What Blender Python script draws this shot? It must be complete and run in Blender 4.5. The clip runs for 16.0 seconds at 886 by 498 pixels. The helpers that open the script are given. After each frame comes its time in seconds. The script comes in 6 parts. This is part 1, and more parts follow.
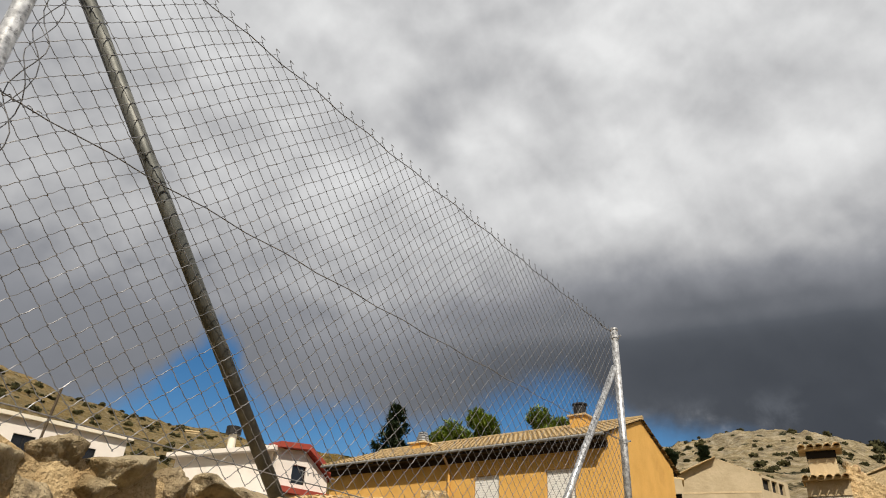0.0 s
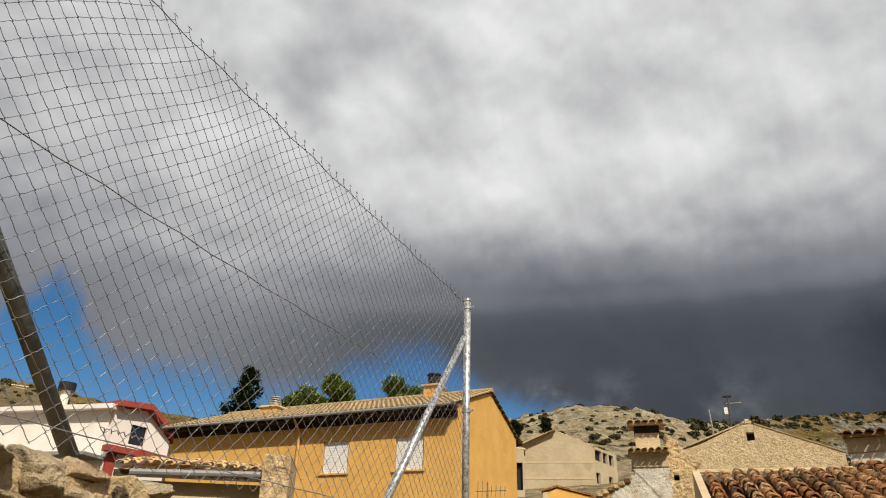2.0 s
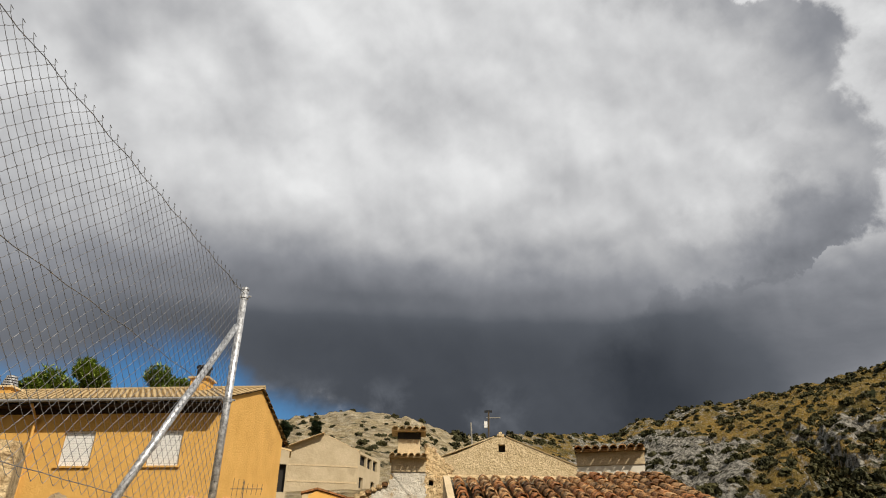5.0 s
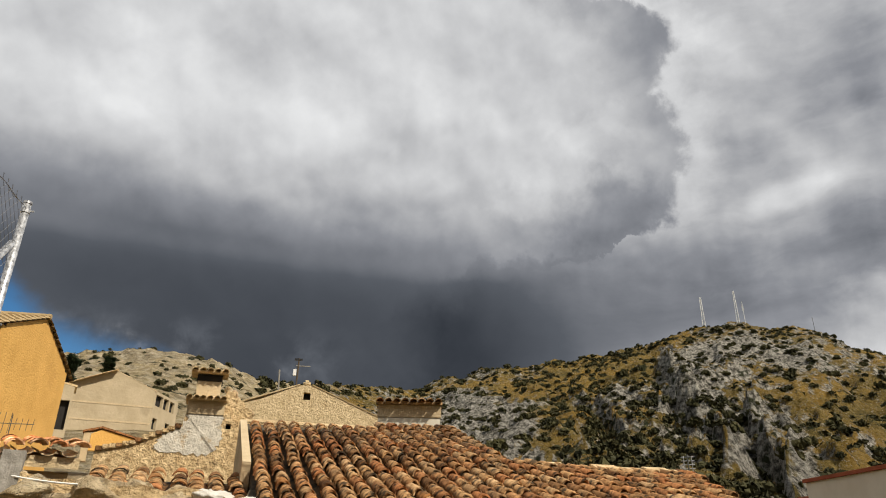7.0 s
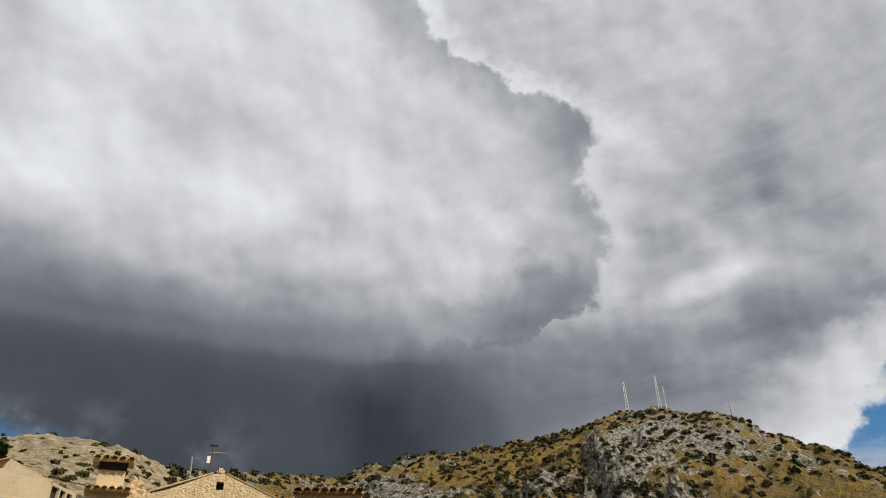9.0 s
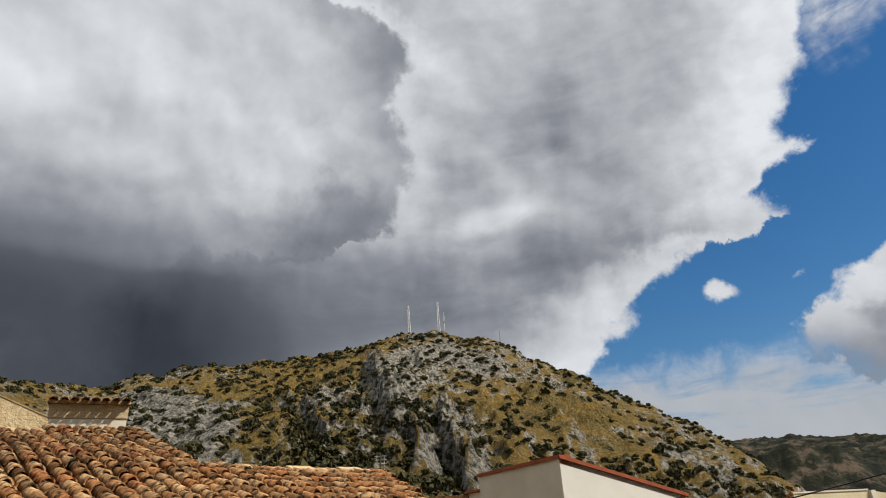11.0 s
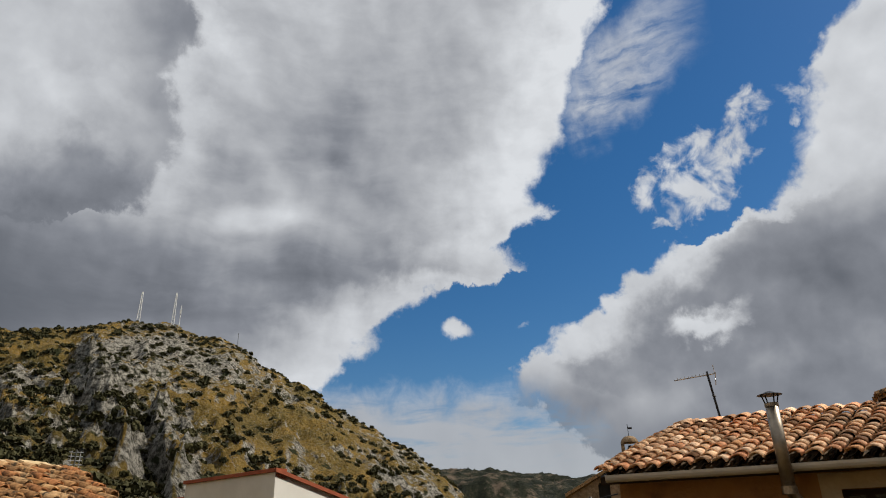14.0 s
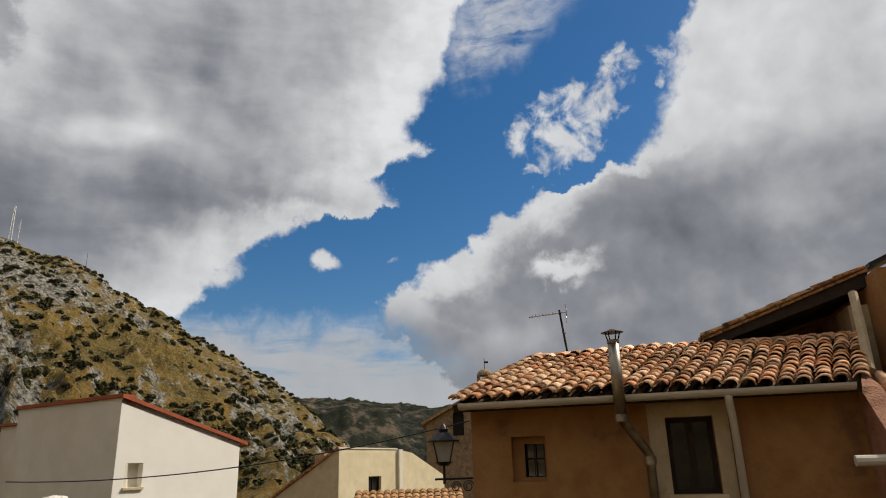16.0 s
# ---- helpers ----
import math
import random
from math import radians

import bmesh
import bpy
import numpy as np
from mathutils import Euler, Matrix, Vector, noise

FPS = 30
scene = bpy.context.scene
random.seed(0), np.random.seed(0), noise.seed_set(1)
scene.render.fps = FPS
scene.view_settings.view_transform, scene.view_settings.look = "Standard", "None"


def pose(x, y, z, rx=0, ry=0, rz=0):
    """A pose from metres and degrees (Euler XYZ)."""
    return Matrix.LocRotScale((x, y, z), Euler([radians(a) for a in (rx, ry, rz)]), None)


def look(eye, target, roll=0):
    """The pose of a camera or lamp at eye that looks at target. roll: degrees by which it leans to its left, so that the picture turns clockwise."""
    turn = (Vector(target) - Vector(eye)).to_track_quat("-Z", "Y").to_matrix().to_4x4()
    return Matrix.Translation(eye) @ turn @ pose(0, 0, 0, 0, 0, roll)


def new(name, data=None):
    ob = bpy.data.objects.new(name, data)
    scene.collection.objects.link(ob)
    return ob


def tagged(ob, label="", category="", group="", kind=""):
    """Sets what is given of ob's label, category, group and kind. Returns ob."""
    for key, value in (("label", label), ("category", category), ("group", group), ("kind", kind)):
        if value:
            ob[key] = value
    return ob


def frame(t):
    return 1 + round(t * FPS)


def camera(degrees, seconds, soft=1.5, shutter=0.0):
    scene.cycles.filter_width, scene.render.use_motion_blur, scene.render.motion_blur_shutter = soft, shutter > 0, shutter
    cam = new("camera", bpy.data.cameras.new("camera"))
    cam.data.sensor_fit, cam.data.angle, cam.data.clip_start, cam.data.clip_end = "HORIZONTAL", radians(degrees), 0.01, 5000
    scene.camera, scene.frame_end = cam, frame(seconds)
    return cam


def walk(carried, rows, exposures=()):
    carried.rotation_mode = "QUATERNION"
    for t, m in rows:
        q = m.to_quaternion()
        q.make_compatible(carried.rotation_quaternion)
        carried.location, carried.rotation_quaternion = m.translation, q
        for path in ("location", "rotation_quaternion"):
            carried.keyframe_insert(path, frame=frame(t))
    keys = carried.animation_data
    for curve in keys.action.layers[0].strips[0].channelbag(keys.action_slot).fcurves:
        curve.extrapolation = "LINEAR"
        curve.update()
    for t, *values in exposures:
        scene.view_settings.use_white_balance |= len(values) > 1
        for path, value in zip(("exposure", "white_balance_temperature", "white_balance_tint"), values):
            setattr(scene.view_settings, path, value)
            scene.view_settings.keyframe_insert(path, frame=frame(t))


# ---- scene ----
cam = camera(66.53, 16.0, 1.05)
EYE = 1.6
PATH = [
    (0.0, 0.000, 0.000, 0.000, 119.45, -2.47, -1.39),
    (0.5, 0.015, 0.012, -0.000, 119.75, -2.44, -4.77),
    (1.0, 0.035, 0.041, 0.006, 119.04, -2.46, -8.25),
    (1.5, 0.054, 0.078, 0.013, 117.93, -2.29, -10.93),
    (2.0, 0.087, 0.115, 0.020, 117.27, -1.49, -13.35),
    (2.5, 0.103, 0.132, 0.030, 118.10, -1.44, -15.97),
    (3.0, 0.125, 0.131, 0.027, 118.81, -1.21, -20.17),
    (3.5, 0.115, 0.078, 0.014, 119.51, -1.57, -23.31),
    (3.7, 0.112, 0.063, 0.007, 119.01, -1.41, -25.33),
    (5.8, 0.137, -0.006, -0.068, 116.53, -0.80, -39.01),
    (6.0, 0.161, -0.009, -0.066, 115.11, -1.23, -41.70),
    (6.5, 0.187, 0.009, -0.062, 114.42, -0.61, -44.93),
    (7.0, 0.182, -0.015, -0.062, 114.14, -0.46, -48.35),
    (7.5, 0.192, -0.015, -0.064, 113.91, 0.62, -49.72),
    (8.0, 0.204, -0.035, -0.060, 115.32, 1.50, -51.31),
    (8.5, 0.196, -0.046, -0.056, 117.44, 2.28, -53.57),
    (9.0, 0.194, -0.055, -0.064, 121.00, 1.24, -54.23),
    (9.5, 0.222, -0.057, -0.046, 118.71, 2.01, -59.04),
    (10.0, 0.236, -0.038, -0.047, 115.87, 2.98, -66.59),
    (10.2, 0.232, -0.025, -0.055, 115.33, 3.02, -67.99),
    (12.3, 0.232, -0.022, -0.051, 110.95, 3.56, -81.33),
    (12.5, 0.223, -0.011, -0.044, 110.70, 3.06, -83.50),
    (13.0, 0.195, -0.004, -0.050, 111.23, 2.50, -89.00),
    (13.5, 0.171, 0.002, -0.065, 112.48, 2.54, -93.14),
    (14.0, 0.166, -0.003, -0.063, 113.76, 1.23, -95.10),
    (14.5, 0.167, -0.013, -0.062, 114.61, 1.22, -97.21),
    (15.0, 0.193, -0.029, -0.066, 113.95, 1.46, -100.34),
    (15.5, 0.210, -0.038, -0.075, 111.92, 1.83, -104.45),
    (16.0, 0.240, -0.056, -0.084, 107.95, 1.68, -106.50),
]
EXPOSURE = [(0.0, 0.0, 6650, 10), (7.0, 0.0, 6600, 10), (9.0, -0.01, 6480, 10), (12.3, -0.06, 6350, 10), (14.5, -0.15, 6350, 10), (16.0, -0.10, 6550, 10)]
walk(cam, [(t, pose(x, y, EYE + z, rx, ry, rz)) for t, x, y, z, rx, ry, rz in PATH], EXPOSURE)

# ---- light: cloudy sky with blue gaps, one sun ----
SUN_AZ, SUN_EL = 173.0, 46.0
world = bpy.data.worlds.new("sky")
scene.world = world
world.use_nodes = True
WT = world.node_tree
WT.nodes.clear()


def wnode(kind):
    return WT.nodes.new(kind)


def wmath(op, a, b=None, clamp=False):
    n = wnode("ShaderNodeMath")
    n.operation, n.use_clamp = op, clamp
    for i, v in enumerate((a, b)):
        if v is None:
            continue
        if isinstance(v, (int, float)):
            n.inputs[i].default_value = v
        else:
            WT.links.new(v, n.inputs[i])
    return n.outputs[0]


def wnoise(vector, scale, detail=6.0, rough=0.55, distortion=0.0):
    n = wnode("ShaderNodeTexNoise")
    n.inputs["Scale"].default_value = scale
    n.inputs["Detail"].default_value = detail
    n.inputs["Roughness"].default_value = rough
    n.inputs["Distortion"].default_value = distortion
    WT.links.new(vector, n.inputs["Vector"])
    return n.outputs["Fac"]


def wstep(v, a, b):
    n = wnode("ShaderNodeMapRange")
    n.interpolation_type = "SMOOTHSTEP"
    n.inputs["From Min"].default_value, n.inputs["From Max"].default_value = a, b
    WT.links.new(v, n.inputs["Value"])
    return n.outputs["Result"]


way = wnode("ShaderNodeTexCoord").outputs["Generated"]
split = wnode("ShaderNodeSeparateXYZ")
WT.links.new(way, split.inputs[0])
AZ = wmath("MULTIPLY", wmath("ARCTAN2", split.outputs[0], split.outputs[1]), 57.2958)
EL = wmath("MULTIPLY", wmath("ARCSINE", split.outputs[2]), 57.2958)


def shifted(vector, dx, dy, dz):
    n = wnode("ShaderNodeVectorMath")
    n.operation = "ADD"
    n.inputs[1].default_value = (dx, dy, dz)
    WT.links.new(vector, n.inputs[0])
    return n.outputs[0]


def swing(noise, amount):
    """Noise as a push of about plus or minus half the amount."""
    return wmath("MULTIPLY", wmath("SUBTRACT", noise, 0.5), amount)


def plus(*terms):
    out = terms[0]
    for q in terms[1:]:
        out = wmath("ADD", out, q)
    return out


def less(a, b):
    return wmath("SUBTRACT", a, b)


def times(*terms):
    out = terms[0]
    for q in terms[1:]:
        out = wmath("MULTIPLY", out, q)
    return out


def blended(f, a, b):
    """a where f is 0, b where f is 1."""
    return plus(times(a, less(1.0, f)), times(b, f))


def profile(v, marks, lo, hi):
    """A line through marks (place, value), straight between them; values between lo and hi."""
    x0, x1 = marks[0][0], marks[-1][0]
    r = wnode("ShaderNodeMapRange")
    r.inputs["From Min"].default_value, r.inputs["From Max"].default_value = x0, x1
    WT.links.new(v, r.inputs["Value"])
    ramp = wnode("ShaderNodeValToRGB")
    e = ramp.color_ramp.elements
    while len(e) < len(marks):
        e.new(0.5)
    for k, (x, y) in enumerate(marks):
        g = (y - lo) / (hi - lo)
        e[k].position, e[k].color = (x - x0) / (x1 - x0), (g, g, g, 1)
    WT.links.new(r.outputs["Result"], ramp.inputs[0])
    return plus(times(ramp.outputs[0], hi - lo), lo)


# noises of several sizes; the pairs a little apart give the clouds' swellings a lit and a shaded side
SUN_WAY = (math.sin(radians(SUN_AZ)) * 0.7, math.cos(radians(SUN_AZ)) * 0.7, 0.72)


def relief(scale, step, detail=5.0, rough=0.5, distortion=0.3):
    return less(wnoise(way, scale, detail, rough, distortion), wnoise(shifted(way, *[step * q for q in SUN_WAY]), scale, detail, rough, distortion))


big, mid_n, curl = wnoise(way, 3.2, 4.0, 0.45, 0.0), wnoise(way, 8.0, 8.0, 0.55, 0.1), wnoise(way, 22.0, 8.0, 0.6, 0.3)
big2, mid2, curl2 = (wnoise(shifted(way, 3.7, 1.3, 5.1), s, d, r, 0.1) for s, d, r in ((3.2, 4.0, 0.45), (8.0, 8.0, 0.55), (22.0, 8.0, 0.6)))
lumps, folds = relief(5.0, 0.035, 3.0, 0.45, 0.0), relief(11.0, 0.018, 6.0, 0.5, 0.1)
# the sky's angles, pushed about: for crisp outlines, and calmer for broad tones
AZC = plus(AZ, swing(mid_n, 4.6), swing(curl, 4.8))
ELC = plus(EL, swing(mid2, 4.6), swing(curl2, 4.8))
AZB = plus(AZ, swing(big, 9.0), swing(mid_n, 2.0))
ELB = plus(EL, swing(big2, 6.0), swing(mid2, 2.0))
outline = wnode("ShaderNodeCombineXYZ")
WT.links.new(AZC, outline.inputs[0])
WT.links.new(ELC, outline.inputs[1])
broad = wnode("ShaderNodeCombineXYZ")
WT.links.new(AZB, broad.inputs[0])
WT.links.new(ELB, broad.inputs[1])


def blob(az, el, ra, re, turn=0.0, amount=1.0, edge=0.8, field=None):
    """One soft oval of the sky: middle, radii and turn in degrees."""
    m = wnode("ShaderNodeMapping")
    m.vector_type = "TEXTURE"
    m.inputs["Location"].default_value = (az, el, 0)
    m.inputs["Rotation"].default_value = (0, 0, radians(turn))
    m.inputs["Scale"].default_value = (ra, re, 1)
    WT.links.new((field or outline).outputs[0], m.inputs["Vector"])
    g = wnode("ShaderNodeTexGradient")
    g.gradient_type = "SPHERICAL"
    WT.links.new(m.outputs[0], g.inputs[0])
    return times(wstep(g.outputs["Fac"], 0.0, edge), amount)


# outlines by elevation: the great cloud's ragged end, the bank beyond the blue, the heap over the saddle
END = [(4, 78), (9, 82.5), (12, 85.2), (14, 88), (16.8, 89.8), (18.8, 92.8), (20.3, 95.2), (21.2, 99.5), (21.9, 102.8), (22.6, 102.4), (23.5, 101.2), (25, 104), (26.6, 106.4), (27.6, 105.0), (29, 104.6), (31, 106.5), (34, 108.2), (38.5, 110.8), (46, 116), (60, 126)]
BANK = [(4, 112), (8, 106), (11, 101), (13.1, 100.8), (14.4, 104.0), (17.1, 106.5), (19.7, 111.2), (22.3, 115.4), (23.2, 121.0), (24.4, 124.8), (27.3, 127), (30.2, 128), (33, 129.4), (35, 132.3), (40, 137), (60, 150)]
HEAP = [(18, 52), (22.2, 57), (23.0, 61), (23.6, 65.6), (25.0, 68.4), (27.7, 69.6), (30.5, 70.9), (33.8, 70.7), (35.2, 69.4), (36.6, 69.6), (38.0, 71.2), (39.5, 71.3), (41.7, 69.4), (43.6, 65.4), (47, 57), (60, 40)]
# lower edge of the cloud over the roofs, by bearing
HEM = [(-60, 11), (-30, 12.5), (-25, 14.6), (-22.5, 16.2), (-20.8, 18.8), (-19.2, 20.6), (-17.4, 19.8), (-15.8, 17.0), (-13.5, 15.2), (-7, 15.6), (-1.2, 14.5), (2, 15.4), (4.4, 16.7), (8, 18.0), (11.7, 18.9), (14.1, 17.6), (16.3, 15.4), (18.5, 14.5), (22, 14.0), (26, 12.8), (30, 11), (60, 4)]
to_end = less(profile(ELC, END, 60, 160), AZC)
to_bank = less(AZC, profile(ELC, BANK, 60, 160))
to_heap = less(profile(ELC, HEAP, 30, 90), AZC)
to_hem = plus(less(EL, profile(plus(AZ, swing(mid_n, 3.0), swing(curl, 1.6)), HEM, 0, 40)), swing(mid2, 2.4), swing(curl2, 2.6))
main_cloud = times(wstep(to_end, -0.5, 1.5), wstep(to_hem, -2.0, 1.9))
bank_cloud = blended(wstep(EL, 13.5, 10.5), wstep(to_bank, -0.5, 1.4), wstep(to_bank, -3.0, 5.0))
# thin low haze, a veil off the great cloud's end, torn puffs and one small cloud alone in the blue
streak_way = wnode("ShaderNodeMapping")
streak_way.inputs["Scale"].default_value = (7.0, 7.0, 34.0)
WT.links.new(way, streak_way.inputs["Vector"])
haze = times(wstep(plus(EL, swing(curl, 5.0)), 13.0, 9.0), wstep(wnoise(streak_way.outputs[0], 1.0, 6.0, 0.6, 0.3), 0.20, 0.52), wstep(AZ, 60.0, 80.0), 0.92)
fibre = wnode("ShaderNodeMapping")
fibre.inputs["Rotation"].default_value = (0, 0, radians(-42))
fibre.inputs["Scale"].default_value = (0.10, 0.55, 1.0)
flat_way = wnode("ShaderNodeCombineXYZ")
WT.links.new(plus(AZ, swing(mid_n, 4.0)), flat_way.inputs[0])
WT.links.new(plus(EL, swing(mid2, 4.0)), flat_way.inputs[1])
WT.links.new(flat_way.outputs[0], fibre.inputs["Vector"])
fibres = wnoise(fibre.outputs[0], 1.0, 7.0, 0.6, 0.2)
veil = times(plus(blob(114.5, 37.0, 9, 5.0, 25, 1.0, 0.7), blob(111.5, 33.6, 4.5, 3, 40, 0.45, 0.8)), wstep(plus(fibres, swing(curl, 0.4)), 0.25, 0.66), 0.72)
torn = plus(blob(118.6, 27.2, 7.6, 4.4, 18, 1.5, 0.5), blob(125.3, 31.0, 5.2, 3.0, 20, 1.2, 0.6), blob(114.6, 24.1, 1.2, 0.8, 0, 0.9, 0.6))
puffs = wstep(plus(torn, times(wmath("MINIMUM", times(torn, 2.0), 1.0), plus(swing(wnoise(way, 25.0, 8.0, 0.58, 0.35), 6.2), swing(mid2, 2.4)))), 0.90, 2.30)
near = wnode("ShaderNodeCombineXYZ")
WT.links.new(plus(AZ, swing(curl, 2.4)), near.inputs[0])
WT.links.new(plus(EL, swing(curl2, 2.4)), near.inputs[1])
lone = wstep(plus(blob(96.8, 16.9, 2.1, 1.15, -12, 1.0, 0.9, near), blob(102.5, 17.0, 1.2, 0.35, 0, 0.35, 0.9, near)), 0.15, 0.75)
side = wstep(AZ, 40.0, 60.0)
right_cover = wmath("MAXIMUM", wmath("MAXIMUM", main_cloud, bank_cloud), wmath("MAXIMUM", wmath("MAXIMUM", haze, veil), wmath("MAXIMUM", times(puffs, 0.95), lone)))
cover = blended(side, main_cloud, right_cover)
clear = less(1.0, cover)

# tones, 0 dark to 1 white. The rain-dark base under a bright body, by bearing
base_el = profile(AZB, [(-60, 17), (-30, 20), (-18, 22), (-11, 19.5), (-2, 20.5), (8, 22.6), (14, 23.5), (25, 23.1), (44, 22.2), (50, 21.6), (58, 20.5), (66, 18), (80, 13), (120, 6)], 0, 40)
base_tone = profile(AZB, [(-60, 0.5), (-24, 0.40), (-10, 0.38), (0, 0.32), (11, 0.23), (18, 0.14), (32, 0.10), (48, 0.15), (55, 0.25), (62, 0.36), (70, 0.46), (85, 0.62), (120, 0.6)], 0, 1)
body_tone = profile(AZB, [(-60, 0.66), (-28, 0.68), (-12, 0.76), (4, 0.79), (18, 0.86), (34, 0.86), (46, 0.84), (60, 0.79), (70, 0.78), (120, 0.8)], 0, 1)
above = less(EL, plus(base_el, swing(big2, 3.0), swing(mid2, 1.0)))
tone = blended(wstep(above, -4.5, 10.5), base_tone, body_tone)
dark_base = wstep(above, 5.0, -1.0)
# lighter shreds hang below the base
tone = plus(tone, times(wstep(EL, 18.0, 14.5), wstep(plus(mid_n, swing(curl, 0.5)), 0.44, 0.70), wstep(AZ, 8.0, 18.0), wstep(AZ, 44.0, 32.0), 0.27))
# towards the blue: streaked, whiter towards its end
open_tone = plus(profile(ELB, [(6, 0.66), (13, 0.62), (17, 0.50), (21, 0.56), (25, 0.66), (31, 0.66), (36, 0.69), (50, 0.76)], 0, 1), times(wstep(to_end, 14.0, 0.5), 0.30), swing(fibres, 0.20))
LIT = [(78.0, 25.6, 7.0, 2.0, 5, 0.24), (75, 38, 4.5, 5, 0, 0.14), (88, 24, 6, 3, -30, -0.10), (83, 21, 8, 4, 10, -0.10), (84, 33, 5, 7, -30, -0.08), (87, 34, 12, 9, -20, -0.09), (67, 20, 13, 6, 0, -0.13)]
for b in LIT:
    open_tone = plus(open_tone, blob(*b, field=broad))
open_tone = plus(open_tone, times(wstep(to_heap, -5.0, -0.3), wstep(EL, 23.0, 28.0), 0.17))
heap = times(wstep(to_heap, -0.7, 0.9), wstep(EL, 21.0, 24.0))
heap_tone = plus(tone, times(wstep(to_heap, 11.0, 0.5), -0.18), blob(63.3, 26.2, 7.5, 4.4, 8, -0.18, 0.75), blob(67.3, 39.3, 6.0, 4.0, 15, -0.07, 0.7), blob(55.0, 27.6, 4.5, 2.2, 0, 0.08, 0.8), blob(63, 33, 8, 3.2, 10, 0.07, 0.8))
heap_share = blended(wstep(EL, 21.0, 25.0), wstep(AZB, 74.0, 48.0), heap)
tone = blended(heap_share, open_tone, heap_tone)
GLOW = [(-26, 45, 24, 12, 0, 0.17), (20, 46, 14, 7, 0, 0.09), (5, 39, 7, 5, 30, 0.10), (35, 35, 9, 5, 0, 0.07), (19, 34, 10, 5, 10, 0.05), (-6, 44, 7, 5, 0, 0.08), (-10, 33, 7, 5, 30, 0.08), (-2, 40, 4, 6, 30, -0.12), (12, 40, 5, 7, 20, -0.07), (29, 40, 6, 5, 0, -0.05), (27, 31, 6, 2.5, 0, -0.05), (42, 33, 5, 4, 0, -0.06), (57, 36, 6, 4, 0, 0.05)]
for b in GLOW:
    tone = plus(tone, blob(*b, field=broad))
# the bank: a white brow, blue-grey below
bank_tone = plus(blended(times(wmath("MAXIMUM", wstep(to_bank, 2.0, 8.5), wstep(EL, 14.5, 10.0)), wstep(ELB, 27.0, 20.0)), 0.87, 0.50), blob(117.3, 15.9, 4.2, 1.7, 8, 0.40, 0.7), blob(137, 20, 9, 3, 10, 0.10, 0.8, broad), blob(112, 9.5, 8, 2.0, 8, 0.08, 0.8, broad), blob(126, 16.5, 13, 6.0, 12, -0.09, 0.8, broad))
on_bank = wstep(to_bank, -1.0, 0.3)
loose = times(less(1.0, wstep(to_end, -0.8, 0.0)), wstep(AZ, 60.0, 70.0))
tone = blended(loose, tone, blended(times(wstep(EL, 13.0, 10.0), less(1.0, on_bank)), 0.90, 0.70))
tone = blended(times(on_bank, wstep(AZ, 90.0, 97.0)), tone, bank_tone)
# cauliflower swellings with creases between
def swell(v):
    return wmath("ABSOLUTE", less(wnoise(v, 6.5, 5.0, 0.5, 0.15), 0.5))


heaps = less(swell(way), swell(shifted(way, *[0.02 * q for q in SUN_WAY])))
tone = plus(tone, times(plus(times(heaps, 0.28), times(lumps, 0.60), times(folds, 0.32), swing(mid_n, 0.04), swing(curl, 0.04)), blended(dark_base, 1.0, 0.25)))
ramp = wnode("ShaderNodeValToRGB")
ramp.color_ramp.elements[0].position, ramp.color_ramp.elements[0].color = 0.0, (0.036, 0.042, 0.053, 1)
ramp.color_ramp.elements[1].position, ramp.color_ramp.elements[1].color = 1.0, (0.80, 0.815, 0.83, 1)
for at_, col in ((0.25, (0.099, 0.110, 0.130)), (0.5, (0.264, 0.276, 0.306)), (0.72, (0.495, 0.505, 0.524))):
    e = ramp.color_ramp.elements.new(at_)
    e.color = (*col, 1)
WT.links.new(tone, ramp.inputs[0])
sky = wnode("ShaderNodeTexSky")
sky.sky_type, sky.sun_disc = "NISHITA", False
sky.sun_elevation, sky.sun_rotation = radians(SUN_EL), radians(SUN_AZ)
sky.dust_density, sky.ozone_density, sky.air_density = 0.3, 2.5, 1.0
clear_bg, cloud_bg, mix, wout = wnode("ShaderNodeBackground"), wnode("ShaderNodeBackground"), wnode("ShaderNodeMixShader"), wnode("ShaderNodeOutputWorld")
clear_bg.inputs["Strength"].default_value = 0.083
cloud_bg.inputs["Strength"].default_value = 1.0
deep = wnode("ShaderNodeHueSaturation")
deep.inputs["Saturation"].default_value = 1.35
WT.links.new(sky.outputs[0], deep.inputs["Color"])
WT.links.new(deep.outputs[0], clear_bg.inputs["Color"])
WT.links.new(ramp.outputs[0], cloud_bg.inputs["Color"])
WT.links.new(clear, mix.inputs[0])
WT.links.new(cloud_bg.outputs[0], mix.inputs[1])
WT.links.new(clear_bg.outputs[0], mix.inputs[2])
WT.links.new(mix.outputs[0], wout.inputs[0])

sun = new("sun", bpy.data.lights.new("sun", "SUN"))
sun.data.energy, sun.data.angle, sun.data.color = 5.0, radians(0.6), (1.0, 0.92, 0.79)
_s = Vector((math.sin(radians(SUN_AZ)) * math.cos(radians(SUN_EL)), math.cos(radians(SUN_AZ)) * math.cos(radians(SUN_EL)), math.sin(radians(SUN_EL))))
sun.matrix_world = look(_s * 50, (0, 0, 0))

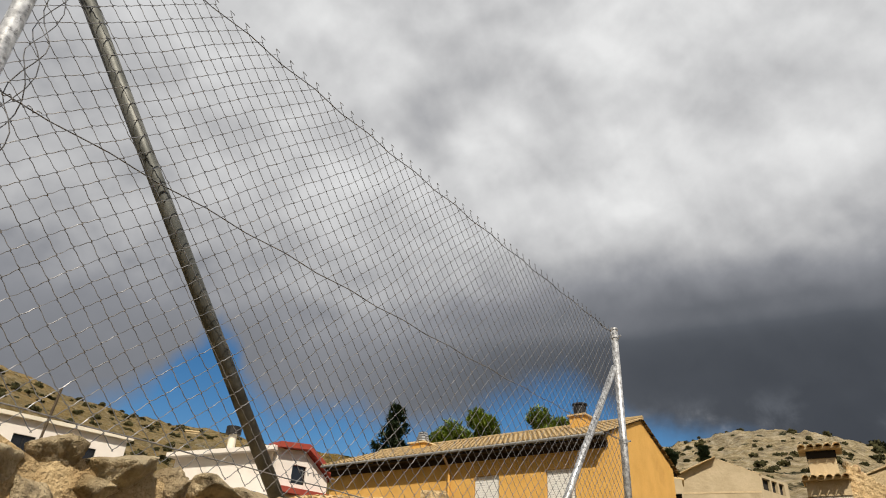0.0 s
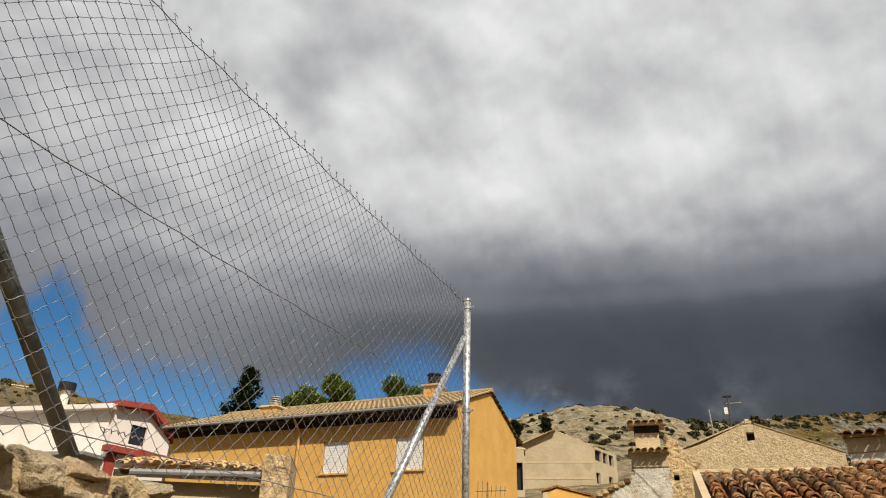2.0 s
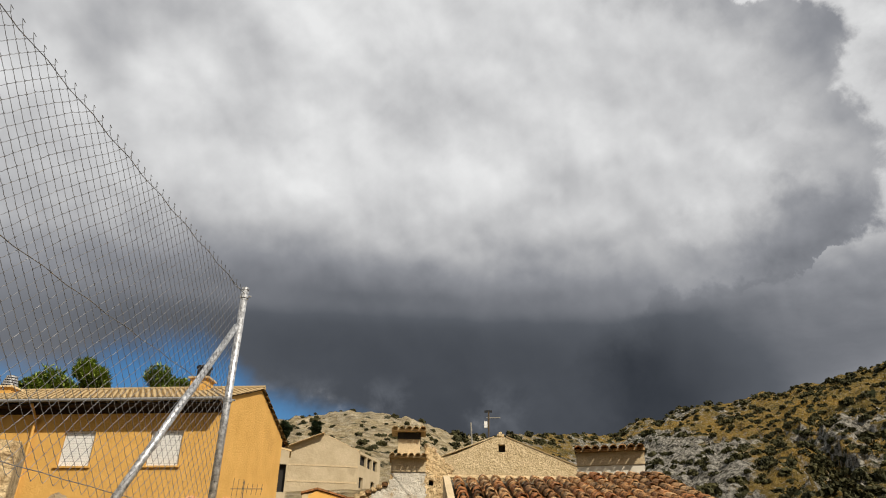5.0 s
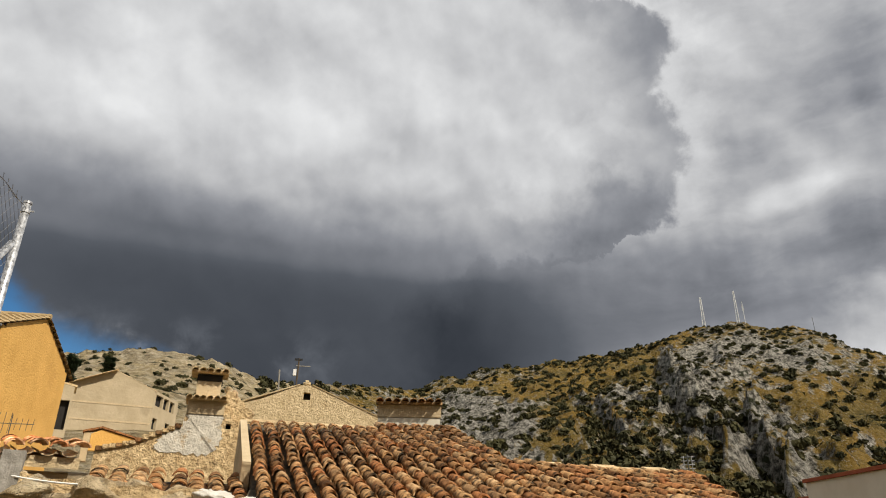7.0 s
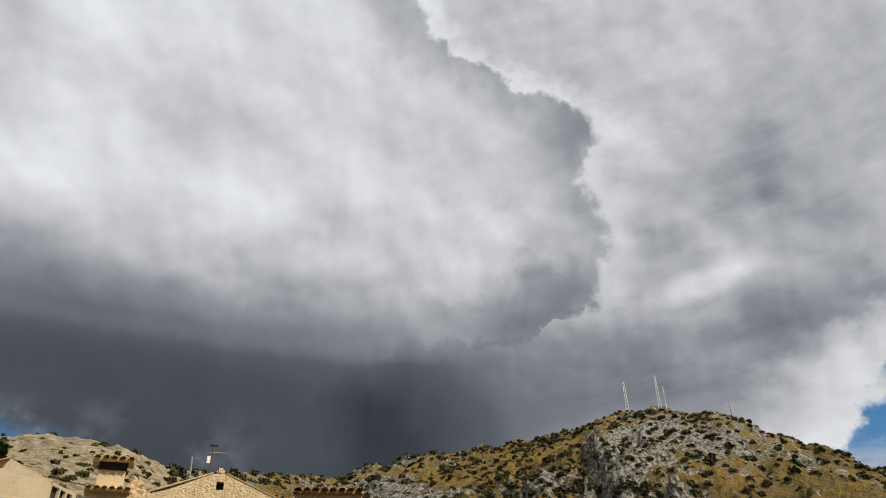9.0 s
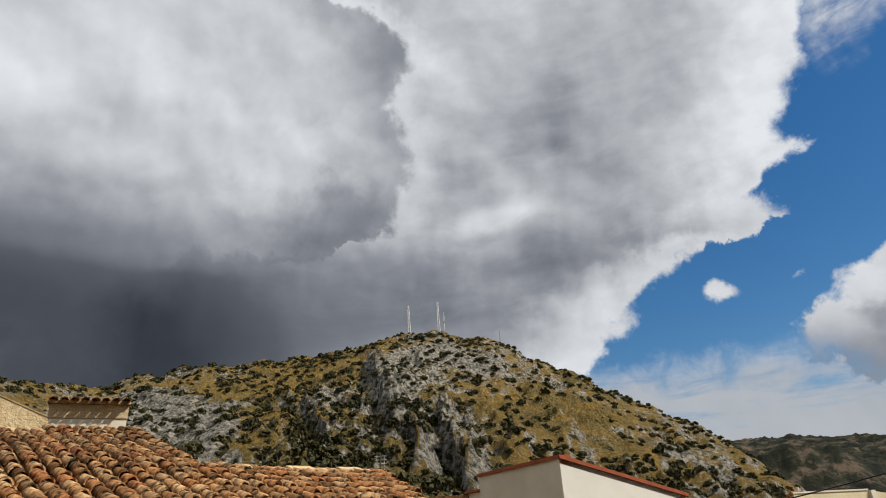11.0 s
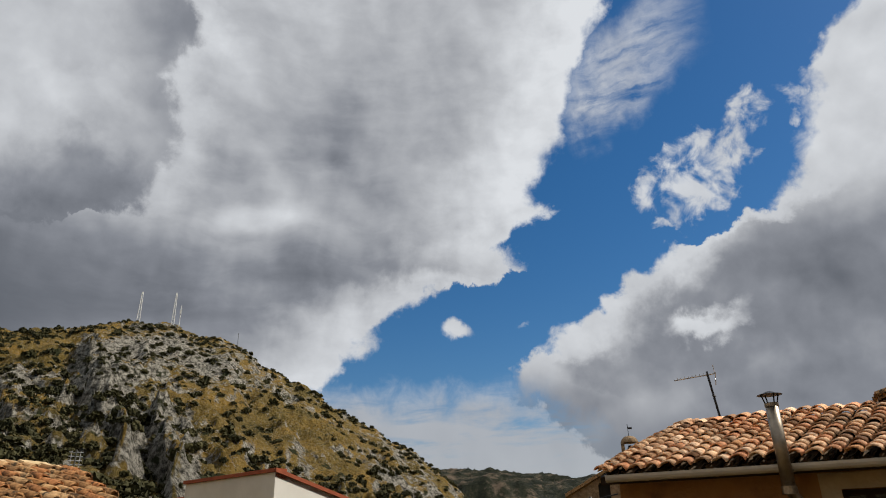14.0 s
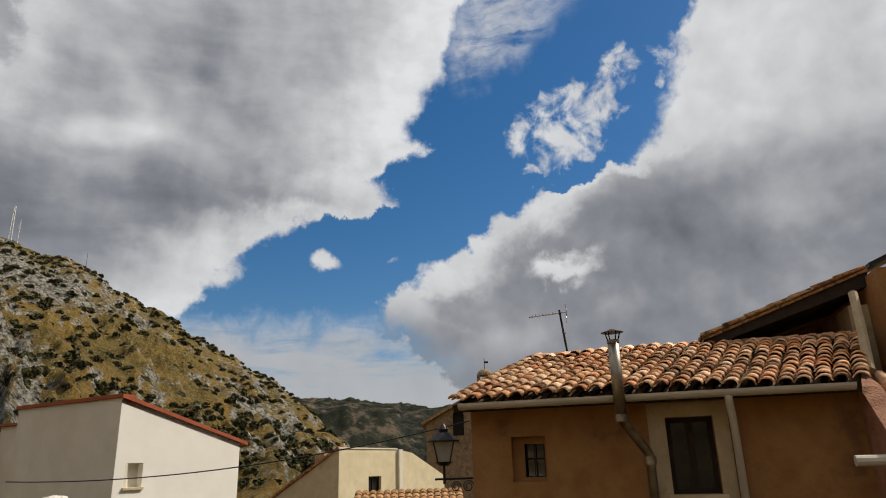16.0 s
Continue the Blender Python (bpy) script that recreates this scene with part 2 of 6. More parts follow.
# ---- materials ----
def surface(name, low, high, scale=3.0, rough=0.85, bump=0.3, bump_scale=40.0, stain=None, stain_scale=0.8, stain_at=0.6, metal=0.0, piece=0.0, spec=0.3, detail=8.0, depth=0.01):
    """A solid surface: two tones in noise, fine relief, stains and painted crevice shade in a third tone, and a tone
    that differs from piece to piece.
    """
    m = bpy.data.materials.new(name)
    m.use_nodes = True
    t = m.node_tree
    p = t.nodes["Principled BSDF"]
    p.inputs["Roughness"].default_value, p.inputs["Metallic"].default_value = rough, metal
    p.inputs["Specular IOR Level"].default_value = spec
    pos = t.nodes.new("ShaderNodeNewGeometry").outputs["Position"]

    def tex(s, d=detail, r=0.6):
        n = t.nodes.new("ShaderNodeTexNoise")
        n.inputs["Scale"].default_value, n.inputs["Detail"].default_value, n.inputs["Roughness"].default_value = s, d, r
        t.links.new(pos, n.inputs["Vector"])
        return n.outputs["Fac"]

    ramp = t.nodes.new("ShaderNodeValToRGB")
    ramp.color_ramp.elements[0].position, ramp.color_ramp.elements[0].color = 0.32, (*low, 1)
    ramp.color_ramp.elements[1].position, ramp.color_ramp.elements[1].color = 0.68, (*high, 1)
    t.links.new(tex(scale), ramp.inputs[0])
    colour = ramp.outputs[0]

    def blend(fac, a, b, how="MIX"):
        n = t.nodes.new("ShaderNodeMix")
        n.data_type, n.blend_type = "RGBA", how
        for sock, v in ((n.inputs[0], fac), (n.inputs[6], a), (n.inputs[7], b)):
            if isinstance(v, (int, float)):
                sock.default_value = v
            elif isinstance(v, tuple):
                sock.default_value = (*v, 1)
            else:
                t.links.new(v, sock)
        return n.outputs[2]

    if stain:
        mr = t.nodes.new("ShaderNodeMapRange")
        mr.inputs["From Min"].default_value, mr.inputs["From Max"].default_value = stain_at, stain_at + 0.12
        t.links.new(tex(stain_scale, 10.0, 0.65), mr.inputs["Value"])
        colour = blend(mr.outputs[0], colour, stain)
    if piece:
        info, isle = t.nodes.new("ShaderNodeObjectInfo"), t.nodes.new("ShaderNodeNewGeometry")
        both = t.nodes.new("ShaderNodeMath")
        both.operation = "ADD"
        t.links.new(info.outputs["Random"], both.inputs[0])
        t.links.new(isle.outputs["Random Per Island"], both.inputs[1])
        wrap = t.nodes.new("ShaderNodeMath")
        wrap.operation = "FRACT"
        t.links.new(both.outputs[0], wrap.inputs[0])
        pr = t.nodes.new("ShaderNodeValToRGB")
        pr.color_ramp.interpolation = "LINEAR"
        hues = ((0.55, 0.50, 0.46), (1.0, 0.92, 0.84), (1.25, 1.22, 1.15), (1.10, 0.86, 0.74), (0.80, 0.76, 0.72), (1.35, 1.38, 1.40), (0.95, 0.80, 0.66))
        while len(pr.color_ramp.elements) < len(hues):
            pr.color_ramp.elements.new(0.5)
        for k, (e, c) in enumerate(zip(pr.color_ramp.elements, hues)):
            e.position = k / (len(hues) - 1)
            e.color = (*[1 + (q - 1) * piece * 2 for q in c], 1)
        t.links.new(wrap.outputs[0], pr.inputs[0])
        colour = blend(1.0, colour, pr.outputs[0], "MULTIPLY")
    t.links.new(colour, p.inputs["Base Color"])
    if bump:
        b = t.nodes.new("ShaderNodeBump")
        b.inputs["Strength"].default_value, b.inputs["Distance"].default_value = bump, depth
        t.links.new(tex(bump_scale), b.inputs["Height"])
        t.links.new(b.outputs[0], p.inputs["Normal"])
    return m


OCHRE = surface("ochre_render", (0.63, 0.355, 0.092), (0.73, 0.425, 0.12), 1.2, 0.9, 0.6, 14, (0.56, 0.31, 0.085), 0.5, 0.62, depth=0.04)
BROWN_RENDER = surface("brown_render", (0.26, 0.124, 0.042), (0.38, 0.196, 0.072), 2.6, 0.9, 0.6, 22, (0.19, 0.092, 0.038), 1.3, 0.55, depth=0.02)
RED_PLASTER = surface("reddish_plaster", (0.30, 0.13, 0.075), (0.44, 0.23, 0.14), 5.0, 0.95, 0.9, 25, (0.17, 0.08, 0.05), 3.0, 0.58, depth=0.03)
BEIGE_RENDER = surface("beige_render", (0.48, 0.37, 0.225), (0.60, 0.48, 0.305), 2.5, 0.9, 0.6, 20, (0.36, 0.27, 0.16), 1.3, 0.6, depth=0.03)
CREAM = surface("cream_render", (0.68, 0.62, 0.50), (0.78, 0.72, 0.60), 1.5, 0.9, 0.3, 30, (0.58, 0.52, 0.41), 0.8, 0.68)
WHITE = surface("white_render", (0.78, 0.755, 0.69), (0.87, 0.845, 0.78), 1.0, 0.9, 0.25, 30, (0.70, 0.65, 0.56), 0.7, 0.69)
YELLOW = surface("pale_yellow_render", (0.62, 0.53, 0.34), (0.76, 0.67, 0.46), 1.5, 0.9, 0.35, 20, (0.52, 0.43, 0.27), 1.0, 0.64)
CONCRETE_BRICK = surface("grey_brown_brick", (0.41, 0.33, 0.21), (0.52, 0.425, 0.285), 0.5, 0.95, 0.6, 3, (0.31, 0.25, 0.155), 0.25, 0.6, depth=0.08)
WHITEWASH = surface("worn_whitewash", (0.46, 0.42, 0.345), (0.70, 0.65, 0.55), 5.0, 0.95, 0.8, 14, (0.44, 0.31, 0.16), 3.0, 0.545, depth=0.05)
RUBBLE = surface("rubble_masonry", (0.40, 0.265, 0.125), (0.80, 0.61, 0.35), 8.0, 0.95, 1.0, 13, (0.20, 0.125, 0.06), 6.5, 0.585, depth=0.09)
MUD = surface("mud_wall", (0.48, 0.36, 0.20), (0.70, 0.56, 0.345), 6.0, 0.95, 0.9, 12, (0.30, 0.21, 0.11), 4.5, 0.60, depth=0.06)
ASHLAR = surface("brown_stone", (0.22, 0.145, 0.08), (0.40, 0.275, 0.16), 3.5, 0.95, 0.9, 5, (0.12, 0.08, 0.045), 2.5, 0.58, depth=0.1)
TILE = surface("clay_tile", (0.50, 0.285, 0.15), (0.84, 0.60, 0.40), 12.0, 0.85, 0.6, 60, (0.13, 0.09, 0.055), 8.0, 0.595, piece=0.85)
TILE_OLD = surface("weathered_clay_tile", (0.16, 0.085, 0.036), (0.47, 0.30, 0.15), 14.0, 0.95, 0.8, 45, (0.045, 0.034, 0.021), 9.0, 0.50, piece=0.8)
# dirty channels, darkened further to paint the shade between cover tiles
TILE_DIRTY_SHADED = surface("dirty_shaded_clay_channel", (0.06, 0.043, 0.025), (0.15, 0.095, 0.048), 8.0, 0.98, 0.8, 40, (0.03, 0.025, 0.016), 5.0, 0.5)
TILE_PALE = surface("pale_clay_tile", (0.50, 0.37, 0.195), (0.72, 0.565, 0.34), 7.0, 0.95, 0.6, 40, (0.28, 0.2, 0.1), 4.0, 0.6, piece=0.3)
TILE_TAN = surface("tan_clay_tile", (0.29, 0.205, 0.10), (0.44, 0.325, 0.175), 4.0, 0.95, 0.6, 25, (0.17, 0.12, 0.06), 3.0, 0.58)
TILE_RED = surface("red_clay_edge", (0.30, 0.075, 0.035), (0.40, 0.11, 0.05), 5.0, 0.9, 0.4, 30)
RED_PAINT = surface("red_brown_paint", (0.30, 0.05, 0.035), (0.36, 0.07, 0.045), 2.0, 0.7, 0.2, 30)
GALV = surface("galvanised_steel", (0.20, 0.205, 0.215), (0.84, 0.85, 0.86), 34.0, 0.40, 0.4, 60, (0.13, 0.13, 0.135), 48.0, 0.55, metal=0.6, depth=0.002)
GALV_DULL = surface("dull_galvanised_steel", (0.07, 0.074, 0.068), (0.165, 0.168, 0.155), 14.0, 0.5, 0.2, 60, (0.20, 0.20, 0.18), 20.0, 0.62, metal=0.3, depth=0.002)
WIRE = surface("fence_wire", (0.16, 0.16, 0.165), (0.30, 0.30, 0.31), 60.0, 0.45, 0.0, metal=0.5)
STEEL = surface("stainless_steel", (0.20, 0.165, 0.12), (0.36, 0.305, 0.235), 9.0, 0.38, 0.05, 40, (0.12, 0.09, 0.06), 5.0, 0.58, metal=0.85, depth=0.002)
ZINC = surface("painted_gutter", (0.50, 0.45, 0.37), (0.60, 0.55, 0.46), 3.0, 0.5, 0.1, 30, (0.40, 0.34, 0.26), 1.6, 0.6)
GREY_METAL = surface("grey_gutter", (0.22, 0.22, 0.22), (0.3, 0.3, 0.3), 3.0, 0.5, 0.1, 30)
BLACK = surface("black_iron", (0.012, 0.012, 0.013), (0.022, 0.022, 0.023), 20.0, 0.5, 0.1, 60)
DARK_WOOD = surface("dark_wood", (0.02, 0.012, 0.008), (0.04, 0.023, 0.014), 12.0, 0.7, 0.4, 50)
OLD_WOOD = surface("weathered_wood", (0.20, 0.185, 0.16), (0.36, 0.34, 0.30), 18.0, 0.9, 0.7, 50, (0.13, 0.11, 0.09), 6.0, 0.6)
PVC = surface("white_shutter", (0.74, 0.73, 0.70), (0.80, 0.79, 0.76), 2.0, 0.5, 0.05, 30)
# near-black colour that stands for the shade inside openings
DARKNESS = surface("unlit_interior", (0.02, 0.018, 0.016), (0.03, 0.027, 0.024), 2.0, 0.95, 0.0)
GLASS_DARK = surface("window_glass", (0.010, 0.011, 0.013), (0.014, 0.015, 0.018), 2.0, 0.06, 0.0, spec=0.6)
# darker copy of the beige render, with shade put into its colour
SHADED_BEIGE = surface("shaded_beige_render", (0.35, 0.265, 0.155), (0.48, 0.375, 0.235), 3.0, 0.9, 0.6, 20, (0.17, 0.12, 0.07), 1.6, 0.58, depth=0.02)
# the dark third tone paints shaded crevices into the stone's colour
STONE = surface("limestone", (0.38, 0.275, 0.14), (0.86, 0.73, 0.50), 9.0, 0.95, 1.0, 26, (0.09, 0.065, 0.035), 7.0, 0.57, piece=0.3, depth=0.12)
STONE_WHITE = surface("whitewashed_stone", (0.52, 0.48, 0.41), (0.74, 0.71, 0.64), 6.0, 0.95, 0.8, 30, (0.38, 0.33, 0.25), 5.0, 0.6, depth=0.03)
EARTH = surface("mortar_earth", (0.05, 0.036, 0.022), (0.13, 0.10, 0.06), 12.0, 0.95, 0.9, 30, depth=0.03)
LEAF_DARK = surface("conifer_needles", (0.03, 0.05, 0.028), (0.07, 0.10, 0.05), 2.0, 0.8, 0.0)
LEAF_PINE = surface("pine_needles", (0.14, 0.20, 0.03), (0.30, 0.36, 0.08), 1.2, 0.8, 0.0)
SHRUB = surface("shrub_leaves", (0.026, 0.027, 0.010), (0.072, 0.064, 0.021), 0.15, 0.9, 0.0)
BARK = surface("bark", (0.06, 0.045, 0.03), (0.12, 0.09, 0.06), 10.0, 0.95, 0.6, 30)
PINK = surface("pinkish_white_render", (0.75, 0.69, 0.63), (0.83, 0.78, 0.72), 1.0, 0.9, 0.3, 20)
CURTAIN = surface("frosted_lamp_glass", (0.30, 0.29, 0.26), (0.40, 0.38, 0.34), 5.0, 0.3, 0.0)

# ---- building tools ----
def pol(az, d, h=0.0):
    """A place by its bearing in degrees (0 is ahead, + is right), distance and height over the eye."""
    return Vector((d * math.sin(radians(az)), d * math.cos(radians(az)), EYE + h))


def pel(az, el, d):
    """The same by bearing, elevation in degrees and level distance."""
    return pol(az, d, d * math.tan(radians(el)))


def part(name, bm, material, parent=None, label="", m=None, smooth=False):
    me = bpy.data.meshes.new(name)
    bmesh.ops.recalc_face_normals(bm, faces=bm.faces)
    bm.to_mesh(me)
    bm.free()
    if smooth:
        for f in me.polygons:
            f.use_smooth = True
    me.materials.append(material)
    ob = new(name, me)
    if parent is not None:
        ob.parent = parent
    if m is not None:
        ob.matrix_basis = m
    if label:
        ob["label"] = label
    return ob


def thing(name, m, label, category, group="", kind=""):
    ob = new(name)
    ob.empty_display_size = 0.2
    ob.matrix_basis = m
    return tagged(ob, label, category, group, kind)


def box(bm, x0, x1, y0, y1, z0, z1, bevel=0.0):
    r = bmesh.ops.create_cube(bm, size=1.0, matrix=Matrix.LocRotScale(((x0 + x1) / 2, (y0 + y1) / 2, (z0 + z1) / 2), None, (x1 - x0, y1 - y0, z1 - z0)))
    if bevel:
        edges = list({e for v in r["verts"] for e in v.link_edges})
        bmesh.ops.bevel(bm, geom=edges, offset=bevel, segments=2, affect="EDGES")


def boxed(*a, bevel=0.0):
    bm = bmesh.new()
    box(bm, *a, bevel=bevel)
    return bm


def tube(bm, pts, r, n=8, r_end=None, cap=True):
    """A round bar along points."""
    pts = [Vector(p) for p in pts]
    rings = []
    for i, p in enumerate(pts):
        d = ((pts[min(i + 1, len(pts) - 1)] - p).normalized() + (p - pts[max(i - 1, 0)]).normalized()).normalized()
        side = d.orthogonal().normalized() if i == 0 else (side - d * side.dot(d)).normalized()
        up = d.cross(side)
        rr = r if r_end is None else r + (r_end - r) * i / (len(pts) - 1)
        rings.append([bm.verts.new(p + (side * math.cos(a) + up * math.sin(a)) * rr) for a in (2 * math.pi * k / n for k in range(n))])
    for a, b in zip(rings, rings[1:]):
        for k in range(n):
            bm.faces.new((a[k], a[(k + 1) % n], b[(k + 1) % n], b[k]))
    if cap:
        bm.faces.new(rings[0][::-1])
        bm.faces.new(rings[-1])


def tubed(pts, r, n=8, r_end=None):
    bm = bmesh.new()
    tube(bm, pts, r, n, r_end)
    return bm


def prism(outline, depth):
    """A slab: an outline of (x, z) at y = 0, given depth towards +y."""
    bm = bmesh.new()
    f = bm.faces.new([bm.verts.new((x, 0, z)) for x, z in outline])
    r = bmesh.ops.extrude_face_region(bm, geom=[f])
    bmesh.ops.translate(bm, vec=(0, depth, 0), verts=[v for v in r["geom"] if isinstance(v, bmesh.types.BMVert)])
    return bm


def wall_mesh(x0, x1, z0, top, holes=(), thick=0.3):
    """A wall along x, its face at y = 0 and its depth towards +y, with square holes (x0, x1, z0, z1); top(x) is its upper edge, straight between the marks."""
    marks = marks_of(top)
    xs = sorted({x0, x1, *[h[0] for h in holes], *[h[1] for h in holes], *[x for x in marks if x0 < x < x1]})
    bm = bmesh.new()
    vs = {}

    def v(x, z):
        key = (round(x, 4), round(z, 4))
        if key not in vs:
            vs[key] = bm.verts.new((x, 0, z))
        return vs[key]

    faces = []
    for xa, xb in zip(xs, xs[1:]):
        cut = [h for h in holes if h[0] - 1e-4 < (xa + xb) / 2 < h[1]]
        zs = sorted({z0, *[z for h in cut for z in h[2:]]})
        for za, zb in zip(zs, zs[1:]):
            if any(h[2] < (za + zb) / 2 < h[3] for h in cut):
                continue
            faces.append(bm.faces.new((v(xa, za), v(xb, za), v(xb, zb), v(xa, zb))))
        faces.append(bm.faces.new((v(xa, zs[-1]), v(xb, zs[-1]), v(xb, upper(top, xb)), v(xa, upper(top, xa)))))
    r = bmesh.ops.extrude_face_region(bm, geom=faces)
    bmesh.ops.translate(bm, vec=(0, thick, 0), verts=[g for g in r["geom"] if isinstance(g, bmesh.types.BMVert)])
    return bm


def marks_of(top):
    return [x for x, _ in top]


def upper(top, x):
    """The height at x of an edge given by marks (x, z)."""
    for (xa, za), (xb, zb) in zip(top, top[1:]):
        if xa - 1e-6 <= x <= xb + 1e-6:
            return za + (zb - za) * (x - xa) / (xb - xa)
    return top[0][1] if x < top[0][0] else top[-1][1]


def along(a, b, z=None):
    """A frame at a with x towards b (level), z up: y then points away from the side on the right hand of a to b."""
    a, b = Vector(a), Vector(b)
    d = b - a
    m = Matrix.Rotation(math.atan2(d.y, d.x), 4, "Z")
    m.translation = (a.x, a.y, a.z if z is None else z)
    return m


def facing(a, az):
    """A frame at a whose y axis points along the bearing az, level."""
    m = Matrix.Rotation(-radians(az), 4, "Z")
    m.translation = a
    return m


def window(parent, x0, x1, z0, z1, depth=0.14, frame_mat=None, glass=None, sash=2, name="window", bar=0.05):
    """A window set back in its hole: frame with sashes and panes."""
    frame_mat, glass = frame_mat or DARK_WOOD, glass or GLASS_DARK
    bm = bmesh.new()
    for xa, xb in ((x0, x0 + bar), (x1 - bar, x1)):
        box(bm, xa, xb, depth, depth + 0.06, z0, z1)
    for za, zb in ((z0, z0 + bar), (z1 - bar, z1)):
        box(bm, x0 + bar, x1 - bar, depth, depth + 0.06, za, zb)
    for k in range(1, sash):
        xm = x0 + (x1 - x0) * k / sash
        box(bm, xm - bar * 0.7, xm + bar * 0.7, depth - 0.004, depth + 0.064, z0 + bar, z1 - bar)
    w = part(name, bm, frame_mat, parent)
    for k in range(sash):
        xa, xb = x0 + (x1 - x0) * k / sash, x0 + (x1 - x0) * (k + 1) / sash
        part("pane", boxed(xa, xb, depth + 0.03, depth + 0.04, z0, z1), glass, w, "dark window glass")
    return w


# half-round roof tiles, a few worn shapes that the roofs share
def tile_mesh(name, length, r0, r1, thick, up, n=7, seed=0, rise=0.86):
    """A curved clay tile along +y, wide end at y = 0; up: arched (cover tile), else lying open (channel tile)."""
    rnd = random.Random(seed)
    bm = bmesh.new()
    rows = []
    for y, r in ((0.0, r0), (length, r1)):
        for t in (0.0, thick):
            ring = []
            for k in range(n):
                a = math.pi * (0.06 + 0.88 * k / (n - 1))
                rr = (r - t) * (1 + rnd.uniform(-0.03, 0.03))
                ring.append(bm.verts.new((-rr * math.cos(a), y + (rnd.uniform(-0.008, 0.008) if y == 0 else 0), (rr * math.sin(a) * rise) * (1 if up else -1) + (0 if up else r0 * rise))))
            rows.append(ring)
    o0, i0, o1, i1 = rows
    for k in range(n - 1):
        bm.faces.new((o0[k], o0[k + 1], o1[k + 1], o1[k]))
        bm.faces.new((i0[k], i1[k], i1[k + 1], i0[k + 1]))
        bm.faces.new((o0[k], i0[k], i0[k + 1], o0[k + 1]))
    for k in (0, n - 1):
        bm.faces.new((o0[k], o1[k], i1[k], i0[k]))
    bmesh.ops.recalc_face_normals(bm, faces=bm.faces)
    me = bpy.data.meshes.new(name)
    bm.to_mesh(me)
    bm.free()
    for f in me.polygons:
        f.use_smooth = f.index < 3 * (n - 1) and f.index % 3 != 2
    return me


def tile_kit(material, seed=0, length=0.42, r=0.098, rise=0.86):
    kit = []
    for k in range(4):
        me = tile_mesh("roof_tile", length, r, r * 0.76, 0.015, True, seed=seed + k, rise=rise)
        me.materials.append(material)
        kit.append(me)
    return kit


def tiled_slope(parent, m, width, length, material, seed=0, pitch=0.19, lap=0.26, left=None, right=None, top=None, sway=0.02, sheet=None, name="roof_slope", rise=0.86, channel=None, full=0.45, skew=0.0):
    """A roof plane in its own frame m: x along the eave, y up the slope, z out of it. left(y), right(y): its side edges. skew: how far the columns lean along the eave. The 290 lowest cover tiles are pieces of their own; the rest and the channel tiles are joined."""
    rnd = random.Random(seed)
    left = left or (lambda y: 0.0)
    right = right or (lambda y: width)
    top = top or (lambda x: length)
    bm = bmesh.new()
    n_y = 16
    ys = [length * k / n_y for k in range(n_y + 1)]
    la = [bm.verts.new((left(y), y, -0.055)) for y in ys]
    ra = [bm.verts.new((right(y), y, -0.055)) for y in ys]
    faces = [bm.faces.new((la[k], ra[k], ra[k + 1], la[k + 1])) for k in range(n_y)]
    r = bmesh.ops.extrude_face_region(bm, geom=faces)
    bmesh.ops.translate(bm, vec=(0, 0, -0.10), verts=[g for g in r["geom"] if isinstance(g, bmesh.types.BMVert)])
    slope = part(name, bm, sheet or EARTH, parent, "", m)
    kit = tile_kit(material, seed, lap * 1.3, pitch * full, rise)
    low = bmesh.new()
    places = []
    for c in range(int(width / pitch) + 1):
        x0 = (c + 0.5) * pitch
        bend = rnd.uniform(-sway, sway)
        for k in range(int(length / lap) + 1):
            y = k * lap - 0.08
            x = x0 + skew * y
            if y > top(x) - 0.05 or not (left(y) - 0.02 <= x <= right(y) + 0.05):
                continue
            wob = 0.018 * math.sin(x * 1.7 + seed) + 0.012 * math.sin(y * 2.3 + x)
            places.append((y, pose(x + bend * math.sin(y * 1.5) + rnd.uniform(-0.01, 0.01), y + rnd.uniform(-0.025, 0.025), 0.028 + wob + rnd.uniform(-0.004, 0.010), -3.0 + rnd.uniform(-1.0, 1.0), rnd.uniform(-4, 4), rnd.uniform(-3, 3) - math.degrees(math.atan(skew))), rnd.randrange(4)))
        # channel between this column and the next
        xc = x0 + pitch / 2
        inside = [k * 0.1 for k in range(int(length * 10) + 1) if left(k * 0.1) <= xc + skew * k * 0.1 <= right(k * 0.1) and k * 0.1 < top(xc)]
        if inside:
            n, prev = 6, None
            for y in (inside[0] - 0.05, inside[-1]):
                ring = [low.verts.new((xc + skew * y - pitch * 0.4 * math.cos(math.pi * q / (n - 1)), y, 0.0 - 0.045 * math.sin(math.pi * q / (n - 1)))) for q in range(n)]
                if prev:
                    for q in range(n - 1):
                        low.faces.new((prev[q], prev[q + 1], ring[q + 1], ring[q]))
                prev = ring
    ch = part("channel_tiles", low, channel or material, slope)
    ch["kind"] = "stuff"
    places.sort(key=lambda p: p[0])
    for _, pm, q in places[:290]:
        ob = new("roof_tile", kit[q])
        ob.parent = slope
        ob.matrix_basis = pm
    if len(places) > 290:
        shapes = [([v.co.copy() for v in me.vertices], [tuple(f.vertices) for f in me.polygons]) for me in kit]
        vs, fs = [], []
        for _, pm, q in places[290:]:
            n = len(vs)
            vs += [tuple(pm @ c) for c in shapes[q][0]]
            fs += [tuple(i + n for i in f) for f in shapes[q][1]]
        me = bpy.data.meshes.new("upper_tiles")
        me.from_pydata(vs, [], fs)
        me.materials.append(material)
        ob = new("upper_tiles", me)
        ob.parent = slope
        ob["kind"] = "stuff"
    return slope


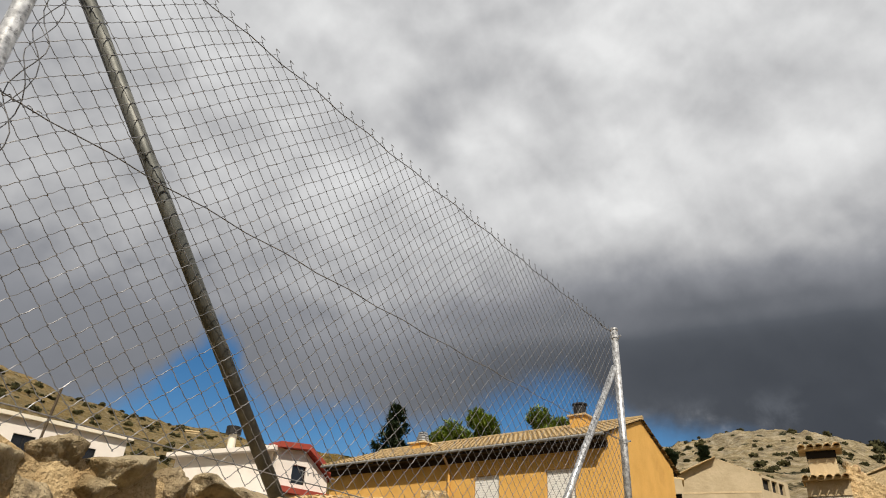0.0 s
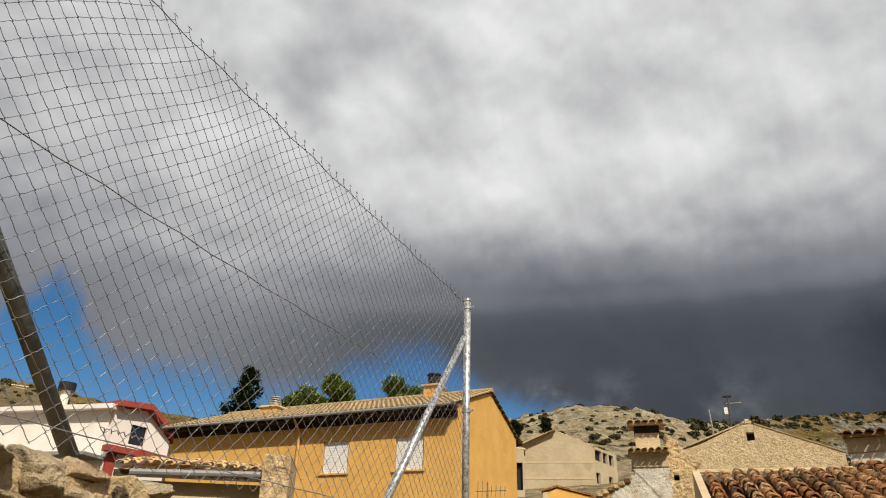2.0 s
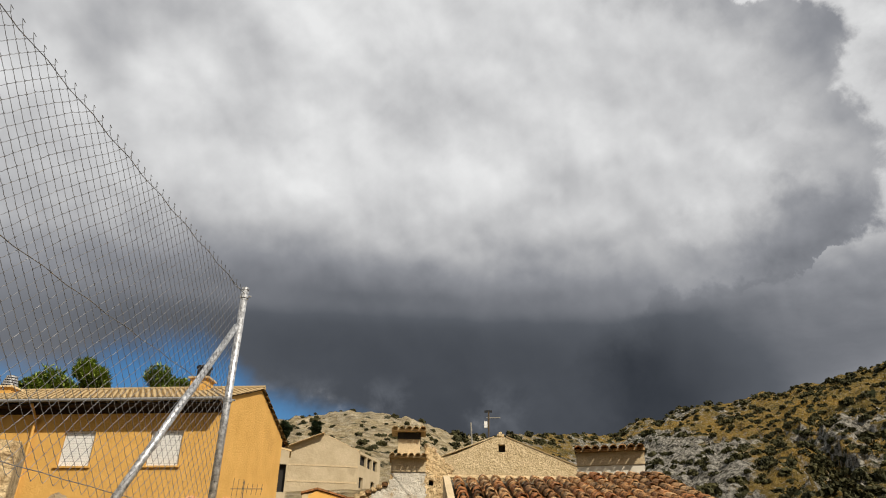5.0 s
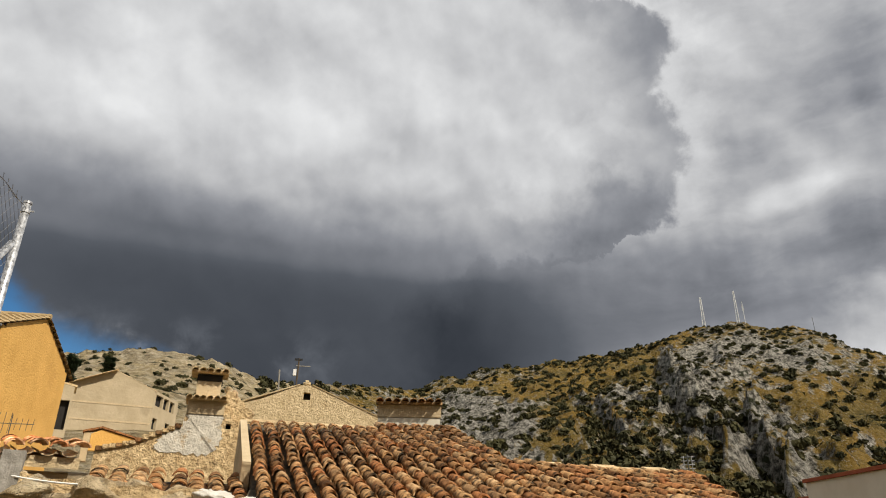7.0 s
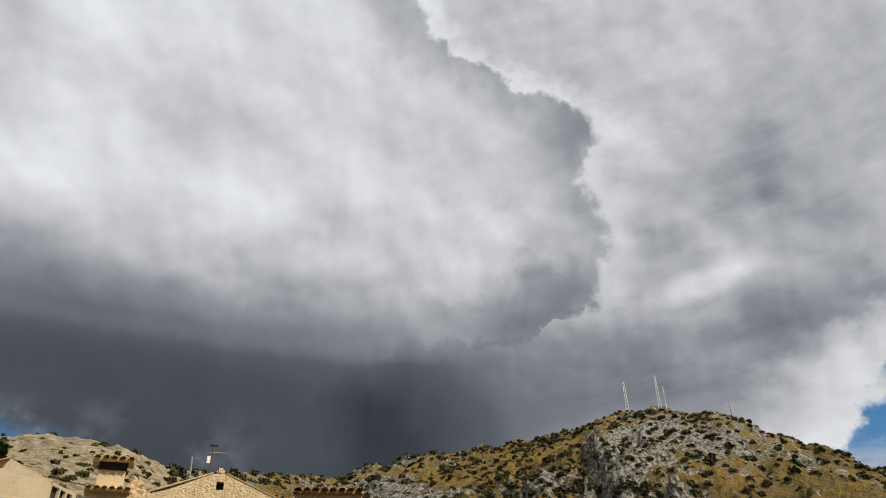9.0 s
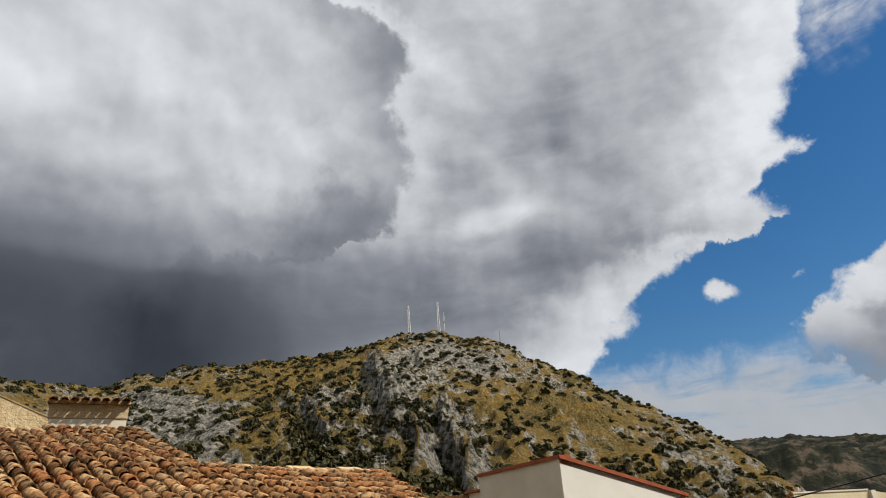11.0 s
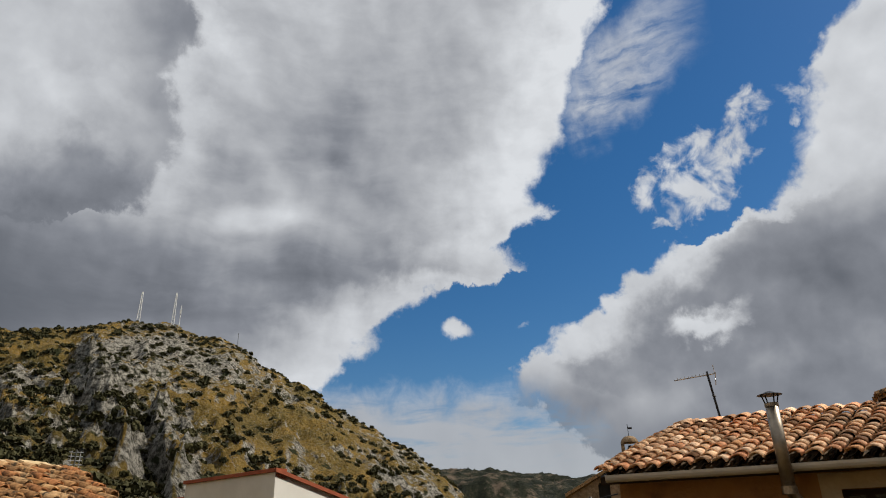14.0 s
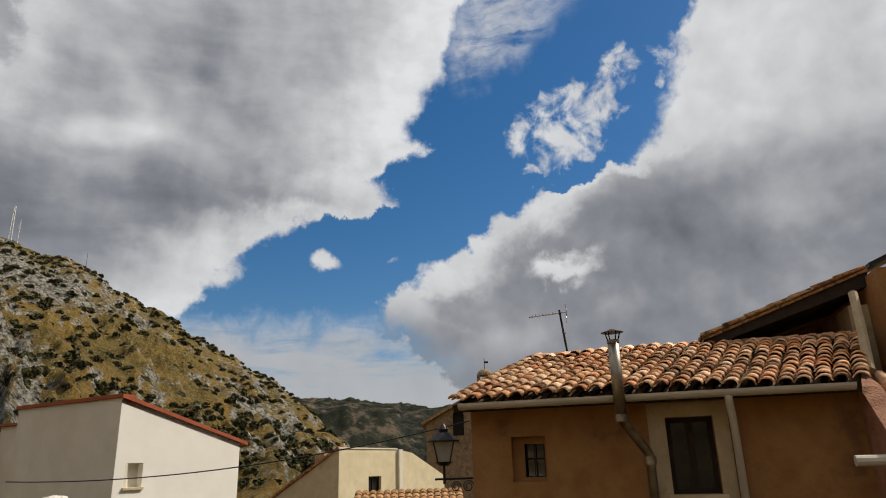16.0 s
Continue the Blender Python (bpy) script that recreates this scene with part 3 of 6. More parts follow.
def wavy_sheet(width, length, pitch=0.22, rise=0.06, thick=0.05, rows=1):
    """A far tiled roof plane as rolls with steps at each course: x along the eave, y up the slope."""
    bm = bmesh.new()
    nx = int(width / pitch) * 6
    lap = length / rows
    for k in range(rows):
        rings = []
        for y, dz in ((k * lap - 0.04, 0.03), (k * lap + lap, 0.0)):
            rings.append([bm.verts.new((width * i / nx, y, dz + rise * abs(math.sin(math.pi * i / 6)) ** 0.7)) for i in range(nx + 1)])
        base = [bm.verts.new((width * i / nx, k * lap - 0.04, -thick)) for i in range(nx + 1)]
        for i in range(nx):
            bm.faces.new((rings[0][i], rings[0][i + 1], rings[1][i + 1], rings[1][i]))
            bm.faces.new((base[i], base[i + 1], rings[0][i + 1], rings[0][i]))
    return bm


def slope_frame(origin, eave_dir_az, pitch_deg):
    """A roof plane's frame: x along the bearing eave_dir_az, y up the slope to the left of it, z out of the plane."""
    x = Vector((math.sin(radians(eave_dir_az)), math.cos(radians(eave_dir_az)), 0))
    back = Vector((-x.y, x.x, 0))
    y = back * math.cos(radians(pitch_deg)) + Vector((0, 0, math.sin(radians(pitch_deg))))
    z = x.cross(y)
    m = Matrix((x, y, z)).transposed().to_4x4()
    m.translation = origin
    return m

# ---- the land: one sheet from the yard to the horizon ----
def lattice(ix, iy, seed):
    h = (ix * 374761393 + iy * 668265263 + seed * 974634271) & 0xFFFFFFFF
    h = ((h ^ (h >> 13)) * 1274126177) & 0xFFFFFFFF
    return ((h ^ (h >> 16)) & 0xFFFF) / 65535.0


def vnoise(x, y, seed=0):
    ix, iy = np.floor(x).astype(np.int64), np.floor(y).astype(np.int64)
    fx, fy = x - ix, y - iy
    fx, fy = fx * fx * (3 - 2 * fx), fy * fy * (3 - 2 * fy)
    a, b, c, d = lattice(ix, iy, seed), lattice(ix + 1, iy, seed), lattice(ix, iy + 1, seed), lattice(ix + 1, iy + 1, seed)
    return (a * (1 - fx) + b * fx) * (1 - fy) + (c * (1 - fx) + d * fx) * fy


def fbm(x, y, octaves=5, seed=0, ridged=False):
    s, amp, norm = 0.0, 1.0, 0.0
    for k in range(octaves):
        n = vnoise(x * 2 ** k, y * 2 ** k, seed + k)
        s = s + amp * ((1 - abs(2 * n - 1)) if ridged else n)
        norm += amp
        amp *= 0.5
    return s / norm


# skyline of the first ridge: bearing, elevation, distance
RIDGE = [(-60, 15.5, 230), (-34, 15.0, 230), (-28, 13.5, 230), (-22, 12.9, 240), (-16, 12.5, 250), (-5, 11.5, 240), (10, 12.2, 220), (18, 13.2, 200),
         (24.5, 14.2, 190), (29.6, 13.9, 190), (34, 12.4, 210), (39.5, 12.4, 300), (46, 12.2, 400), (49, 13.2, 400), (58.7, 14.3, 410), (65, 15.5, 420),
         (69, 16.4, 420), (73, 16.4, 425), (78, 15.1, 430), (82, 13.0, 430), (90, 8.3, 420), (95.5, 4.7, 400), (99.3, 1.2, 380), (104, -2, 360), (115, -3, 360), (180, -2, 400)]
NEAR = [(-60, 6), (-20, 5), (10, 5), (25, 4.5), (38, 3), (50, 0.5), (65, -2), (80, -5), (180, -7)]
FAR = [(-180, 2), (60, 3), (90, 5.2), (95.5, 5.5), (100.5, 5.2), (106, 4.6), (120, 4), (180, 2)]


# fins of rock: share of the way up and bearing, from foot to top; height; breadth of the gentle side
FINS = [
    ([(0.36, 70.6), (0.5, 69.8), (0.59, 68.9), (0.76, 67.0), (0.97, 66.6)], 8.0, 1.4),
    ([(0.33, 75.2), (0.41, 74.0), (0.52, 73.1), (0.66, 72.1)], 8.5, 1.9),
    ([(0.42, 63.4), (0.56, 62.5), (0.74, 62.0)], 6.0, 1.3),
]


def line(table, az, k=1):
    return np.interp(az, [r[0] for r in table], [r[k] for r in table])


def land_height(az, r):
    """Height over the eye of the land at a bearing and distance."""
    x, y = r * np.sin(np.radians(az)), r * np.cos(np.radians(az))
    rr = line(RIDGE, az, 2)
    t = np.clip((r - 45) / (rr - 45), 0, 1)
    near = line(NEAR, az)
    el = near + (line(RIDGE, az) - near) * t ** 0.72
    z1 = r * np.tan(np.radians(el))
    # behind the first ridge the land falls, then rises to the far hills
    over = np.clip((r - rr) / 260, 0, 1)
    z1 = np.where(r > rr, rr * np.tan(np.radians(line(RIDGE, az))) * (1 - over) + over * (-30), z1)
    u = np.clip((r - 700) / 800, 0, 1)
    z2 = -30 + u ** 0.8 * (1500 * np.tan(np.radians(line(FAR, az))) + 30)
    z2 = np.where(r > 1500, 1500 * np.tan(np.radians(line(FAR, az))) - (r - 1500) * 0.05, z2)
    mid = 46 * np.exp(-((az - 99.0) / 4.2) ** 4 - ((r - 900) / 110) ** 2)
    z = np.where(r > 700, np.maximum(z2 + mid, -30), z1)
    # ribs of rock run down the main hill; gullies between them
    ribs = fbm(az / 3.2 + r / 160, r / 70, 4, 11, True)
    crag = fbm(x / 16, y / 16, 5, 3, True)
    hump = fbm(x / 60, y / 60, 4, 21)
    main = np.clip((az - 44) / 6, 0, 1) * np.clip((104 - az) / 6, 0, 1)
    fade = np.clip((r - 60) / 90, 0, 1) * np.clip(1 - abs(r - rr) / 40, 0, 1) * 0.45 + np.clip((r - 60) / 90, 0, 1) * np.clip((rr - r - 5) / 60, 0, 1) * 0.55
    cliff = np.exp(-((az - 67.5 - (r - 250) * 0.012) / 4.5) ** 2) * np.clip((r - 150) / 60, 0, 1) * np.clip((400 - r) / 80, 0, 1)
    z = z + np.where(r < rr + 60, fade * main * ((ribs - 0.55) * 18 + (crag - 0.55) * 16 + (hump - 0.5) * 9), 0)
    # the crag: three fins of rock that run down to the right, sheer on their left
    share = r / rr
    ragged_az = 4.0 * (fbm(x / 24, y / 24, 5, 51) - 0.5) + 2.0 * (fbm(x / 7, y / 7, 3, 52) - 0.5)
    for path, height, width in FINS:
        d = az - np.interp(share, [q[0] for q in path], [q[1] for q in path]) + ragged_az
        reach = np.clip((share - path[0][0] + 0.02) / 0.07, 0, 1) * np.clip((path[-1][0] - share) / 0.12, 0, 1)
        tooth = 0.35 + 1.3 * fbm(r / 11, d * 0 + height, 4, 53)
        fin = np.where(d > 0, np.exp(-np.maximum(d, 0) / width), np.clip(1 + d / 0.4, 0, 1))
        z = z + np.where(r < rr, reach * (height * tooth * fin - 0.6 * height * np.exp(-((d + 1.1) / 1.3) ** 2)), 0)
    crag_zone = np.clip(1 - abs(az - 68.5 + 9 * (share - 0.6)) / 8.5, 0, 1) ** 0.6 * np.clip((share - 0.34) / 0.12, 0, 1) * np.clip((0.95 - share) / 0.2, 0, 1)
    z = z + np.where(r < rr, crag_zone * (crag - 0.55) * 11, 0)
    z = z + np.where(r < rr + 60, fade * (1 - main) * ((crag - 0.5) * 5 + (hump - 0.5) * 5), 0)
    z = z + np.where(r > 650, (crag - 0.5) * 10 + (ribs - 0.5) * 22, 0)
    grit = fbm(x / 5.0, y / 5.0, 3, 41, True)
    z = z + np.where((r > 90) & (r < rr + 30), (grit - 0.6) * (2.2 + 2.5 * cliff), 0)
    # the village ground and the yard
    yard = np.clip((r - 7) / 30, 0, 1)
    low = np.clip((az - 35) / 40, 0, 1)
    return np.where(r < 45, (1 - yard) * (-EYE - 0.2 - low * 2.5 * np.clip((r - 5) / 5, 0, 1)) + yard * 45 * np.tan(np.radians(near)), z)


def land_mesh():
    azs = np.concatenate([np.arange(-180, -42, 6.0), np.arange(-42, 16, 0.5), np.arange(16, 108, 0.16), np.arange(108, 146, 0.5), np.arange(146, 180.1, 6.0)])
    azs[-1] = 180.0
    rs = np.concatenate([[0.01, 0.5, 2, 4, 6, 8, 11, 15, 20, 26, 33, 40, 45, 52, 60], np.arange(66, 160, 3.2), np.arange(160, 470, 1.7), np.arange(470, 700, 20), np.arange(700, 1540, 14), [1700, 2000, 2600, 3400, 4600]])
    A, R = np.meshgrid(azs, rs, indexing="ij")
    Z = land_height(A, R)
    X, Y = R * np.sin(np.radians(A)), R * np.cos(np.radians(A))
    co = np.stack([X, Y, Z + EYE], -1).reshape(-1, 3)
    na, nr = len(azs), len(rs)
    i = (np.arange(na - 1)[:, None] * nr + np.arange(nr - 1)[None, :]).ravel()
    quads = np.stack([i, i + 1, i + nr + 1, i + nr], 1)
    me = bpy.data.meshes.new("ground")
    me.vertices.add(len(co))
    me.vertices.foreach_set("co", co.ravel())
    me.loops.add(quads.size)
    me.loops.foreach_set("vertex_index", quads.ravel().astype(np.int32))
    me.polygons.add(len(quads))
    me.polygons.foreach_set("loop_start", np.arange(0, quads.size, 4, dtype=np.int32))
    me.update(calc_edges=True)
    cover = me.attributes.new("cover", "FLOAT", "POINT")
    cover.data.foreach_set("value", bare_rock(A, R).ravel().astype(np.float32))
    soil = me.attributes.new("soil", "FLOAT", "POINT")
    soil.data.foreach_set("value", (np.clip((A - 13) / 4, 0, 1) * np.clip((40 - A) / 6, 0, 1) * 0.95 + np.clip((-12 - A) / 4, 0, 1) * 0.3).ravel().astype(np.float32))
    return me


def bare_rock(az, r):
    """Where the limestone lies bare (high) or grass grows (low): outcrops by bearing and share of the way up."""
    up = r / line(RIDGE, az, 2)
    spot = lambda a, u, sa, su, turn=0.0: np.exp(-((az - a - turn * (up - u)) / sa) ** 2 - ((up - u) / su) ** 2)
    v = 2.8 * spot(50, 0.64, 5.5, 0.24, -10) + 0.6 * spot(75.5, 0.86, 5, 0.13) + 0.9 * spot(69, 0.7, 2.2, 0.3, 6) + 0.7 * spot(72, 0.45, 2.5, 0.16, -14) + 0.8 * spot(26, 0.92, 9, 0.16)
    v = v + 0.5 * spot(84, 0.55, 2.5, 0.3, 8) + 1.1 * spot(75.6, 0.43, 1.5, 0.12, -9) + 0.7 * spot(70.0, 0.6, 1.0, 0.25, -8) + 0.5 * spot(63.4, 0.55, 1.0, 0.12) + 0.4 * spot(72.5, 0.86, 4.5, 0.07) + 0.6 * spot(92, 0.7, 4, 0.3)
    return v - 0.75 * spot(80, 0.66, 5, 0.12) - 0.6 * spot(60, 0.86, 7, 0.12) - 0.45 * spot(58, 0.5, 4, 0.3) - 0.4 * spot(86, 0.8, 4, 0.15)


def land_material():
    m = bpy.data.materials.new("hillside")
    m.use_nodes = True
    t = m.node_tree
    p = t.nodes["Principled BSDF"]
    p.inputs["Roughness"].default_value, p.inputs["Specular IOR Level"].default_value = 0.95, 0.1
    geo = t.nodes.new("ShaderNodeNewGeometry")

    def tex(s, d=8.0, r=0.62):
        n = t.nodes.new("ShaderNodeTexNoise")
        n.inputs["Scale"].default_value, n.inputs["Detail"].default_value, n.inputs["Roughness"].default_value = s, d, r
        t.links.new(geo.outputs["Position"], n.inputs["Vector"])
        return n.outputs["Fac"]

    def ramp(v, stops):
        n = t.nodes.new("ShaderNodeValToRGB")
        while len(n.color_ramp.elements) < len(stops):
            n.color_ramp.elements.new(0.5)
        for e, (at_, c) in zip(n.color_ramp.elements, stops):
            e.position, e.color = at_, (*c, 1)
        t.links.new(v, n.inputs[0])
        return n.outputs[0]

    def blend(f, a, b):
        n = t.nodes.new("ShaderNodeMix")
        n.data_type = "RGBA"
        for sock, v in ((n.inputs[0], f), (n.inputs[6], a), (n.inputs[7], b)):
            t.links.new(v, sock)
        return n.outputs[2]

    def calc(op, a, b):
        n = t.nodes.new("ShaderNodeMath")
        n.operation = op
        for k, v in enumerate((a, b)):
            if isinstance(v, (int, float)):
                n.inputs[k].default_value = v
            else:
                t.links.new(v, n.inputs[k])
        return n.outputs[0]

    grass = ramp(tex(0.035), [(0.34, (0.090, 0.070, 0.020)), (0.48, (0.205, 0.128, 0.026)), (0.6, (0.35, 0.200, 0.036)), (0.72, (0.105, 0.085, 0.024))])
    grain = ramp(tex(0.9, 8.0, 0.7), [(0.38, (0.030, 0.028, 0.010)), (0.5, (0.15, 0.115, 0.035)), (0.62, (0.33, 0.25, 0.095))])
    grass = blend(ramp(tex(0.2), [(0.4, (0.3, 0.3, 0.3)), (0.6, (0.62, 0.62, 0.62))]), grass, grain)
    rock = ramp(tex(0.62, 10.0, 0.75), [(0.39, (0.022, 0.021, 0.016)), (0.465, (0.145, 0.134, 0.11)), (0.58, (0.46, 0.43, 0.365))])
    # loose pale stones lie all over the grass
    loose = ramp(tex(1.1, 5.0, 0.7), [(0.565, (0.0, 0.0, 0.0)), (0.62, (0.75, 0.75, 0.75))])
    grass = blend(loose, grass, rock)
    sep = t.nodes.new("ShaderNodeSeparateXYZ")
    t.links.new(geo.outputs["Normal"], sep.inputs[0])
    steep = calc("SUBTRACT", 0.86, sep.outputs[2])
    mask = calc("ADD", calc("MULTIPLY", steep, 1.3), calc("MULTIPLY", calc("SUBTRACT", tex(0.028, 5.0), 0.5), 1.6))
    mask = calc("ADD", mask, calc("MULTIPLY", calc("SUBTRACT", tex(0.22, 8.0, 0.7), 0.5), 1.5))
    att = t.nodes.new("ShaderNodeAttribute")
    att.attribute_name = "cover"
    mask = calc("ADD", mask, calc("MULTIPLY", att.outputs["Fac"], 0.45))
    n = t.nodes.new("ShaderNodeMapRange")
    n.inputs["From Min"].default_value, n.inputs["From Max"].default_value = 0.16, 0.34
    t.links.new(mask, n.inputs["Value"])
    soil = t.nodes.new("ShaderNodeAttribute")
    soil.attribute_name = "soil"
    stony = ramp(tex(0.5, 9.0, 0.7), [(0.32, (0.16, 0.12, 0.065)), (0.48, (0.48, 0.38, 0.215)), (0.64, (0.74, 0.63, 0.44))])
    grass = blend(soil.outputs["Fac"], grass, stony)
    base = blend(calc("MULTIPLY", n.outputs[0], calc("SUBTRACT", 1.0, calc("MULTIPLY", soil.outputs["Fac"], 0.7))), grass, rock)
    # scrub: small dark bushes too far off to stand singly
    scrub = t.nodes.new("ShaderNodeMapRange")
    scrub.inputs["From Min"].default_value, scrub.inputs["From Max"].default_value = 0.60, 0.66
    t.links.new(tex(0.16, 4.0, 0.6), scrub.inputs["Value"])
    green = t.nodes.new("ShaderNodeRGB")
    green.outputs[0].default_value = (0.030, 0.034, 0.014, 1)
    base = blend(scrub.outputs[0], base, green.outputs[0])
    # pine woods cover the far hills
    away = t.nodes.new("ShaderNodeVectorMath")
    away.operation = "LENGTH"
    t.links.new(geo.outputs["Position"], away.inputs[0])
    far = t.nodes.new("ShaderNodeMapRange")
    far.inputs["From Min"].default_value, far.inputs["From Max"].default_value = 720, 760
    t.links.new(away.outputs["Value"], far.inputs["Value"])
    woods = ramp(tex(0.03, 10.0, 0.75), [(0.42, (0.010, 0.013, 0.008)), (0.53, (0.028, 0.030, 0.018)), (0.62, (0.14, 0.105, 0.075))])
    base = blend(far.outputs[0], base, woods)
    t.links.new(base, p.inputs["Base Color"])
    b = t.nodes.new("ShaderNodeBump")
    b.inputs["Strength"].default_value, b.inputs["Distance"].default_value = 1.0, 3.0
    t.links.new(tex(0.55, 10.0, 0.75), b.inputs["Height"])
    t.links.new(b.outputs[0], p.inputs["Normal"])
    return m


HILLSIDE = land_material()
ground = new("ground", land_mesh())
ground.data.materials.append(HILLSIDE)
tagged(ground, "rocky hills with dry ochre grass and grey crags", "hillside", kind="structure")


def bush_mesh(rnd, n=38):
    """A small clump of leaf facets, uneven, with gaps."""
    vs, fs = [], []
    for _ in range(n):
        a, h = rnd.uniform(0, 2 * math.pi), rnd.uniform(0.05, 1)
        rad = rnd.uniform(0.3, 1.0) * math.sqrt(max(0.08, 1 - h * h * 0.8))
        c = Vector((math.cos(a) * rad, math.sin(a) * rad, h * 0.85))
        s = rnd.uniform(0.22, 0.42)
        q = Euler((rnd.uniform(0, 6), rnd.uniform(0, 6), rnd.uniform(0, 6))).to_matrix()
        k = len(vs)
        vs += [c + q @ Vector(p) * s for p in ((-1, -0.6, 0), (1, -0.6, 0.2), (0.7, 0.8, 0), (-0.8, 0.7, 0.25), (0, 0, 0.75))]
        fs += [(k, k + 1, k + 4), (k + 1, k + 2, k + 4), (k + 2, k + 3, k + 4), (k + 3, k, k + 4)]
    return np.array([tuple(v) for v in vs]), np.array(fs)


def scatter(name, count, seed, az0, az1, r_of, size, label, accept):
    rnd = random.Random(seed)
    kits = [bush_mesh(rnd) for _ in range(6)]
    vs, fs, base = [], [], 0
    tries = 0
    while count and tries < 60000:
        tries += 1
        az = rnd.uniform(az0, az1)
        r = r_of(az, rnd)
        if not accept(az, r, rnd):
            continue
        count -= 1
        z = float(land_height(np.array([az]), np.array([r]))[0])
        s = size(rnd)
        kv, kf = kits[rnd.randrange(6)]
        turn = rnd.uniform(0, 6.28)
        c, sn = math.cos(turn), math.sin(turn)
        v = np.stack([kv[:, 0] * c - kv[:, 1] * sn, kv[:, 0] * sn + kv[:, 1] * c, kv[:, 2] * rnd.uniform(0.65, 1.1)], 1) * s
        p = pol(az, r, z)
        vs.append(v + np.array([p.x, p.y, p.z - 0.15 * s]))
        fs.append(kf + base)
        base += len(kv)
    me = bpy.data.meshes.new(name)
    me.from_pydata(np.concatenate(vs).tolist(), [], np.concatenate(fs).tolist())
    me.materials.append(SHRUB)
    return tagged(new(name, me), label, "shrubs", kind="stuff")


def patchy(az, r, rnd):
    x, y = r * math.sin(radians(az)), r * math.cos(radians(az))
    return float(fbm(np.array([x / 45.0]), np.array([y / 45.0]), 3, 77)[0]) + rnd.uniform(-0.6, 0.6) > 0.5


scatter("hill_shrubs", 1700, 5, 46, 99, lambda az, rnd: rnd.uniform(110, float(line(RIDGE, az, 2)) + 6), lambda rnd: rnd.uniform(0.9, 2.1) * (1.45 if rnd.random() < 0.2 else 1), "dark green shrubs dotted over the rocky hill", patchy)
scatter("ridge_shrubs", 420, 6, 46, 97, lambda az, rnd: float(line(RIDGE, az, 2)) + rnd.uniform(-14, 4), lambda rnd: rnd.uniform(0.7, 1.9), "dark shrubs along the crest of the hill", lambda a, r, q: True)
def in_gully(az, r, rnd):
    up = r / float(line(RIDGE, az, 2))
    return math.exp(-((az - 63 - 10 * (0.6 - up)) / 5.0) ** 2) * (1.2 if up < 0.8 else 0.6) > rnd.uniform(0, 1)


scatter("gully_shrubs", 700, 12, 54, 74, lambda az, rnd: rnd.uniform(110, 410), lambda rnd: rnd.uniform(0.8, 2.4), "dense dark shrubs in the gullies below the crag", in_gully)
scatter("slope_shrubs", 260, 7, 17, 46, lambda az, rnd: rnd.uniform(120, float(line(RIDGE, az, 2)) + 2), lambda rnd: rnd.uniform(0.4, 1.2), "low dark shrubs on the pale stony slope", patchy)
scatter("crest_shrubs", 110, 9, 33, 47, lambda az, rnd: float(line(RIDGE, az, 2)) + rnd.uniform(-30, 3), lambda rnd: rnd.uniform(0.8, 2.0), "green scrub along the saddle between the hills", lambda a, r, q: True)
scatter("left_hill_shrubs", 220, 8, -40, -14, lambda az, rnd: rnd.uniform(130, float(line(RIDGE, az, 2)) + 2), lambda rnd: rnd.uniform(0.5, 1.5), "brown-green scrub on the ochre slope", patchy)

# ---- the yard: chain-link fence on a rubble wall ----
FAR_POST = Vector((1.24, 4.43, EYE))
FENCE_DIR = Vector((-0.602, -0.798, 0)).normalized()
FENCE_LEN, FENCE_TOP, FENCE_LOW = 3.96, 1.885, 0.33


def on_fence(s, h, off=0.0):
    return FAR_POST + FENCE_DIR * s + Vector((0, 0, h)) + Vector((-FENCE_DIR.y, FENCE_DIR.x, 0)) * off


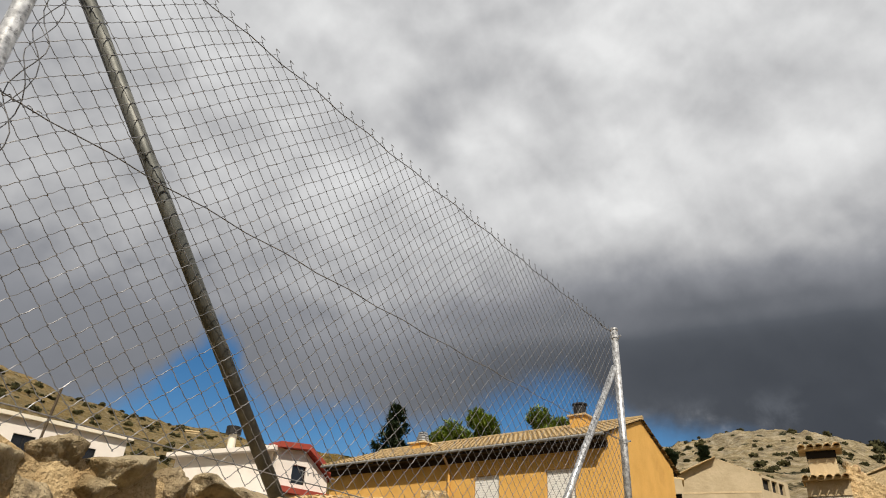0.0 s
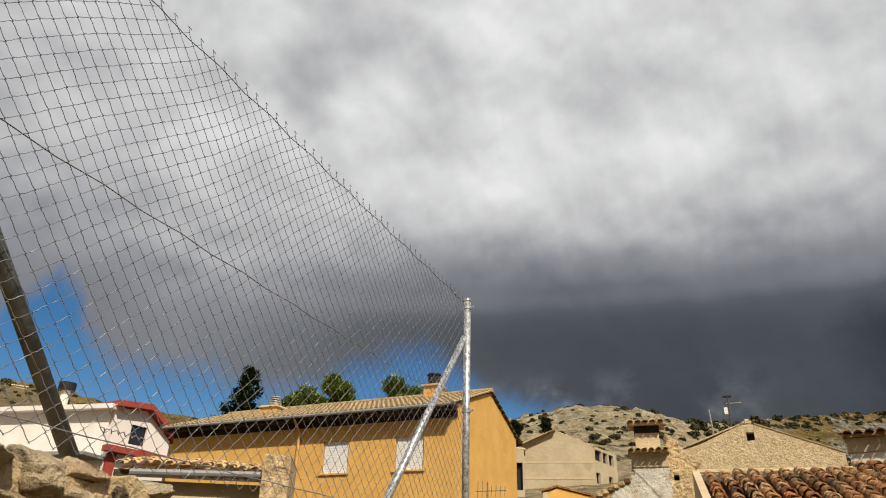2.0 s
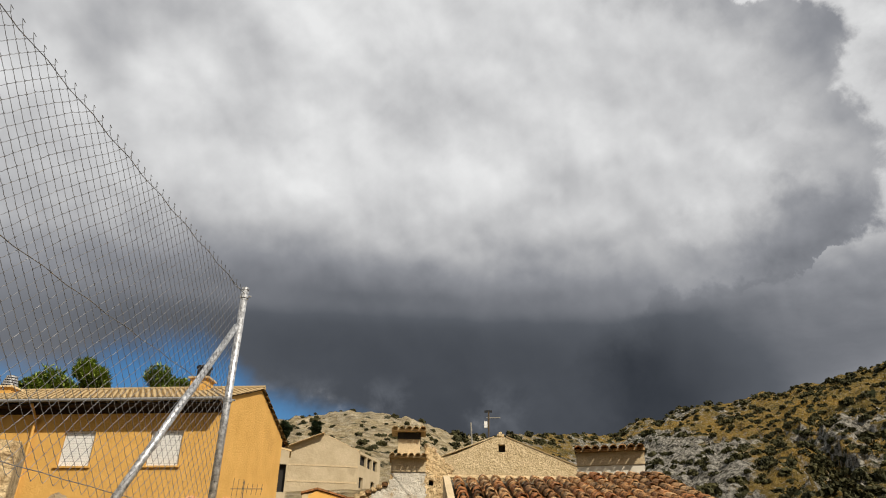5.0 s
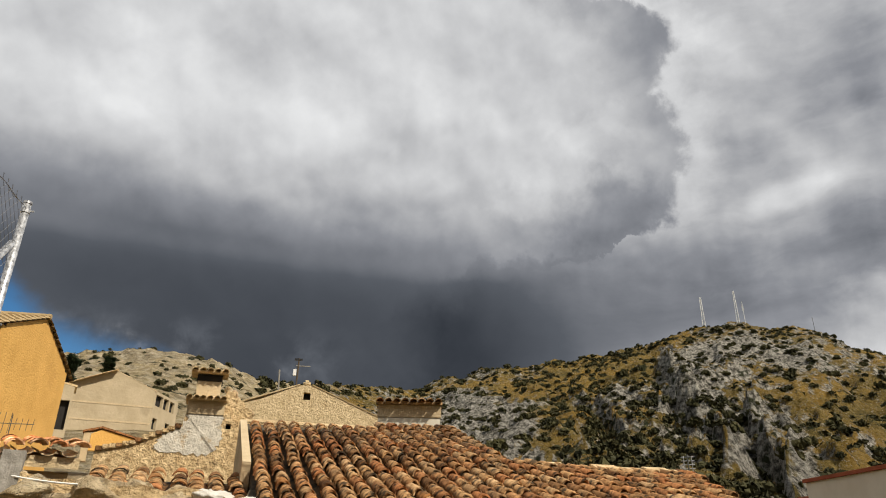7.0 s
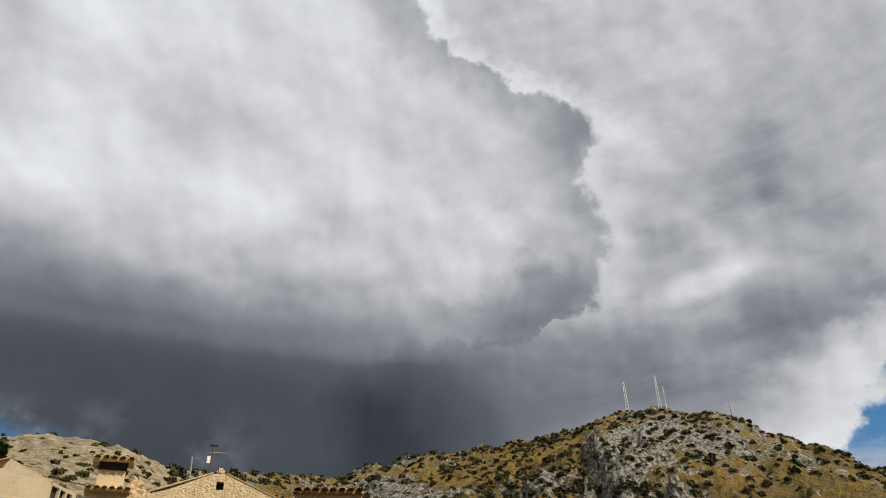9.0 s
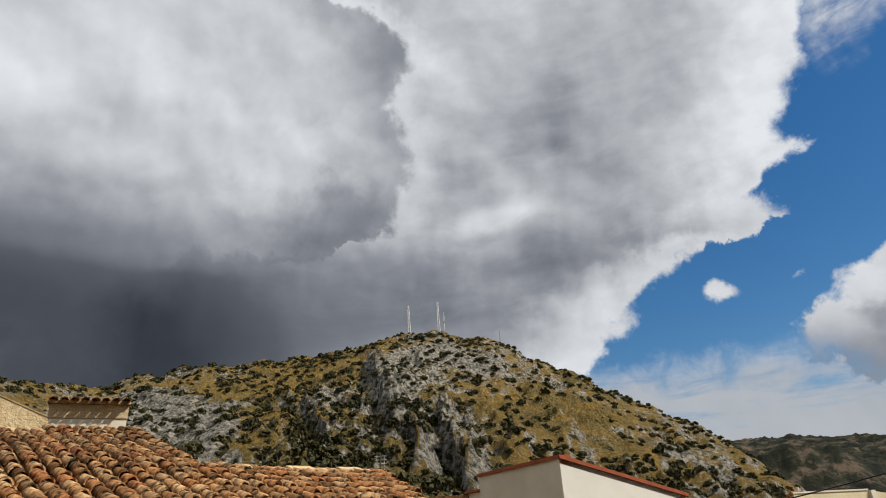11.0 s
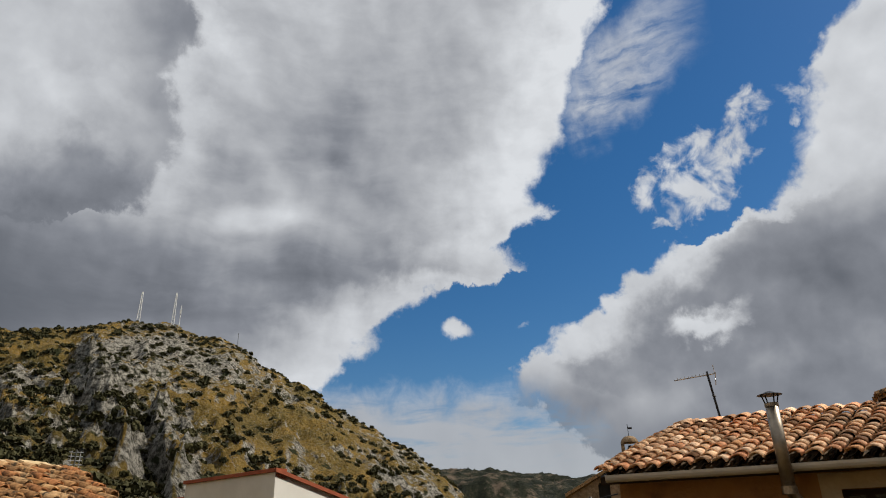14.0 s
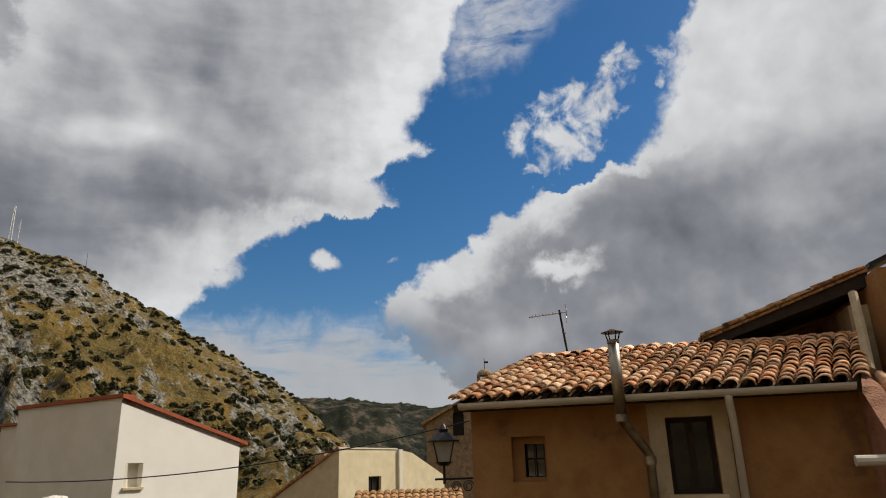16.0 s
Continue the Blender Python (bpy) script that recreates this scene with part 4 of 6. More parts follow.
def build_fence():
    base = thing("chain_link_fence", Matrix.Translation((0, 0, 0)), "galvanised chain-link fence with braced tubular posts on a rubble wall", "fence")
    for s, material, low in ((0.0, GALV, 0.15), (FENCE_LEN, GALV, -0.3)):
        bm = tubed([on_fence(s, low), on_fence(s, FENCE_TOP + 0.02)], 0.024, 14)
        post = part("post", bm, material, base, "", None, True)
        bm = tubed([on_fence(s, FENCE_TOP + 0.018), on_fence(s, FENCE_TOP + 0.034)], 0.027, 14)
        part("post_cap", bm, GALV, post)
        for h in (FENCE_TOP - 0.03, 1.12, 0.45):
            part("clamp", tubed([on_fence(s, h - 0.014), on_fence(s, h + 0.014)], 0.029, 12), GALV, post)
            part("bolt", tubed([on_fence(s, h, 0.02), on_fence(s, h, 0.05)], 0.006, 6), GALV, post)
    part("brace", tubed([on_fence(0.03, 1.62, -0.01), on_fence(1.18, 0.24, -0.01)], 0.021, 12), GALV, base, "pale galvanised diagonal brace", None, True)
    part("brace", tubed([on_fence(FENCE_LEN - 0.06, 1.68, -0.035), on_fence(2.66, 0.16, -0.035)], 0.023, 14), GALV_DULL, base, "dark grey diagonal brace", None, True)
    # mesh of interlocked zigzag wires
    cell = 0.070
    cols, rows = int(FENCE_LEN / cell), int(round((FENCE_TOP - FENCE_LOW) / cell))
    rnd = random.Random(4)
    bm = bmesh.new()
    jog = {}

    def node(i, k):
        """A crossing of the netting: column and row in half cells, a little out of true."""
        if (i, k) not in jog:
            jog[i, k] = (rnd.uniform(-0.0022, 0.0022), rnd.uniform(-0.0022, 0.0022))
        s = 0.02 + i * cell / 2 + 0.008 * math.sin(i * 0.21 + k * 0.17) + jog[i, k][0]
        h = FENCE_TOP - k * cell / 2 - 0.010 * math.sin(i * 0.11) * min(1.0, k / 6) + jog[i, k][1]
        return s, h, 0.012 * math.sin(s * 1.9 + 0.5) * math.sin((h - FENCE_LOW) * 2.0)

    for w in range(2 * cols):
        path = []
        for k in range(2 * rows + 1):
            i = w + (k + w) % 2
            side = 1 if i > w else -1
            s, h, o = node(i, k)
            path.append(on_fence(s + side * 0.0010, h + 0.0016, o + 0.0020 * side))
            path.append(on_fence(s + side * 0.0010, h - 0.0016, o - 0.0020 * side))
        bowed = []
        for a_, b_ in zip(path, path[1:]):
            bowed.append(a_)
            if (b_ - a_).length > 0.02:
                bowed.append(a_.lerp(b_, 0.3) + Vector((0, 0, 0.0022)))
                bowed.append(a_.lerp(b_, 0.7) - Vector((0, 0, 0.0022)))
        tube(bm, bowed + path[-1:], 0.00122, 4, cap=False)
        if w % 2 == 0:
            s, h, o = node(w, 0)
            tube(bm, [on_fence(s, h, o), on_fence(s + 0.014, h + 0.020, 0.003), on_fence(s - 0.010, h + 0.022, -0.003)], 0.0014, 4)
    net = part("chain_link_mesh", bm, WIRE, base, "grey diamond wire netting")
    net["kind"] = "stuff"
    for h in (FENCE_TOP - 0.012, 1.12, 0.40):
        pts = [on_fence(FENCE_LEN * k / 24, h - 0.012 * math.sin(math.pi * k / 24), 0.006 * (-1) ** k) for k in range(25)]
        part("tension_wire", tubed(pts, 0.0020, 5), WIRE, base)
    # twisted tie wires near the posts
    for s, h in ((FENCE_LEN - 0.14, 1.12), (0.12, FENCE_TOP - 0.02), (0.1, 1.12), (2.6, 0.42)):
        pts = [on_fence(s + 0.16 * k / 20, h + 0.007 * math.sin(k * 2.0), 0.007 * math.cos(k * 2.0)) for k in range(21)]
        part("tie_wire", tubed(pts, 0.0018, 4), WIRE, base)
    # loose strands wound round the near post
    for k in range(3):
        pts = [on_fence(FENCE_LEN - 0.07 + 0.022 * math.sin(q * 0.75 + k * 2), 0.75 + q * 0.038, 0.02 * math.cos(q * 0.9 + k)) for q in range(30)]
        part("wound_wire", tubed(pts, 0.0016, 4), WIRE, base)


def stone_mesh(seed, sub=4):
    """A broken block: a ball cut by a dozen flat faces, then pitted."""
    rnd = random.Random(seed)
    cuts = [(Vector((rnd.gauss(0, 1), rnd.gauss(0, 1), rnd.gauss(0, 1))).normalized(), rnd.uniform(0.45, 0.80)) for _ in range(15)]
    bm = bmesh.new()
    bmesh.ops.create_icosphere(bm, subdivisions=sub, radius=1.0)
    off = Vector((seed * 7.3, seed * 3.1, seed * 5.7))
    for v in bm.verts:
        n = v.co.normalized()
        r = min([1.0] + [k / n.dot(c) for c, k in cuts if n.dot(c) > 0.2])
        r *= 1 + 0.10 * noise.noise(n * 2.3 + off) + 0.07 * noise.noise(n * 4.5 + off) + 0.06 * noise.noise(n * 10 + off) + 0.06 * noise.noise(n * 22 + off)
        v.co = n * r * 1.05
    me = bpy.data.meshes.new("stone")
    bmesh.ops.recalc_face_normals(bm, faces=bm.faces)
    bm.to_mesh(me)
    bm.free()
    for f in me.polygons:
        f.use_smooth = True
    return me


STONES = [stone_mesh(k) for k in range(7)]
for me in STONES:
    me.materials.append(STONE)
WHITE_STONES = [stone_mesh(k + 20) for k in range(3)]
for me in WHITE_STONES:
    me.materials.append(STONE_WHITE)


def rubble_wall(name, a, b, top_a, top_b, thick, label, seed, white=0.0, size=0.2, dip=0.0):
    """A dry rubble wall from a to b whose ragged top runs from top_a to top_b over the eye."""
    rnd = random.Random(seed)
    a, b = Vector(a), Vector(b)
    length = (b - a).length
    ridge = lambda x: EYE + top_a + (top_b - top_a) * x / length - dip * math.sin(math.pi * min(1.0, x / length))
    m = along(a, b, 0.0)
    base = thing(name, m, label, "stone wall", kind="structure")
    n = int(length / 0.12)
    pts = [(length * k / n, ridge(length * k / n) - 0.085 + rnd.uniform(-0.04, 0.03)) for k in range(n + 1)]
    bm = wall_mesh(0, length, -0.6, pts, (), thick)
    part("wall_core", bm, RUBBLE, base)
    for row in range(5):
        x = rnd.uniform(-0.1, 0.1)
        while x < length:
            w = rnd.uniform(0.7, 1.5) * size
            h = rnd.uniform(0.40, 0.66) * size
            top = ridge(x)
            kit = WHITE_STONES if row == 0 and rnd.random() < white else STONES
            z = top - 0.035 - h * 0.75 - row * size * 0.62 + rnd.uniform(-0.035, 0.035)
            for y in ((rnd.uniform(0.0, 0.06),) if row else (rnd.uniform(0.02, 0.08), thick - rnd.uniform(0.02, 0.1))):
                ob = new("stone", kit[rnd.randrange(len(kit))])
                ob.parent = base
                ob.matrix_basis = pose(x + w / 2, y, z, rnd.uniform(-18, 18), rnd.uniform(-16, 16), rnd.uniform(0, 360)) @ Matrix.Diagonal((w * 0.56, w * rnd.uniform(0.45, 0.6), h * 0.60, 1))
            x += w * rnd.uniform(0.78, 0.95)
    return base


build_fence()
_n = Vector((-FENCE_DIR.y, FENCE_DIR.x, 0))
rubble_wall("wall_1", on_fence(4.6, 0) + _n * 0.2, on_fence(-0.12, 0) + _n * 0.2, 0.43, 0.37, 0.42, "rubble retaining wall of rough limestone under the fence", 31, 0.0, 0.155, 0.075)
rubble_wall("wall_2", on_fence(-0.1, 0) + Vector((-0.1, -0.15, 0)), pol(62, 4.9), 0.40, 0.12, 0.4, "ragged rubble wall with whitewashed stones along its top", 32, 0.5, 0.24)
rubble_wall("wall_3", pol(61.5, 4.9), pol(104, 4.6), -0.05, -0.27, 0.4, "low rubble wall with pale stones along its top", 33, 0.6, 0.22)

# ---- houses ahead: orange, white, the unfinished block ----
def gable_house(name, corner, front_az, width, depth, base, eave, rise, material, label, over=0.45, roof_mat=None, holes=(), side_holes=(), rows=12, thick=0.3, gutter=None):
    """A house whose front runs from its right corner along the bearing front_az, its depth to the right of that bearing; ridge parallel to the front.
    Frame: x from the far end of the front to the corner, y inwards, z up from the base."""
    c = Vector(corner)
    d = Vector((math.sin(radians(front_az)), math.cos(radians(front_az)), 0))
    far = c + d * width
    h = thing(name, along(far, c, base), label, "house")
    z1 = eave - base
    part("front_wall", wall_mesh(0, width, 0, [(0, z1), (width, z1)], holes, thick), material, h)
    part("back_wall", wall_mesh(0, width, 0, [(0, z1), (width, z1)], (), thick), material, h, "", Matrix.Translation((0, depth - thick, 0)))
    prof = [(thick, z1 + rise * thick / (depth / 2)), (depth / 2, z1 + rise), (depth - thick, z1 + rise * thick / (depth / 2))]
    for x in (0.0, width - thick):
        m = pose(x + thick, 0, 0, 0, 0, 90)
        part("gable_wall", wall_mesh(thick, depth - thick, 0, prof, side_holes if x else (), thick), material, h, "", m)
    ang = math.atan2(rise, depth / 2)
    run = (depth / 2) / math.cos(ang)
    for side in (0, 1):
        bm = wavy_sheet(width + 0.24, run + over, 0.22, 0.06, 0.03, rows)
        m = Matrix.Translation((-0.12, 0, z1)) @ pose(0, 0, 0, math.degrees(ang), 0, 0) @ Matrix.Translation((0, -over, 0.06))
        if side:
            m = pose(width, depth, 0, 0, 0, 180) @ m
        roof = part("roof", bm, roof_mat or TILE_PALE, h, "", m)
        roof["kind"] = "stuff"
        part("roof_board", boxed(0.14, width + 0.10, 0.02, run + over, -0.10, -0.032), DARK_WOOD, roof)
    bm = tubed([(-0.12, depth / 2, z1 + rise + 0.11), (width + 0.12, depth / 2, z1 + rise + 0.11)], 0.10, 8)
    part("ridge_tiles", bm, roof_mat or TILE_PALE, h)
    if gutter:
        zg = z1 - math.sin(ang) * over + 0.02
        part("gutter", tubed([(-0.1, -over * math.cos(ang) - 0.06, zg), (width + 0.1, -over * math.cos(ang) - 0.06, zg)], 0.06, 8), gutter, h)
    return h


def shutter_window(h, x0, x1, z0, z1, sill=True):
    w = window(h, x0, x1, z0, z1, 0.12, PVC, GLASS_DARK, 2)
    n = 14
    for k in range(n):
        za = z0 + (z1 - z0) * k / n
        part("shutter_slat", boxed(x0 + 0.03, x1 - 0.03, 0.07, 0.09, za + 0.004, za + (z1 - z0) / n - 0.004), PVC, w, "white roller shutter slat")
    if sill:
        part("sill", boxed(x0 - 0.08, x1 + 0.08, -0.06, 0.12, z0 - 0.06, z0 - 0.002), OCHRE, w)


ZB = 2.0
orange_corner = Vector((6.14, 23.87, EYE))
HB = EYE + 6.36 - ZB
holes = [(10.89, 12.06, EYE + 4.06 - ZB, EYE + 5.26 - ZB), (7.76, 8.91, EYE + 4.06 - ZB, EYE + 5.26 - ZB)]
orange = gable_house("orange_house", orange_corner, -53.0, 13.4, 6.7, ZB, EYE + 6.36, 1.22, OCHRE, "long ochre house with a low tiled roof and closed white shutters", 0.585, TILE_TAN, holes, (), 10, 0.3, GREY_METAL)
for x0, x1, z0, z1 in holes:
    shutter_window(orange, x0, x1, z0, z1)
for k in range(15):
    part("rafter_end", boxed(0.1 + k * 0.93, 0.2 + k * 0.93, -0.5, -0.002, HB - 0.26, HB - 0.14), DARK_WOOD, orange)
# dark soffit, and an added dark strip on the wall, deepen the eave's shade
part("soffit", boxed(0.02, 13.38, -0.5, -0.004, HB - 0.335, HB - 0.264), DARK_WOOD, orange, "dark boarded soffit under the eave")
part("wall_beam", boxed(0.02, 13.38, -0.07, -0.004, HB - 0.52, HB - 0.338), DARK_WOOD, orange, "dark strip that deepens the shade under the eave")
part("downpipe", tubed([(6.64, -0.55, HB - 0.28), (6.64, -0.12, HB - 0.75), (6.64, -0.08, 0.3)], 0.05, 8), OCHRE, orange)


def stack(parent, x, y, z0, z1, w, material, cap):
    c = part("chimney", boxed(x - w / 2, x + w / 2, y - w / 2, y + w / 2, z0, z1), material, parent)
    part("chimney_slab", boxed(x - w / 2 - 0.08, x + w / 2 + 0.08, y - w / 2 - 0.08, y + w / 2 + 0.08, z1, z1 + 0.07), TILE_PALE, c)
    if cap == "black":
        part("cowl", tubed([(x, y, z1 + 0.07), (x, y, z1 + 0.5)], 0.26, 14), BLACK, c, "black metal cowl")
        part("cowl_top", tubed([(x, y, z1 + 0.5), (x, y, z1 + 0.56)], 0.31, 14), BLACK, c)
    else:
        for k in range(5):
            part("cowl_ring", tubed([(x, y, z1 + 0.07 + k * 0.11), (x, y, z1 + 0.13 + k * 0.11)], 0.34 - 0.03 * k, 14), GALV, c, "pale metal ring")
        part("cowl_core", tubed([(x, y, z1 + 0.07), (x, y, z1 + 0.6)], 0.17, 10), BLACK, c)


stack(orange, 11.24, 2.5, HB + 0.5, HB + 1.40, 0.66, OCHRE, "black")
stack(orange, 3.2, 2.5, HB + 0.6, HB + 1.12, 0.85, OCHRE, "rings")

# white houses up the slope
def white_long_house():
    a, b = pel(-40, 12.6, 44), pel(-23.9, 11.1, 47)
    top = EYE + 47 * math.tan(radians(11.1)) + 0.2
    base = top - 7
    w = (Vector((b.x, b.y, 0)) - Vector((a.x, a.y, 0))).length
    h = thing("white_long_house", along(a, b, base), "long pinkish white rendered house with small dark windows", "house")
    z = 7.0
    holes = [(w * f, w * f + 1.2, z - 1.75, z - 0.85) for f in (0.30, 0.52, 0.78)]
    part("front_wall", wall_mesh(0, w, 0, [(0, z), (w, z)], holes, 0.3), PINK, h)
    part("end_wall", boxed(w - 0.3, w, 0.31, 7, 0, z), PINK, h)
    part("back_wall", boxed(0, w, 7.01, 7.3, 0, z), PINK, h)
    part("roof", prism([(-0.2, z + 0.004), (w + 0.25, z + 0.004), (w + 0.25, z + 0.22), (-0.2, z + 0.22)], 7.6), CREAM, h, "pale flat roof edge", Matrix.Translation((0, -0.3, 0)))
    for q in holes:
        window(h, *q, 0.12, BLACK, GLASS_DARK, 2)
    part("terrace_wall", boxed(w, w + 6.5, -0.6, -0.3, 0, z - 2.3), PINK, h)


def white_gable_house():
    a, b, c = pel(-20.2, 10.7, 44), pel(-12.6, 12.2, 39.0), pel(-8.4, 11.0, 41)
    base = 3.0
    za, zb, zc = a.z - base, b.z - base, c.z - base
    wa, wb = (b - a).xy.length, (c - b).xy.length
    h = thing("white_red_house", along(a, b, base), "white rendered house with red-brown painted eaves and corner", "house")
    part("front_wall", wall_mesh(0, wa - 0.3, 0, [(0, zb - 0.25), (wa - 0.3, zb - 0.25)], (), 0.3), PINK, h)
    part("front_roof_edge", boxed(-0.3, wa + 0.1, -0.5, 0.3, zb - 0.24, zb + 0.0), PINK, h, "pale roof edge")
    rel = along(a, b, base).inverted() @ along(b, c, base)
    win = [(wb * 0.30, wb * 0.30 + 0.95, zb - 1.75, zb - 0.75)]
    part("gable_wall", wall_mesh(0, wb, 0, [(0, zb - 0.1), (wb * 0.5, zb + 0.1), (wb, zb - 1.2)], win, 0.3), PINK, h, "", rel)
    edge = part("red_verge", prism([(-0.2, zb - 0.08), (wb * 0.5, zb + 0.12), (wb + 0.3, zb - 1.25), (wb + 0.3, zb - 0.95), (wb * 0.5, zb + 0.42), (-0.2, zb + 0.22)], 1.2), RED_PAINT, h, "red-brown painted roof verge", rel @ Matrix.Translation((0, -0.45, 0)))
    w = window(h, *win[0], 0.12, DARK_WOOD, GLASS_DARK, 1)
    w.matrix_basis = rel
    part("red_band", boxed(-0.3, wb + 0.2, -0.5, -0.004, zb - 2.35, zb - 2.05), RED_PAINT, h, "red-brown painted ledge", rel)
    part("red_corner", boxed(0.0, 0.5, -0.14, -0.004, 0, zb - 2.36), RED_PAINT, h, "red-brown painted corner", rel)
    part("lower_roof", boxed(-0.5, wa, -1.6, -0.01, zb - 2.75, zb - 2.6), GREY_METAL, h, "grey lean-to roof edge")
    part("porch_shade", boxed(0, wa - 0.6, -1.2, -0.02, 0, zb - 3.6), BEIGE_RENDER, h)
    part("roof", boxed(0, wa, 0.31, 6.0, zb - 0.3, zb - 0.05), PINK, h)
    p = part("cowl_pipe", tubed([(2.2, 2.0, zb - 0.2), (2.2, 2.0, zb + 1.5)], 0.24, 10), CREAM, h)
    part("cowl", tubed([(2.2, 2.0, zb + 1.5), (2.2, 2.0, zb + 1.95)], 0.46, 12), BLACK, p, "dark blue-black chimney cowl")


white_long_house()
white_gable_house()

# hut on the crest of the left slope
hut = thing("hut", facing(pol(-19.4, 232, float(land_height(np.array([-19.4]), np.array([232.0]))[0]) - 2.0), -19.4), "small ochre hut on the slope", "hut")
part("wall", boxed(-2.2, 1.8, 0, 3, 0.0, 2.4), MUD, hut)
part("roof", boxed(-2.5, 2.1, -0.3, 3.3, 2.404, 2.7), TILE_PALE, hut)


def block():
    """The unfinished brick block: gable front, side with openings."""
    a, b = pel(19.4, 11.0, 80), pel(25.3, 11.0, 80)
    c = pel(27.1, 10.4, 86)
    base = EYE + 80 * math.tan(radians(6.6))
    w, s = (b - a).xy.length, (c - b).xy.length
    z = EYE + 80 * math.tan(radians(11.1)) - base
    h = thing("unfinished_block", along(a, b, base), "unfinished grey-brown brick building with empty window openings", "building")
    part("front_wall", wall_mesh(0, w, 0, [(0, z), (w * 0.5, z + 1.75), (w, z)], (), 0.3), CONCRETE_BRICK, h)
    for k in range(1, 4):
        part("floor_band", boxed(0.0, w, -0.03, -0.004, z - 0.15 - k * 1.75, z + 0.03 - k * 1.75), BEIGE_RENDER, h)
    rel = along(a, b, base).inverted() @ along(b, c, base)
    holes = [(0.5, 2.3, z - 1.5, z - 0.3), (2.6, 3.9, z - 1.5, z - 0.3), (4.3, 5.6, z - 1.5, z - 0.3), (0.5, 1.6, z - 4.0, z - 2.8), (3.9, 5.0, z - 4.0, z - 2.8), (0.6, 1.5, z - 6.2, z - 5.4)]
    part("side_wall", wall_mesh(0.01, s, 0, [(0, z), (s, z)], holes, 0.3), CONCRETE_BRICK, h, "", rel)
    # thin near-black panel paints the unlit inside behind the openings
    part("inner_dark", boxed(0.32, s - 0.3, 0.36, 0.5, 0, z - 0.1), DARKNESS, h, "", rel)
    ang = math.atan2(1.75, w / 2)
    for sgn in (0, 1):
        run = w / 2 / math.cos(ang) + 0.25
        bm = wavy_sheet(s + 0.8, run, 0.5, 0.08, 0.06, 3)
        m = Matrix.Translation((w, 0, z)) @ pose(0, 0, 0, 0, 0, 90) @ pose(0, 0, 0, math.degrees(ang), 0, 0) @ Matrix.Translation((-0.03, -0.15, -0.04))
        if sgn:
            m = Matrix.Translation((0, s, z)) @ pose(0, 0, 0, 0, 0, -90) @ pose(0, 0, 0, math.degrees(ang), 0, 0) @ Matrix.Translation((-0.03, -0.15, -0.04))
        part("roof", bm, TILE_PALE, h, "", m)


block()
annex = thing("brick_annex", facing(pel(19.35, 7.2, 62), 19.35), "low brick annex with a dark doorway beside the block", "building")
part("wall", wall_mesh(-1.0, 0.45, 0, [(-1.0, 4.3), (0.45, 4.0)], [(-0.45, 0.30, 0.6, 2.9)], 0.3), CONCRETE_BRICK, annex)
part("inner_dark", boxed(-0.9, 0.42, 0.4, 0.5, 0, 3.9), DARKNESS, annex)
part("roof", prism([(-1.2, 4.35), (0.6, 4.0), (0.6, 4.15), (-1.2, 4.5)], 3.0), TILE_PALE, annex)


small_gable = thing("ochre_outhouse", facing(pel(23.4, 6.4, 30), 23.4), "small ochre outhouse gable behind the old wall", "outhouse")
part("wall", wall_mesh(-0.9, 1.3, 0, [(-0.9, 0.62), (-0.55, 0.80), (1.3, 0.35)], (), 0.3), OCHRE, small_gable)
part("pale_corner", boxed(-1.15, -0.91, 0, 0.4, -0.4, 0.66), BEIGE_RENDER, small_gable)
part("roof_edge", prism([(-1.2, 0.66), (-0.55, 0.84), (1.4, 0.36), (1.4, 0.42), (-0.55, 0.92), (-1.2, 0.74)], 0.6), TILE_OLD, small_gable, "", Matrix.Translation((0, -0.06, 0)))


# ---- village in the middle: old stone house with its chimney, barn, tile-capped box ----
def tile_cap(parent, w, d, z, n, material, slope=12):
    cap = part("cap_slab", boxed(-w / 2, w / 2, -d / 2, d / 2, z, z + 0.05), material, parent)
    kit = tile_kit(material, 60 + n, d * 1.25, w / n * 0.46)
    for k in range(n):
        ob = new("cap_tile", kit[k % 4])
        ob.parent = cap
        ob.matrix_basis = pose(-w / 2 + (k + 0.5) * w / n, -d * 0.66, z + 0.03, slope * 0.4, 0, random.Random(k).uniform(-3, 3))
    return cap


def ragged(pts, rnd, amount, cuts=7):
    """An outline with broken, crumbling edges."""
    out = []
    for (xa, za), (xb, zb) in zip(pts, pts[1:] + pts[:1]):
        for k in range(cuts):
            f = k / cuts
            out.append((xa + (xb - xa) * f + rnd.uniform(-amount, amount), za + (zb - za) * f + rnd.uniform(-amount, amount)))
    return out


